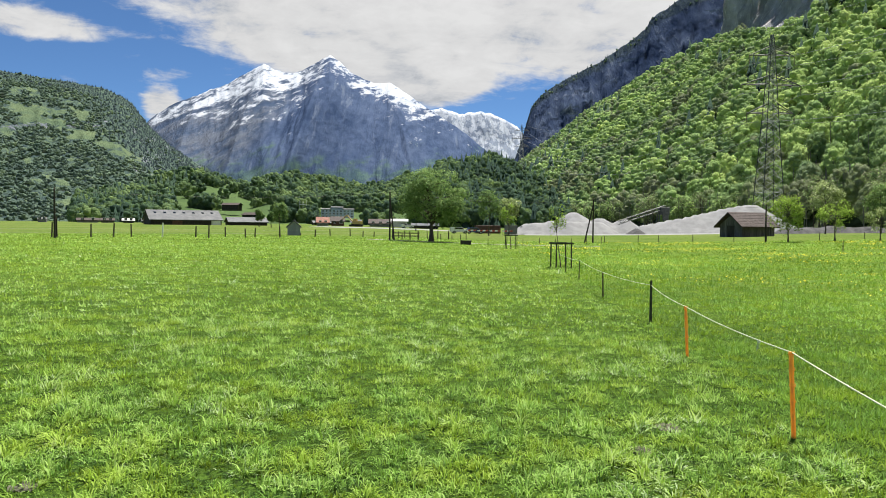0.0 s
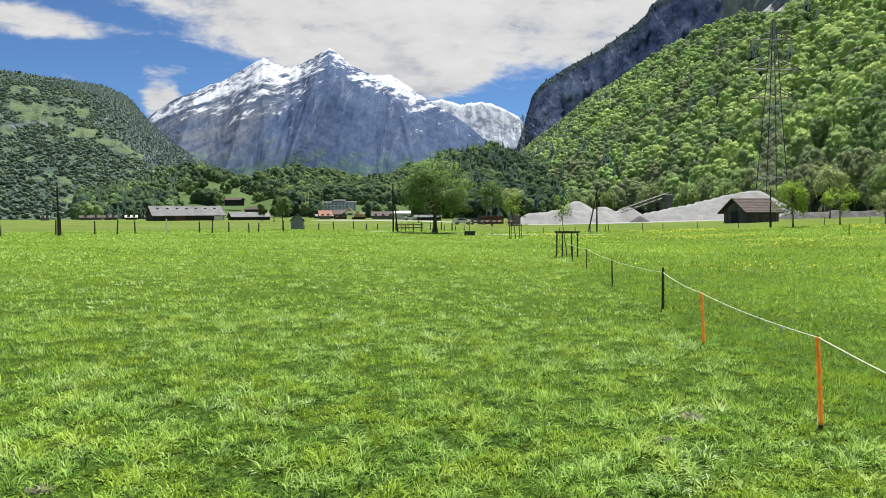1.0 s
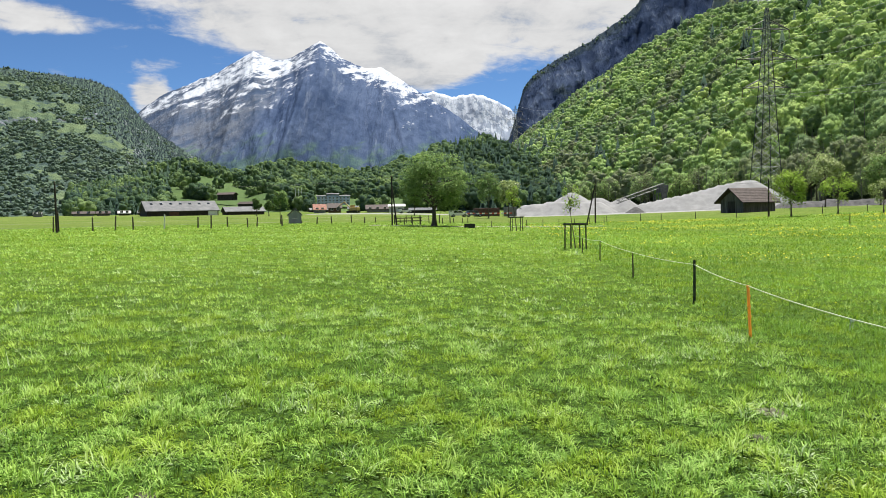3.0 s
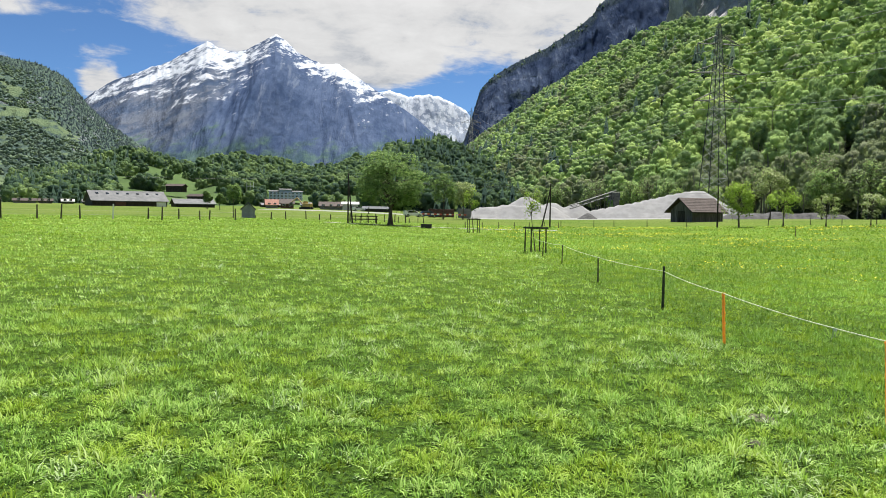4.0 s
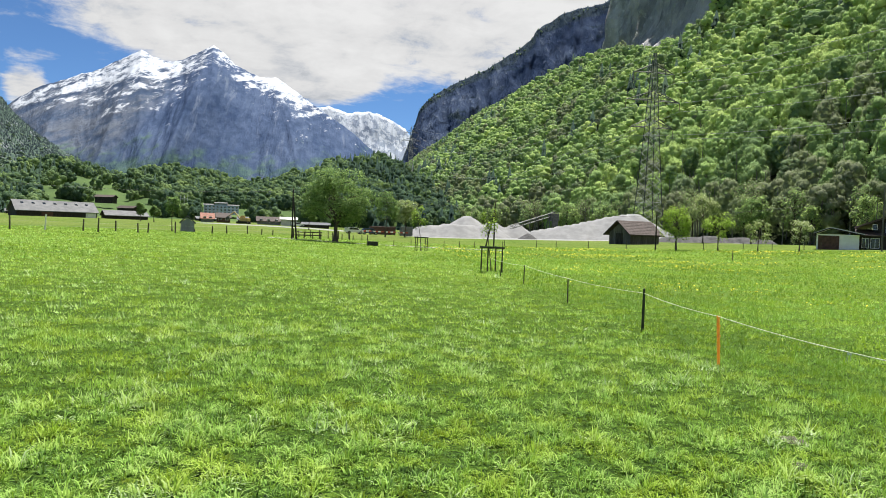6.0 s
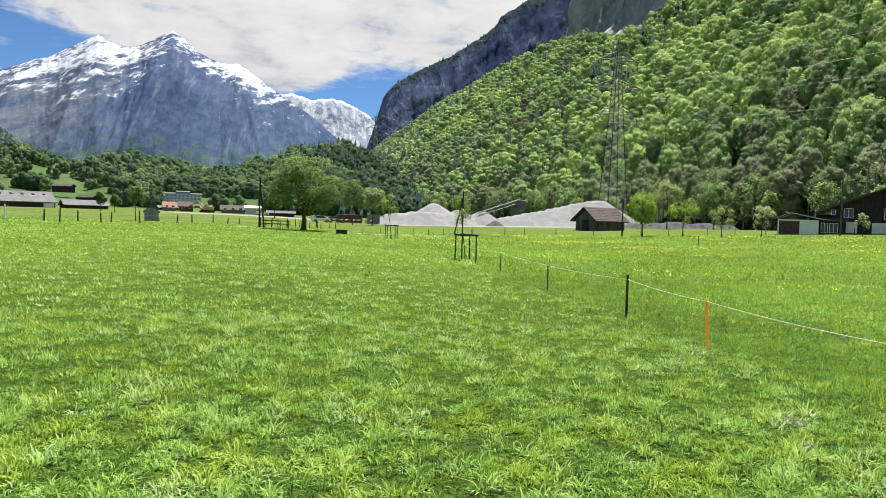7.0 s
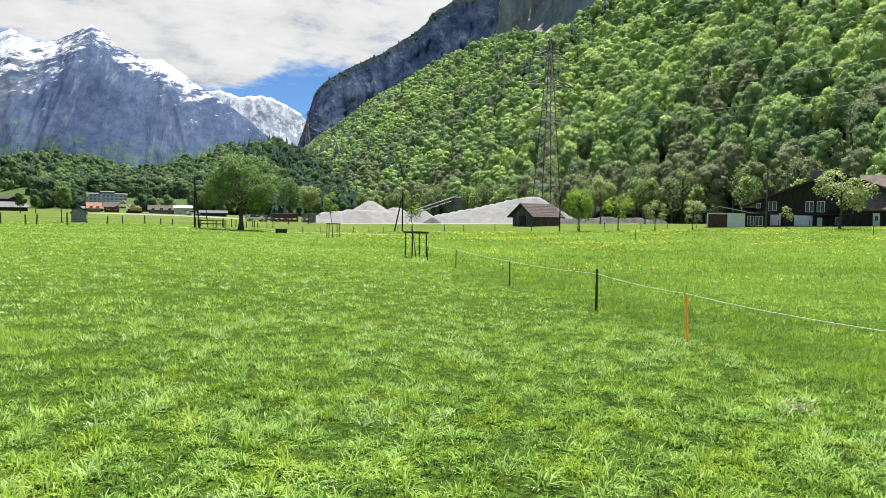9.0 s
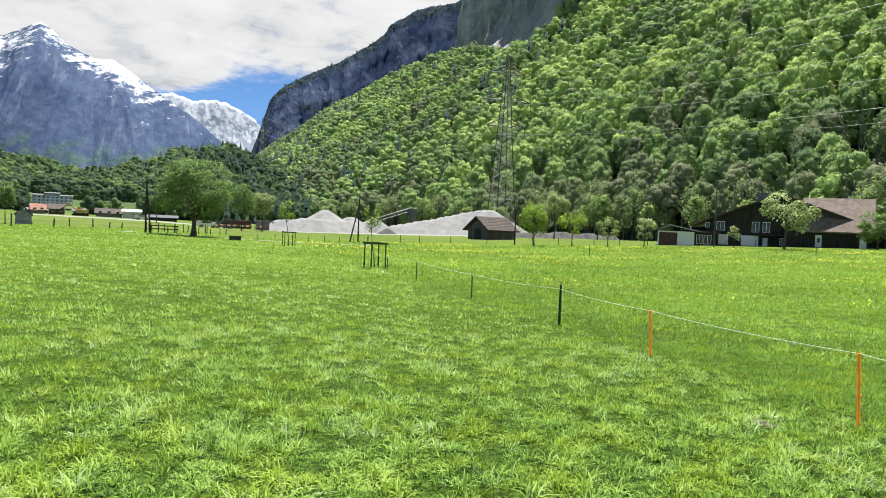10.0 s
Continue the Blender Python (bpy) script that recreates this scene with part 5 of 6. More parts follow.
grow_tree("young_tree", 53.4, 82.9, 4.3, BLOSSOM, "whitish blossoming young tree by the meadow edge", 25, crown=(1.7, 1.6, 1.85), leaves=1050, leaf=0.105, trunk=0.07, low=0.2, lobes=9, group="young trees", tint=0.6)
grow_tree("fruit_tree", 64.6, 70.9, 7.0, BLOSSOM, "blossoming fruit tree in front of a dark chalet", 26, crown=(4.0, 3.3, 3.0), leaves=2800, leaf=0.17, trunk=0.15, low=0.15, lobes=11, tint=0.5)
grow_tree("small_tree", 63.9, 78.6, 2.9, BLOSSOM, "small pale blossoming tree against a white wall", 27, crown=(0.85, 0.8, 1.1), leaves=300, leaf=0.11, trunk=0.05, low=0.3, tint=0.5)
grow_tree("garden_tree", 79.0, 70.5, 4.6, TREE_LEAF, "dense green garden tree beside a house", 28, crown=(3.0, 3.0, 2.0), leaves=4200, leaf=0.16, trunk=0.12, low=0.2, lobes=18)
grow_tree("young_tree", -22.0, 101.0, 4.6, TREE_LEAF, "small round green tree beside a grey cabin", 29, crown=(1.2, 1.1, 1.5), leaves=1800, leaf=0.11, trunk=0.07, low=0.25)
for k, (x, y, h, s) in enumerate(((9.0, 150.0, 9.0, 31), (13.5, 156.0, 8.0, 32), (70.0, 138.0, 9.5, 33), (79.0, 136.0, 9.0, 34), (-47.0, 205.0, 4.4, 35), (-52.0, 212.0, 5.0, 36), (-7.0, 190.0, 7.0, 37))):
    grow_tree("edge_tree", x, y, h, BLOSSOM if k in (1, 2) else TREE_LEAF, "soft green tree at the far edge of the pasture", s, crown=(0.33 * h, 0.31 * h, 0.36 * h), leaves=2600, leaf=0.20, trunk=0.12, low=0.2, lobes=16, tint=0.4, group="edge trees")


# the front row of the woods at the foot of the slope
def woods_edge():
    rng = random.Random(5)
    made = []
    for k in range(5):
        tall = (15.0, 12.0, 17.0, 13.5, 10.5)[k]
        mat, tint = ((BROADLEAF, 0.26), (BROADLEAF, 0.55), (BROADLEAF, 0.08), (BROADLEAF, 0.36), (BROADLEAF, 0.68))[k]
        made.append(grow_tree("woodland_tree", 0, 0, tall, mat, ("tall green tree", "fresh yellow-green tree", "half-bare grey-brown tree", "mid-green tree", "bright young tree")[k] + " at the front edge of the woods",
                              60 + k, crown=(0.27 * tall, 0.27 * tall, 0.40 * tall), leaves=700 if k == 2 else 1200, leaf=0.37, trunk=0.20, low=0.15, lobes=24, tint=tint, group="front trees of the woods"))
    first = set()
    for k in range(64):
        y = 60 + 7.2 * k + rng.uniform(-3, 3)
        u = rng.uniform(-9, 6)
        x = float(toe_x(np.array(y))) + u
        z = max(float(ground_z(x, y)), float(slope_z(np.array(x), np.array(y)))) - 0.1
        m = pose(x, y, z, 0, 0, rng.uniform(0, 360))
        pick = rng.randrange(5)
        if pick not in first:
            first.add(pick)
            made[pick].matrix_world = m
        else:
            copy_thing(made[pick], m)


woods_edge()


# ---- poles, pylons and lines ----
def utility_pole(x, y, height, label, brace=None, arm=0.0, wood=DARK_WOOD):
    ob = thing("utility_pole", on_ground(x, y, 0, 0.1), label, "pole", "wooden poles")
    bm = bmesh.new()
    rod(bm, (0, 0, 0), (0, 0, height), 0.105, 0.075, 10)
    part("mast", bm, wood, ob)
    if brace:
        bm = bmesh.new()
        rod(bm, (brace, -0.2, 0), (0.05 * brace, -0.12, height * 0.86), 0.10, 0.08, 9)
        part("brace", bm, DARK_WOOD, ob)
    if arm:
        bm = bmesh.new()
        box(bm, -arm, arm, -0.16, -0.10, height - 0.75, height - 0.63, 0.01)
        part("crossarm", bm, DARK_WOOD, ob)
    for dx in ((-arm * 0.8, arm * 0.8) if arm else (0.0,)):
        bm = bmesh.new()
        z = height - 0.63 if arm else height
        rod(bm, (dx, -0.13 if arm else 0, z), (dx, -0.13 if arm else 0, z + 0.20), 0.05, 0.035, 8)
        part("insulator", bm, PORCELAIN, ob)
    return ob


utility_pole(39.4, 92.0, 4.6, "dark wooden pole standing before a small barn")
utility_pole(19.5, 98.1, 5.8, "dark wooden pole with a slanting brace at the meadow edge", -1.15)
utility_pole(-36.7, 71.0, 4.7, "dark wooden pole by the pasture fence")
utility_pole(-37.3, 72.5, 1.9, "short dark pole beside a taller one")
utility_pole(-6.4, 89.8, 5.8, "slim dark pole with a leaning brace near a solitary tree", 0.55)
utility_pole(63.3, 81.6, 7.7, "grey wooden pole beside a chalet and its garage", wood=BARN_WOOD)
for a, b, sag in (((19.5, 98.1, 5.4), (39.4, 92.0, 4.4), 0.5), ((19.5, 98.1, 5.2), (-6.4, 89.8, 5.6), 0.6), ((-6.4, 89.8, 5.6), (-36.7, 71.0, 4.8), 0.6), ((39.4, 92.0, 4.4), (63.3, 81.6, 7.9), 0.5)):
    strung("service_wire", [a, b], sag, 0.012, STEEL_DARK, "thin dark service wire between wooden poles", "wire")


def lattice_pylon(x, y, turn, height, sink=0.0, z=None, near=False):
    """A lattice pylon: four tapering legs, crossed bracing on each face, three pairs of arms with hanging insulators."""
    base = float(ground_z(x, y)) if z is None else z
    ob = thing("lattice_pylon", pose(x, y, base - sink, 0, 0, turn), "tall grey-green steel lattice pylon carrying power lines", "pylon", "pylons")
    half = lambda h: np.interp(h / height, [0, 0.20, 0.56, 0.80, 0.97, 1.0], [3.9, 3.0, 1.75, 1.0, 0.42, 0.1]) * height / 60
    levels = [0.0, 0.075, 0.145, 0.205, 0.262, 0.316, 0.368, 0.418, 0.466, 0.512, 0.556, 0.60, 0.64, 0.68, 0.72, 0.76, 0.80, 0.84, 0.88, 0.92, 0.955, 0.985]
    corner = lambda k, h: Vector(((-1, 1, 1, -1)[k % 4] * half(h), (-1, -1, 1, 1)[k % 4] * half(h), h))
    for k in range(4):
        bm = bmesh.new()
        tube(bm, [corner(k, a * height) for a in levels], [0.12] * len(levels), 4)
        part("leg", bm, STEEL_DARK, ob)
        bars = []
        for i, (a, b) in enumerate(zip(levels[:-1], levels[1:])):
            a, b = a * height, b * height
            bars += [(corner(k, a), corner(k + 1, b)), (corner(k + 1, a), corner(k, b))]
            if i in (3, 10, 15, 18):
                bars.append((corner(k, a), corner(k + 1, a)))
        if near:
            for p, q in bars:
                bm = bmesh.new()
                rod(bm, p, q, 0.075, None, 4)
                part("brace", bm, STEEL, ob)
        else:
            bm = bmesh.new()
            for p, q in bars:
                rod(bm, p, q, 0.075, None, 4)
            tagged(part("bracing", bm, STEEL, ob), kind="stuff")
    for frac, reach in ((0.60, 7.0), (0.74, 8.8), (0.885, 6.6)):
        h = frac * height
        for side in (-1, 1):
            bm = bmesh.new()
            tip = Vector((side * reach, 0, h - 0.3))
            w = half(h)
            for sy_ in (-w, w):
                rod(bm, (side * w, sy_, h), tip, 0.14, 0.10, 4)
                rod(bm, (side * w * 0.8, sy_, h + 2.4), tip, 0.14, 0.10, 4)
                for f in (0.25, 0.5, 0.75):
                    low_, high = Vector((side * w, sy_, h)).lerp(tip, f), Vector((side * w * 0.8, sy_, h + 2.4)).lerp(tip, f)
                    rod(bm, low_, high, 0.05, None, 4)
            arm = part("crossarm", bm, STEEL_DARK, ob)
            bm = bmesh.new()
            for i in range(9):
                bmesh.ops.create_cone(bm, cap_ends=True, segments=8, radius1=0.16, radius2=0.10, depth=0.16, matrix=Matrix.Translation((tip.x, 0, h - 0.5 - 0.26 * i)))
            rod(bm, tip, tip + Vector((0, 0, -2.7)), 0.04, None, 5)
            part("insulator", bm, PORCELAIN, arm)
    return ob


PYLONS = [(93.0, 216.0, None, 57.5), (122.0, -70.0, None, 57.5), (72.0, 706.0, 45.0, 52.0), (43.0, 980.0, 30.0, 50.0)]
frames_of = []
for k, (x, y, z, h) in enumerate(PYLONS):
    before, after = PYLONS[(1, 1, 0, 2)[k]], PYLONS[(2, 0, 3, 3)[k]]
    along = math.degrees(math.atan2(after[1] - before[1], after[0] - before[0]))
    lattice_pylon(x, y, along - 90, h, 0.2, z, k == 0)
    frames_of.append(pose(x, y, float(ground_z(x, y)) if z is None else z, 0, 0, along - 90))
for a, b, sag in ((0, 1, 9.0), (0, 2, 19.0), (2, 3, 16.0)):
    for frac, reach in ((0.60, 7.0), (0.74, 8.8), (0.885, 6.6)):
        for side in (-1, 1):
            ends = [frames_of[k] @ Vector((side * reach, 0, frac * PYLONS[k][3] - 3.1)) for k in (a, b)]
            strung("power_line", ends, sag, 0.045 if a == 0 and b == 1 else 0.055, CABLE, "grey overhead power line between pylons", "power line", 28)
    ends = [frames_of[k] @ Vector((0, 0, PYLONS[k][3])) for k in (a, b)]
    strung("earth_wire", ends, sag * 0.8, 0.035, CABLE, "thin earth wire along the pylon tops", "power line", 28)


# ---- gravel works ----
def gravel_heap(name, x, y, cones, material, label, seed, size=46, res=72):
    """Tipped gravel: cones at their angle of rest run into one another, with runnels and a soft toe."""
    span = np.linspace(-size, size, res)
    gx, gy = np.meshgrid(span, span, indexing="ij")
    h = np.full_like(gx, -1.5)
    for cx, cy, top, flat in cones:
        d = np.hypot(gx - cx, gy - cy)
        h = np.maximum(h, top - 0.62 * np.maximum(d - flat, 0))
    h = h + 0.35 * (fbm(gx / 2.5, gy / 2.5, seed, 4) - 0.5) + 0.6 * (fbm(gx / 9, gy / 9, seed + 2, 2) - 0.5)
    ob = bulk(name, np.stack([gx, gy, h], -1), quads_of(res, res)[:, ::-1], material, shade_smooth=True)
    ob.matrix_world = on_ground(x, y)
    return tagged(ob, label, "gravel heap", "gravel heaps")


gravel_heap("stone_mound", 25.0, 178.0, [(-3, 0, 2.6, 3), (3.5, 0, 3.0, 4), (9, 2, 2.9, 4)], GRAVEL, "broad low heap of pale grey crushed stone", 101, 22)
gravel_heap("stone_mound", 35.0, 186.0, [(-3.0, 0, 5.3, 0.8), (3.5, 0, 3.8, 1.0), (9.5, 0, 3.5, 1.0)], GRAVEL, "pointed heap of pale grey crushed stone", 103, 22)
gravel_heap("stone_mound", 62.0, 176.0, [(-15 + 2 * k, 0.4 * math.sin(k), 1.7 + 0.44 * k, 0.7) for k in range(12)] + [(9.5, 0, 6.7, 1.5)], GRAVEL, "large long heap of pale grey crushed stone", 105, 30, 90)
gravel_heap("stone_mound", 42.5, 166.0, [(0, 0, 1.3, 0.2)], GRAVEL_DARK, "small dark heap of gravel", 107, 6, 30)
gravel_heap("stone_mound", 76.0, 150.0, [(-6, 0, 1.0, 2.5), (-2, 1, 1.2, 2), (2, 0, 1.6, 1.5), (6, 1, 1.2, 2), (9, 0, 1.3, 1.5), (14, 2, 1.0, 3)], GRAVEL_DARK, "dark spoil heap of stones and rubble", 109, 22)


def gravel_yard():
    x, y = np.meshgrid(np.linspace(18, 84, 40), np.linspace(0, 1, 12), indexing="ij")
    rim = 1 - smooth(y, 0.0, 0.1)
    y = 160 + 0.0 * x + y * 42 - 0.22 * (x - 40) - 5 * smooth(x, 62, 84)
    ob = bulk("gravel_yard", np.stack([x, y, ground_z(x, y) + 0.04 + 0.10 * fbm(x / 4, y / 4, 111, 3) - 0.12 * rim], -1), quads_of(40, 12)[:, ::-1], GRAVEL, shade_smooth=True)
    tagged(ob, "pale dusty yard of the gravel works", "yard", kind="structure")


gravel_yard()


def conveyor(x, y, turn):
    """A truss conveyor on splayed legs with its drive housing."""
    ob = thing("conveyor", on_ground(x, y, turn), "dark steel gravel conveyor on splayed legs", "conveyor")
    a, b = Vector((-7, 0, 2.2)), Vector((4.5, 0, 6.0))
    for dy in (-0.5, 0.5):
        bm = bmesh.new()
        lo, up = Vector((0, dy, 0)), Vector((0, dy, 0.8))
        rod(bm, a + lo, b + lo, 0.09, None, 5)
        rod(bm, a + up, b + up, 0.09, None, 5)
        for k in range(12):
            p, q = a.lerp(b, k / 12), a.lerp(b, (k + 1) / 12)
            rod(bm, p + (lo if k % 2 else up), q + (up if k % 2 else lo), 0.05, None, 4)
        part("truss", bm, STEEL_DARK, ob)
    bm = bmesh.new()
    box(bm, -6, 6, -0.4, 0.4, -0.06, 0.06, 0.02, Matrix.Translation((a + b) / 2) @ (b - a).to_track_quat("X", "Z").to_matrix().to_4x4())
    part("belt", bm, RUBBER, ob)
    for fx in (2.5, 5.5):
        for dy in (-1.2, 1.2):
            bm = bmesh.new()
            rod(bm, (fx, dy, 0), (2.4 + 0.3 * fx, dy * 0.4, 5.6), 0.13, 0.10, 6)
            part("leg", bm, STEEL_DARK, ob)
    bm = bmesh.new()
    box(bm, 3.2, 5.4, -0.9, 0.9, 4.6, 6.4, 0.06)
    box(bm, 3.6, 5.0, -1.2, -0.9, 3.2, 5.2, 0.04)
    part("housing", bm, STEEL_DARK, ob)


conveyor(48.5, 180.0, 8)


# ---- buildings ----
def planks(ob_parent, length, height_at, y, material, step=0.24, y_sign=-1, x0=None):
    """Upright boards side by side along local x on the face at y, each up to the height at its middle."""
    x = -length / 2 if x0 is None else x0
    end = x + length
    cache = {}
    while x < end - 0.02:
        w = min(step, end - x)
        top = height_at(x + w / 2)
        bm = bmesh.new()
        box(bm, x + 0.008, x + w - 0.008, y if y_sign > 0 else y - 0.035, y + 0.035 if y_sign > 0 else y, 0.25, top, 0.004)
        part("plank", bm, material, ob_parent)
        x += w


def gable_roof(bm, half_width, y0, y1, eave_z, ridge_z, thick=0.16, over=0.45):
    slope = (ridge_z - eave_z) / half_width
    ex, ez = half_width + over, eave_z - slope * over
    prism(bm, [(-ex, ez), (0, ridge_z), (ex, ez), (ex, ez + thick), (0, ridge_z + thick * 1.15), (-ex, ez + thick)], y0 - over, y1 + over)
    return bm


def window(parent, x, y, z, w, h, outward=-1, frame_mat=None, bars=1):
    """A framed window on a wall face at y: frame, sill and panes."""
    frame_mat = frame_mat or WHITE_PAINT
    win = thing_part("window", parent)
    d = 0.07 * outward
    bm = bmesh.new()
    y0, y1 = sorted((y, y + d))
    for xa, xb, za, zb in ((x - w / 2 - 0.07, x + w / 2 + 0.07, z + h, z + h + 0.07), (x - w / 2 - 0.07, x + w / 2 + 0.07, z - 0.07, z), (x - w / 2 - 0.07, x - w / 2, z, z + h), (x + w / 2, x + w / 2 + 0.07, z, z + h)):
        box(bm, xa, xb, y0, y1, za, zb, 0.008)
    for k in range(bars):
        bx = x - w / 2 + w * (k + 1) / (bars + 1)
        box(bm, bx - 0.03, bx + 0.03, y0, y1, z, z + h)
    part("frame", bm, frame_mat, win)
    for k in range(bars + 1):
        bm = bmesh.new()
        xa, xb = x - w / 2 + w * k / (bars + 1) + 0.02, x - w / 2 + w * (k + 1) / (bars + 1) - 0.02
        ya, yb = sorted((y + d * 0.1, y + d * 0.45))
        box(bm, xa, xb, ya, yb, z, z + h)
        part("pane", bm, GLASS_DARK, win)
    return win


def thing_part(name, parent):
    """A part that holds sub-parts: a tiny fixing plate carries them."""
    bm = bmesh.new()
    box(bm, -0.01, 0.01, -0.01, 0.01, 0.30, 0.32)
    return part(name, bm, STEEL_DARK, parent)


def hay_barn(x, y, turn):
    """A small old hay barn: plank walls on a sill, a roof with wide eaves."""
    ob = thing("hay_barn", on_ground(x, y, turn, 0.5), "small weathered grey-brown plank barn with a shingled gable roof", "barn")
    w, l, eave, ridge = 2.75, 3.05, 2.45, 4.35
    bm = bmesh.new()
    prism(bm, [(-w, 0), (w, 0), (w, eave), (0, ridge - 0.1), (-w, eave)], -l, l)
    wall = part("walls", bm, DARK_WOOD, ob)
    for s_ in (-1, 1):
        planks(wall, 2 * w, lambda q: eave + (ridge - 0.25 - eave) * (1 - abs(q) / w), s_ * l, BARN_WOOD, 0.29, s_)
    for s_ in (-1, 1):
        k = -l
        while k < l - 0.05:
            bm = bmesh.new()
            box(bm, s_ * w if s_ > 0 else s_ * w - 0.035, s_ * w + 0.035 if s_ > 0 else s_ * w, k + 0.008, k + 0.292, 0.25, eave - 0.05, 0.004)
            part("plank", bm, BARN_WOOD, wall)
            k += 0.30
    bm = bmesh.new()
    gable_roof(bm, w, -l, l, eave, ridge, 0.14, 0.75)
    roof = part("roof", bm, ROOF_BROWN, ob)
    slope = (ridge - eave) / w
    for s_ in (-1, 1):
        for row in range(9):
            xa = (w + 0.72) * (1 - row / 9)
            xb = max(0.0, xa - (w + 0.72) / 9 - 0.06)
            for col in range(8):
                ya, yb = -l - 0.74 + (2 * l + 1.48) * col / 8, -l - 0.74 + (2 * l + 1.48) * (col + 1) / 8 - 0.015
                bm = bmesh.new()
                za, zb = ridge + 0.17 - slope * xa, ridge + 0.17 - slope * xb
                v = [bm.verts.new(p) for p in ((s_ * xa, ya, za), (s_ * xa, yb, za), (s_ * xb, yb, zb - 0.02), (s_ * xb, ya, zb - 0.02), (s_ * xa, ya, za + 0.05), (s_ * xa, yb, za + 0.05), (s_ * xb, yb, zb + 0.01), (s_ * xb, ya, zb + 0.01))]
                for q in ((0, 1, 2, 3), (4, 5, 6, 7), (0, 1, 5, 4), (1, 2, 6, 5), (2, 3, 7, 6), (3, 0, 4, 7)):
                    bm.faces.new([v[i] for i in q])
                bmesh.ops.recalc_face_normals(bm, faces=bm.faces[:])
                part("shingle_course", bm, ROOF_BROWN, roof)
    door = bmesh.new()
    box(door, -0.9, 0.9, -l - 0.09, -l - 0.045, 0.2, 2.3, 0.01)
    part("door", door, DARK_WOOD, ob, "wide dark plank door")


hay_barn(50.3, 125.0, -72)


def chalet():
    """The dark timber chalet with its wing, lean-to and garage."""
    ob = thing("chalet", on_ground(75.8, 84.5, -41.5, 0.1), "dark timber chalet with broad gable, white windows and white base panels", "house")
    w, l, eave, ridge = 10.2, 11.0, 3.0, 7.3
    left_eave = 3.1
    bm = bmesh.new()
    prism(bm, [(-w + 1.2, 0), (w - 1.6, 0), (w - 1.6, eave + 0.9), (0.6, ridge - 0.15), (-w + 1.2, left_eave + 0.4)], 0, l)
    wall = part("wall", bm, DARK_WOOD, ob)
    # board courses of the front
    for k in range(16):
        z = 1.35 + k * 0.30
        f = max(0.0, (ridge - 0.35 - z - 0.28) / (ridge - left_eave))
        xa, xb = max(-w + 1.22, 0.6 - (w + 0.6) * f), min(w - 1.62, 0.6 + (w - 0.6) * f)
        if xb - xa > 0.5:
            bm = bmesh.new()
            box(bm, xa, xb, -0.05, 0.0, z, z + 0.28, 0.01)
            part("board", bm, DARK_WOOD, wall)
    bm = bmesh.new()
    prism(bm, [(-w - 0.9, left_eave - 0.55), (0.6, ridge), (w + 0.6, eave + 0.55), (w + 0.6, eave + 0.75), (0.6, ridge + 0.24), (-w - 0.9, left_eave - 0.35)], -1.5, l + 0.8)
    roof = part("roof", bm, ROOF_BROWN, ob)
    bm = bmesh.new()
    box(bm, -2.2, -0.8, 3.6, 4.9, 5.4, 7.7, 0.03)
    box(bm, -2.35, -0.65, 3.45, 5.05, 7.7, 7.85, 0.02)
    chimney = part("chimney", bm, PLASTER_GREY, roof, "grey plaster chimney with a metal cowl")
    bm = bmesh.new()
    prism(bm, [(-2.25, 8.15), (-1.5, 8.55), (-0.75, 8.15), (-0.75, 8.2), (-1.5, 8.62), (-2.25, 8.2)], 3.5, 5.0)
    part("cowl", bm, STEEL_DARK, roof)
    for xa, xb, za, zb in ((-8.6, -5.9, 0.05, 1.55), (-4.2, -1.9, 0.05, 1.5), (-1.35, -0.7, 0.05, 1.25), (3.2, 4.2, 0.05, 1.4)):
        bm = bmesh.new()
        box(bm, xa, xb, -0.10, -0.004, za, zb, 0.02)
        part("base_panel", bm, PLASTER, ob, "whitewashed base panel")
    window(ob, -7.0, -0.055, 2.15, 1.0, 1.15)
    window(ob, -2.35, -0.055, 2.05, 0.85, 1.35)
    window(ob, -0.95, -0.055, 2.05, 0.85, 1.35)
    window(ob, 1.9, -0.055, 0.35, 2.0, 0.9, bars=3)
    window(ob, -10.4 + 1.6, -0.055, 2.5, 0.45, 0.6, bars=0)
    bm = bmesh.new()
    prism(bm, [(-2.0, 1.62), (3.9, 1.62), (3.9, 1.75), (-2.0, 1.75)], -1.7, -0.06)
    part("porch_roof", bm, ROOF_BROWN, ob)
    for px in (-1.8, 3.7):
        bm = bmesh.new()
        box(bm, px - 0.07, px + 0.07, -1.6, -1.46, 0.0, 1.62, 0.01)
        part("porch_post", bm, DARK_WOOD, ob)
    # wing with the big tiled roof
    wing = thing("house_wing", on_ground(80.3, 77.6, -47.0, 0.1), "low dark timber house wing under a large brown tiled roof", "house")
    bm = bmesh.new()
    box(bm, -6.6, 3.6, 0, 8, 0, 2.5, 0.03)
    wing_wall = part("wall", bm, DARK_WOOD, wing)
    bm = bmesh.new()
    a = [(-0.9, 2.05), (4.0, 6.75), (8.9, 2.05), (8.9, 2.25), (4.0, 6.98), (-0.9, 2.25)]
    prism(bm, a, -4.6, 4.3)
    bmesh.ops.transform(bm, matrix=pose(0, 0, 0, 0, 0, 90) @ Matrix.Scale(-1, 4, (0, 1, 0)), verts=bm.verts[:])
    for v in bm.verts:
        v.co = Vector((v.co.x, v.co.y, v.co.z))
    bmesh.ops.recalc_face_normals(bm, faces=bm.faces[:])
    wing_roof = part("roof", bm, ROOF_TILE, wing)
    for x in (-2.4, 2.9):
        bm = bmesh.new()
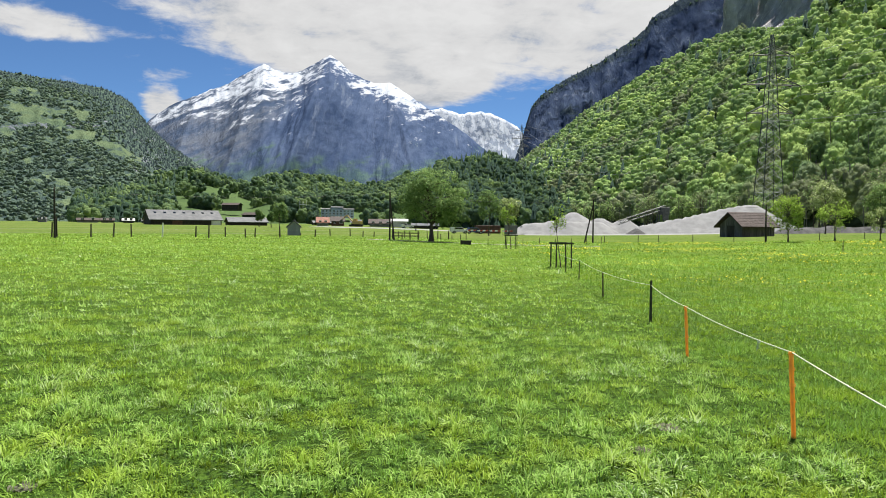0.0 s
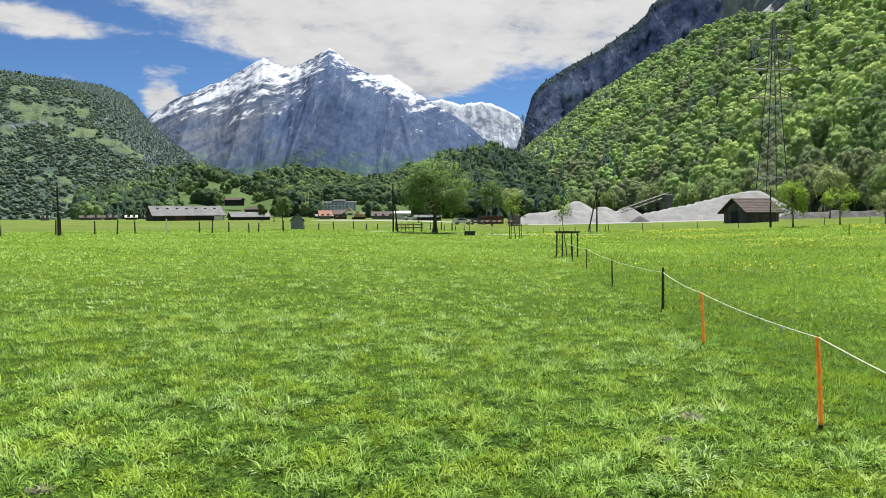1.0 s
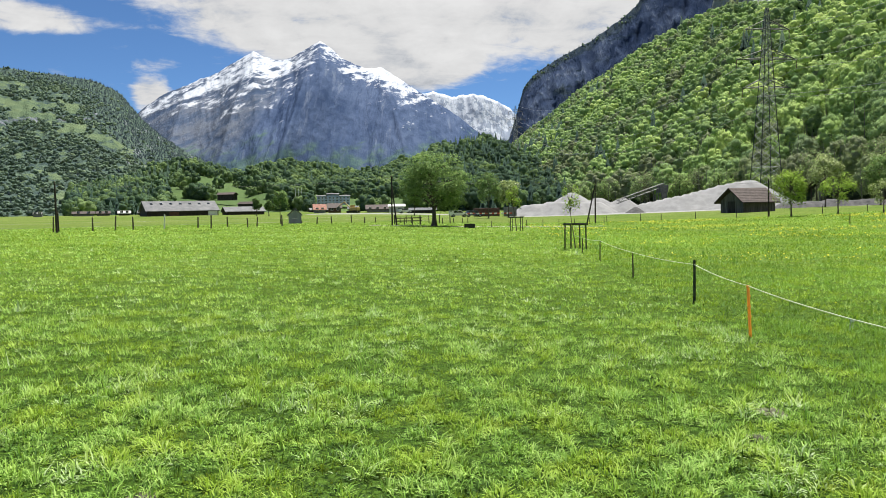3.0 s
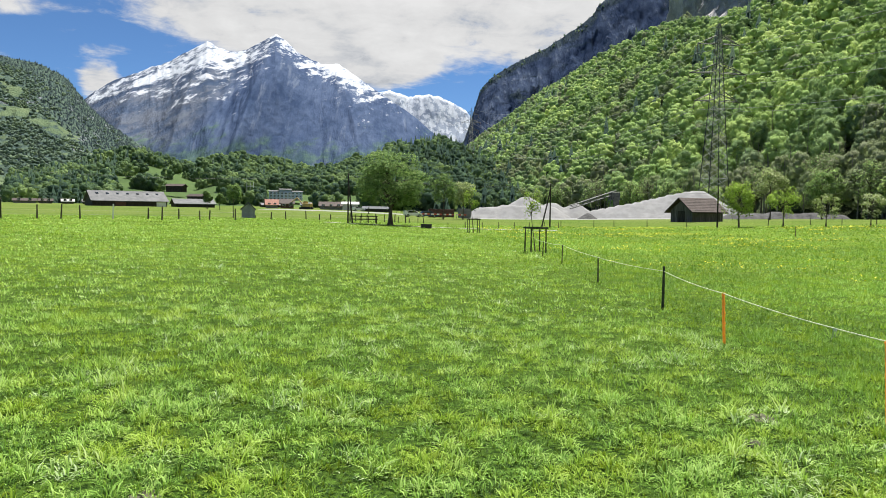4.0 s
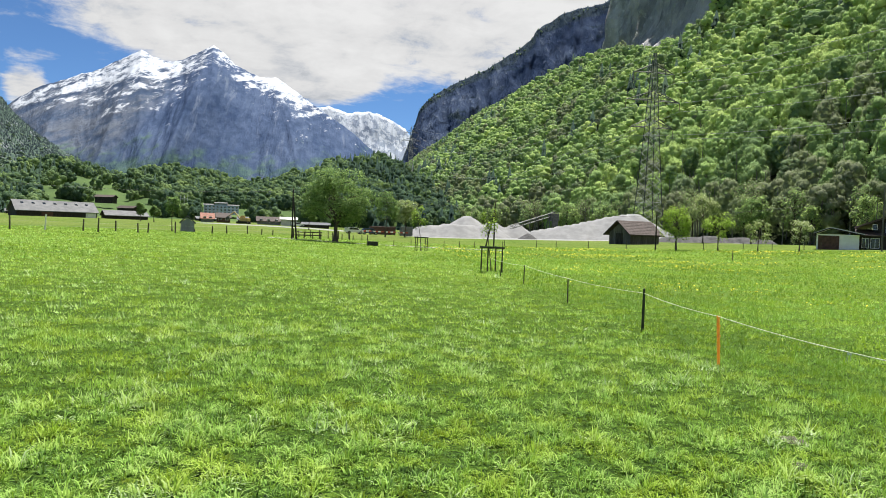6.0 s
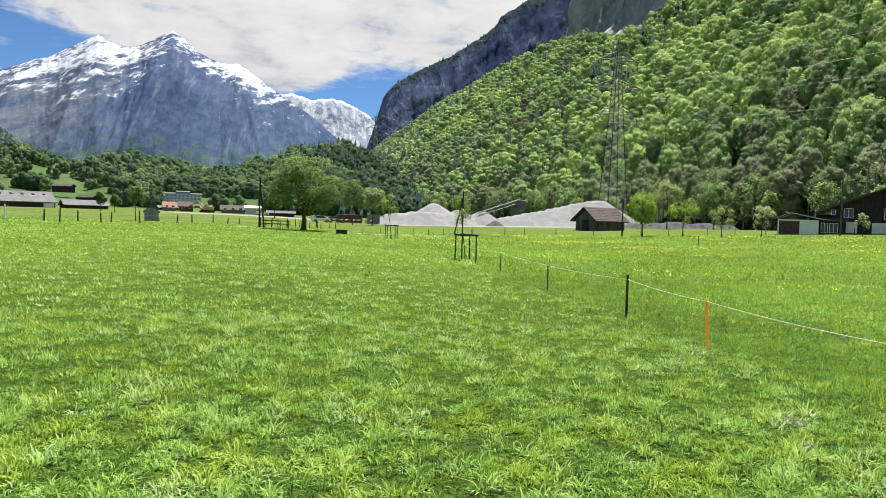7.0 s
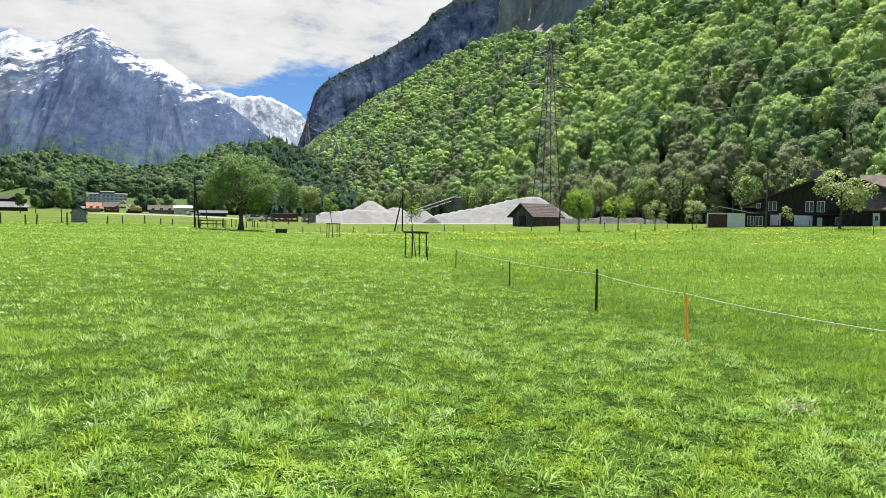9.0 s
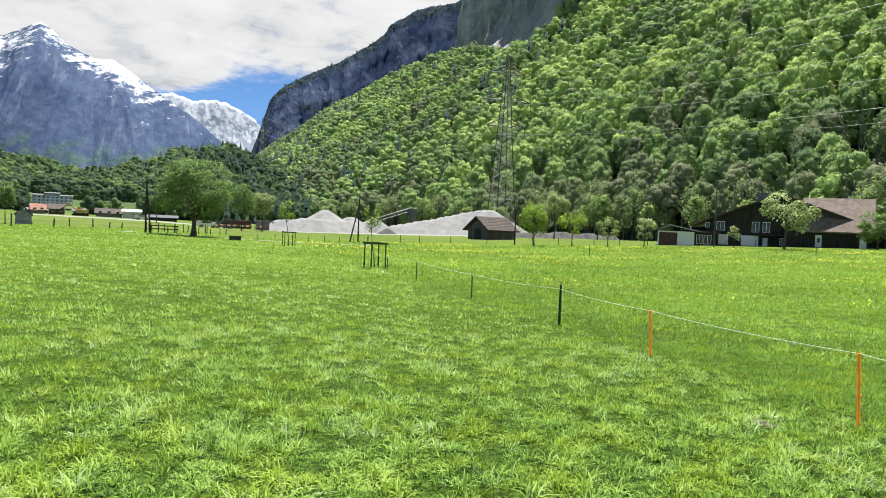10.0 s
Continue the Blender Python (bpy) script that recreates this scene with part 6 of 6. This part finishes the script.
        box(bm, x - 0.4, x + 0.4, -0.07, -0.004, 0.1, 1.75, 0.01)
        part("door", bm, WHITE_PAINT, wing, "white painted side door")
    bm = bmesh.new()
    box(bm, -2.55, -2.2, -0.10, -0.072, 0.75, 1.35, 0.01)
    part("door_pane", bm, GLASS_DARK, wing)
    # garage and lean-to
    garage = thing("garage", on_ground(63.9, 90.4, -37.0, 0.15), "small garage with a brown door, white wall and pale sheet roof", "garage")
    bm = bmesh.new()
    box(bm, -2.5, 2.5, 0, 5.0, 0, 2.15, 0.02)
    part("wall", bm, PLASTER, garage)
    bm = bmesh.new()
    prism(bm, [(-3.0, 2.05), (-0.9, 2.95), (3.1, 2.15), (3.1, 2.28), (-0.9, 3.10), (-3.0, 2.17)], -0.6, 5.4)
    part("roof", bm, ROOF_WHITE, garage)
    bm = bmesh.new()
    box(bm, -3.02, -2.5, -0.62, -0.3, 1.85, 2.2, 0.02)
    part("eave_board", bm, DARK_WOOD, garage)
    bm = bmesh.new()
    prism(bm, [(-3.05, 1.98), (-0.9, 2.86), (3.15, 2.06), (3.15, 2.17), (-0.9, 2.97), (-3.05, 2.1)], -0.66, -0.60)
    part("fascia", bm, DARK_WOOD, garage)
    bm = bmesh.new()
    box(bm, -2.3, 0.2, -0.06, -0.004, 0.05, 1.95, 0.01)
    door = part("garage_door", bm, BROWN_DOOR, garage)
    for k in range(5):
        bm = bmesh.new()
        box(bm, -2.27, 0.17, -0.075, -0.062, 0.10 + 0.37 * k, 0.44 + 0.37 * k, 0.006)
        part("panel", bm, BROWN_DOOR, door)
    lean = thing("lean_to", on_ground(67.5, 88.6, -38.0, 0.15), "dark lean-to shed with white-framed windows joining garage and chalet", "shed")
    bm = bmesh.new()
    box(bm, -1.7, 1.8, 0.6, 4.5, 0, 2.0, 0.02)
    part("wall", bm, DARK_WOOD, lean)
    bm = bmesh.new()
    prism(bm, [(0.0, 1.9), (4.8, 2.7), (4.8, 2.85), (0.0, 2.05)], -2.0, 2.1)
    bmesh.ops.transform(bm, matrix=pose(0, 0, 0, 0, 0, 90) @ Matrix.Scale(-1, 4, (0, 1, 0)), verts=bm.verts[:])
    bmesh.ops.recalc_face_normals(bm, faces=bm.faces[:])
    part("roof", bm, ROOF_BROWN, lean)
    window(lean, -0.75, 0.595, 0.4, 0.7, 1.2)
    window(lean, 0.35, 0.595, 0.4, 0.9, 1.2)
    bm = bmesh.new()
    box(bm, -1.75, -1.55, 0.5, 0.68, 0.0, 1.95, 0.01)
    part("corner_post", bm, WHITE_PAINT, lean)


chalet()


def farm_building(name, x, y, turn, length, depth, eave, ridge, wall_mat, roof_mat, label, windows=0, doors=(), skylights=0, window_size=(1.0, 1.0), window_z=1.2, category="building"):
    """A plain gabled building whose long side faces local -y, with its doors, windows and roof lights."""
    ob = thing(name, on_ground(x, y, turn, 0.2), label, category)
    bm = bmesh.new()
    prism(bm, [(0, 0), (depth, 0), (depth, eave), (depth / 2, ridge - 0.12), (0, eave)], -length / 2, length / 2)
    bmesh.ops.transform(bm, matrix=pose(0, 0, 0, 0, 0, 90) @ Matrix.Scale(-1, 4, (0, 1, 0)), verts=bm.verts[:])
    bmesh.ops.recalc_face_normals(bm, faces=bm.faces[:])
    part("wall", bm, wall_mat, ob)
    bm = bmesh.new()
    slope, over = (ridge - eave) / (depth / 2), 0.5 if length > 3 else 0.15
    z = eave - slope * over
    prism(bm, [(-over, z), (depth / 2, ridge), (depth + over, z), (depth + over, z + 0.2), (depth / 2, ridge + 0.22), (-over, z + 0.2)], -length / 2 - over, length / 2 + over)
    bmesh.ops.transform(bm, matrix=pose(0, 0, 0, 0, 0, 90) @ Matrix.Scale(-1, 4, (0, 1, 0)), verts=bm.verts[:])
    bmesh.ops.recalc_face_normals(bm, faces=bm.faces[:])
    roof = part("roof", bm, roof_mat, ob)
    for k in range(skylights):
        sx_ = -length / 2 + length * (k + 0.7) / (skylights + 0.4)
        bm = bmesh.new()
        sy_ = depth * 0.34
        zz = eave + slope * sy_
        prism(bm, [(sy_ - 0.45, zz - slope * 0.45 + 0.21), (sy_ + 0.45, zz + slope * 0.45 + 0.21), (sy_ + 0.45, zz + slope * 0.45 + 0.33), (sy_ - 0.45, zz - slope * 0.45 + 0.33)], sx_ - 0.4, sx_ + 0.4)
        bmesh.ops.transform(bm, matrix=pose(0, 0, 0, 0, 0, 90) @ Matrix.Scale(-1, 4, (0, 1, 0)), verts=bm.verts[:])
        bmesh.ops.recalc_face_normals(bm, faces=bm.faces[:])
        part("skylight", bm, GLASS_DARK, roof)
    for k in range(windows):
        window(ob, -length / 2 + length * (k + 0.5) / windows, -0.004, window_z, *window_size)
    for dx, dw, dh, mat in doors:
        bm = bmesh.new()
        box(bm, dx - dw / 2, dx + dw / 2, -0.12, -0.004, 0.1, dh, 0.02)
        part("door", bm, mat, ob)
    return ob


farm_building("long_barn", -84.0, 246.0, 31, 22.5, 13, 1.9, 4.9, DARK_WOOD, ROOF_GREY, "long dark farm barn with a pale grey fibre-cement roof", doors=((9.4, 3.0, 1.75, WHITE_PAINT), (-3, 3.2, 1.6, BROWN_DOOR)), skylights=7, category="barn")
farm_building("long_barn", -66.0, 254.5, 24, 12.5, 10, 1.3, 2.8, DARK_WOOD, ROOF_GREY, "lower dark barn extension with a grey sheet roof", category="barn")
farm_building("cabin", -19.6, 103.0, 100, 1.65, 1.7, 1.35, 2.15, CABIN_GREY, SLATE, "small grey cabin with a gabled roof in the pasture", doors=((0.1, 0.35, 0.6, GLASS_DARK),), category="cabin")
farm_building("farmhouse", -46.0, 286.5, 12, 4.2, 6, 1.6, 3.4, PLASTER_GREY, ROOF_RED, "low house with a bright orange-red tiled roof", 2, category="house")
farm_building("farmhouse", -41.0, 291.0, 9, 4.8, 7, 2.1, 3.7, BROWN_DOOR, ROOF_BROWN, "reddish timber farmhouse with a brown roof", 2, category="house")
farm_building("farm_shed", -34.5, 296.0, 6, 3.6, 5, 1.6, 2.6, DARK_WOOD, SLATE, "dark shed with a grey roof", category="shed")
farm_building("work_hall", -16.5, 280.0, 3, 5.6, 8, 2.4, 3.2, ROOF_WHITE, ROOF_WHITE, "white sheet-metal work hall", 0, ((1.4, 1.8, 1.9, PLASTER_GREY),), category="hall")
farm_building("work_hall", -24.2, 288.0, 5, 8.4, 7, 1.5, 3.0, PLASTER_GREY, ROOF_BROWN, "low house with a dark hipped roof", 3, category="house")
farm_building("work_hall", -6.5, 262.0, 0, 9.0, 6, 1.2, 1.9, DARK_WOOD, SLATE, "low dark open store with a grey roof", category="shed")
for x, y, l, wall_m, roof_m, label in ((-141.5, 299.0, 7.5, PLASTER_GREY, ROOF_BROWN, "distant grey farmhouse with a brown roof"), (-135.0, 302.0, 4.5, BARN_WOOD, ROOF_BROWN, "distant grey plank barn"), (-127.0, 303.0, 4.0, DARK_WOOD, ROOF_WHITE, "distant dark shed with a white roof"), (-121.0, 307.0, 3.5, DARK_WOOD, ROOF_GREY, "small distant dark house"), (-156.0, 292.0, 3.0, PLASTER_GREY, ROOF_GREY, "small distant grey hut"), (-53.0, 330.0, 8.0, DARK_WOOD, ROOF_GREY, "dark distant barn among trees")):
    farm_building("far_farmhouse", x, y, 24, l, 4, 1.15, 1.9, wall_m, roof_m, label, 2, category="house")


def hotel():
    """The long bluish guesthouse on the hill foot: three storeys of windows, balconies and a stepped roof."""
    ob = thing("guesthouse", pose(-62.5, 442.0, 5.2, 0, 0, 8) @ Matrix.Diagonal((1.0, 1.0, 0.70, 1.0)), "long pale-blue three-storey guesthouse with rows of white windows", "building")
    bm = bmesh.new()
    box(bm, -9.5, 9.5, 0, 9, 0, 7.2, 0.05)
    box(bm, -3.5, 3.0, 1, 8, 7.2, 8.8, 0.05)
    part("wall", bm, PLASTER_BLUE, ob)
    for xa, xb, z in ((-10.0, -3.6, 7.2), (3.1, 10.0, 7.2), (-4.0, 3.5, 8.8)):
        bm = bmesh.new()
        prism(bm, [(-0.6, z), (4.5, z + 0.9), (9.6, z), (9.6, z + 0.2), (4.5, z + 1.1), (-0.6, z + 0.2)], xa, xb)
        bmesh.ops.transform(bm, matrix=pose(0, 0, 0, 0, 0, 90) @ Matrix.Scale(-1, 4, (0, 1, 0)), verts=bm.verts[:])
        bmesh.ops.recalc_face_normals(bm, faces=bm.faces[:])
        part("roof", bm, ROOF_GREY, ob)
    for row in range(3):
        for k in range(9):
            window(ob, -8.4 + 2.1 * k, -0.004, 0.7 + 2.3 * row, 1.0, 1.2)
        bm = bmesh.new()
        box(bm, -9.6, 9.6, -0.35, -0.08, 0.25 + 2.3 * row, 0.45 + 2.3 * row, 0.02)
        part("balcony", bm, PLASTER, ob)


hotel()


def hill_barn(x, y, z, turn, label):
    ob = thing("hill_barn", pose(x, y, z, 0, 0, turn), label, "barn", "hill barns")
    bm = bmesh.new()
    prism(bm, [(-2.5, -3), (2.5, -3), (2.5, 0.7), (0, 1.7), (-2.5, 0.7)], -5.6, 5.6)
    part("wall", bm, DARK_WOOD, ob)
    bm = bmesh.new()
    gable_roof(bm, 2.5, -5.6, 5.6, 0.7, 1.8, 0.2, 0.6)
    part("roof", bm, ROOF_BROWN, ob)


hill_barn(-134.0, 476.0, 12.5, 75, "dark timber hay barn on the green hillside")
hill_barn(-112.0, 440.0, 6.0, 60, "brown timber barn at the foot of the pasture hill")


# ---- vehicles, machines and small things ----
def parked_car(x, y, turn, paint, label, boxy=False):
    ob = thing("parked_car", on_ground(x, y, turn), label, "car", "parked cars")
    bm = bmesh.new()
    side = [(-2.1, 0.35), (2.1, 0.35), (2.15, 0.75), (1.2, 0.95), (0.6, 1.45), (-1.5 if not boxy else -2.05, 1.5), (-2.15, 0.9)]
    prism(bm, side, -0.85, 0.85)
    bmesh.ops.bevel(bm, geom=bm.edges[:], offset=0.06, segments=2, affect="EDGES")
    body = part("body", bm, paint, ob)
    bm = bmesh.new()
    prism(bm, [(-1.3, 0.98), (1.0, 0.98), (0.52, 1.36), (-1.25, 1.40)], -0.87, 0.87)
    part("side_windows", bm, GLASS_DARK, body)
    for wx in (-1.3, 1.3):
        for wy in (-0.8, 0.8):
            bm = bmesh.new()
            rod(bm, (wx, wy - 0.1, 0.33), (wx, wy + 0.1, 0.33), 0.33, None, 18)
            wheel = part("wheel", bm, RUBBER, ob)
            bm = bmesh.new()
            rod(bm, (wx, wy - 0.11, 0.33), (wx, wy + 0.11, 0.33), 0.19, None, 14)
            part("rim", bm, STEEL, wheel)


parked_car(3.6, 172.0, 10, CAR_WHITE, "white estate car parked by the works", True)
parked_car(7.2, 173.0, 0, CAR_BLUE, "dark blue car parked by the works")
parked_car(-12.5, 258.0, 20, CAR_WHITE, "white van parked by a hall", True)


def barrier(x, y, turn):
    ob = thing("site_barrier", on_ground(x, y, turn), "red and white site barrier on steel feet", "barrier", "site barriers")
    for k in range(4):
        bm = bmesh.new()
        box(bm, -1.2 + 0.6 * k, -0.6 + 0.6 * k - 0.004, -0.03, 0.03, 0.7, 1.0, 0.01)
        part("board", bm, CAR_RED if k % 2 else WHITE_PAINT, ob)
    for px in (-1.0, 1.0):
        bm = bmesh.new()
        box(bm, px - 0.03, px + 0.03, -0.08, -0.032, 0, 1.05, 0.005)
        box(bm, px - 0.05, px + 0.05, -0.4, 0.4, 0, 0.06, 0.01)
        part("foot", bm, STEEL_DARK, ob)


for k in range(4):
    barrier(6.0 + 2.7 * k, 166.5 + 0.4 * math.sin(k), random.uniform(-8, 8))


def container(x, y, turn, l, h, mat, label):
    ob = thing("site_container", on_ground(x, y, turn), label, "container", "site containers")
    bm = bmesh.new()
    box(bm, -l / 2, l / 2, 0, 2.4, 0.1, h, 0.03)
    body = part("box", bm, mat, ob)
    k = -l / 2 + 0.15
    while k < l / 2 - 0.2:
        bm = bmesh.new()
        box(bm, k, k + 0.12, -0.035, -0.004, 0.2, h - 0.12, 0.01)
        part("rib", bm, mat, body)
        k += 0.28


container(15.5, 171.0, 5, 2.6, 2.2, PLASTER_GREY, "grey steel site container with a pale roof edge")
container(20.5, 176.0, -5, 5.0, 2.0, STEEL, "low grey steel site container")
container(10.5, 178.0, 3, 6.0, 2.0, BROWN_DOOR, "brown-red steel site container")


def excavator(x, y, turn):
    ob = thing("excavator", on_ground(x, y, turn), "sand-yellow excavator with a raised boom", "excavator")
    for dy in (-1.0, 1.0):
        bm = bmesh.new()
        prism(bm, [(-1.9, 0.1), (1.9, 0.1), (2.2, 0.5), (1.9, 0.85), (-1.9, 0.85), (-2.2, 0.5)], dy - 0.3, dy + 0.3)
        part("track", bm, RUBBER, ob)
    bm = bmesh.new()
    box(bm, -2.0, 0.9, -1.25, 1.25, 0.95, 2.1, 0.10)
    part("engine_house", bm, YELLOW_PAINT, ob)
    bm = bmesh.new()
    prism(bm, [(0.0, 0.95), (1.6, 0.95), (1.5, 2.2), (1.0, 2.9), (0.0, 2.9)], -1.25, -0.1)
    cab = part("cab", bm, YELLOW_PAINT, ob)
    bm = bmesh.new()
    prism(bm, [(0.15, 1.7), (1.45, 1.7), (1.4, 2.15), (0.95, 2.75), (0.15, 2.75)], -1.29, -1.26)
    part("cab_window", bm, GLASS_DARK, cab)
    bm = bmesh.new()
    rod(bm, (0.9, 0.4, 1.6), (3.3, 0.4, 4.1), 0.28, 0.22, 6)
    rod(bm, (3.3, 0.4, 4.1), (5.6, 0.4, 2.4), 0.22, 0.16, 6)
    part("boom", bm, YELLOW_PAINT, ob)
    bm = bmesh.new()
    prism(bm, [(5.3, 2.5), (6.0, 2.3), (5.9, 1.4), (5.2, 1.2), (5.0, 1.8)], -0.1, 0.9)
    part("bucket", bm, STEEL_DARK, ob)


excavator(-31.0, 266.0, 160)


def trough(x, y, turn):
    ob = thing("water_trough", on_ground(x, y, turn), "black plastic cattle water trough on the grass", "trough")
    bm = bmesh.new()
    box(bm, -0.55, 0.55, -0.3, 0.3, 0.02, 0.46, 0.03)
    top = max(bm.faces, key=lambda f: f.calc_center_median().z)
    inner = bmesh.ops.inset_individual(bm, faces=[top], thickness=0.05)
    bmesh.ops.translate(bm, verts=list(top.verts), vec=(0, 0, -0.30))
    part("tub", bm, BLACK_PLASTIC, ob)
    bm = bmesh.new()
    box(bm, -0.58, 0.58, -0.34, -0.302, 0.38, 0.47, 0.01)
    part("rim", bm, BLACK_PLASTIC, ob)


trough(2.4, 80.0, 6)


def hay_rack(x, y, turn):
    ob = thing("hay_rack", on_ground(x, y, turn), "low weathered wooden rail rack by a solitary tree", "rack")
    for px in (-1.5, -0.5, 0.5, 1.5):
        bm = bmesh.new()
        rod(bm, (px, 0, 0), (px, 0, 0.85), 0.06, 0.05, 8)
        part("post", bm, POST_WOOD, ob)
    for z in (0.42, 0.78):
        bm = bmesh.new()
        box(bm, -1.65, 1.65, -0.10, -0.062, z, z + 0.12, 0.01)
        part("rail", bm, POST_WOOD, ob)


hay_rack(-4.6, 93.0, 4)


def hill_mast(x, y, z):
    ob = thing("twin_mast", pose(x, y, z), "white twin-post mast on the hillside", "mast")
    for px in (-2.0, 0.0, 2.0):
        bm = bmesh.new()
        rod(bm, (px, 0, -4), (px, 0, 4.2), 0.18, 0.14, 8)
        part("post", bm, WHITE_PAINT, ob)
    bm = bmesh.new()
    box(bm, -2.2, 2.2, -0.32, -0.2, 1.6, 1.9, 0.02)
    part("crossbar", bm, WHITE_PAINT, ob)


hill_mast(-88.0, 470.0, 12.0)


def gravel_track():
    """The pale track along the far side of the pasture."""
    t = np.linspace(0, 1, 80)
    cx, cy = -9 + 50 * t, 88 - 3 * np.sin(t * 3) - 6 * t
    half = 0.55 + 0.1 * fbm(t * 30, t * 0, 121, 3)
    v = np.stack([np.stack([cx, cy - half, ground_z(cx, cy - half) + 0.05], 1), np.stack([cx, cy + half, ground_z(cx, cy + half) + 0.05], 1)], 1)
    keep = 42
    ob = bulk("track", v[:keep].reshape(-1, 3), np.array([[2 * i, 2 * i + 2, 2 * i + 3, 2 * i + 1] for i in range(keep - 1)]), CONCRETE, shade_smooth=True)
    tagged(ob, "narrow pale gravel track across the pasture", "track", kind="structure")


gravel_track()


def works_yard():
    """Pale trodden ground in front of the farm and the works."""
    x, y = np.meshgrid(np.linspace(-44, 16, 60), np.linspace(0, 1, 12), indexing="ij")
    rim = np.clip(1 - smooth(y, 0.0, 0.12) + smooth(y, 0.88, 1.0) + 1 - smooth(x, -44, -41) + smooth(x, 13, 16), 0, 1)
    y = 236 - 0.62 * (x + 44) + 9 * (fbm(x / 7, x * 0, 113, 3) - 0.5) + y * 26
    ob = bulk("works_yard", np.stack([x, y, ground_z(x, y) + 0.05 + 0.05 * fbm(x / 3, y / 3, 115, 3) - 0.12 * rim], -1), quads_of(60, 12)[:, ::-1], GRAVEL, shade_smooth=True)
    tagged(ob, "pale dusty yard before the farm and works buildings", "yard", kind="structure")


works_yard()


def mud_patch(x, y, size, seed):
    """A trodden bare patch: an uneven crust of clods."""
    res = 26
    span = np.linspace(-1, 1, res)
    gx, gy = np.meshgrid(span, span, indexing="ij")
    d = np.hypot(gx, gy) + 1.5 * (fbm(gx * 3 + seed, gy * 3, seed, 4) - 0.5)
    lift = 0.035 * fbm(gx * 5 + seed, gy * 5, seed, 3) * np.clip(1 - d, 0, 1) * 2 - 0.03 * np.clip(d - 0.8, 0, 1)
    wx, wy = x + gx * size, y + gy * size * 1.1
    ob = bulk("mud_patch", np.stack([wx, wy, ground_z(wx, wy) + 0.006 + 0.6 * lift], -1), quads_of(res, res)[:, ::-1], MUD, shade_smooth=True)
    tagged(ob, "trodden patch of pale dry mud in the grass", "mud", "mud patches")


mud_patch(2.25, 7.15, 0.13, 131)
mud_patch(1.75, 6.35, 0.09, 133)
mud_patch(-2.75, 5.0, 0.09, 135)
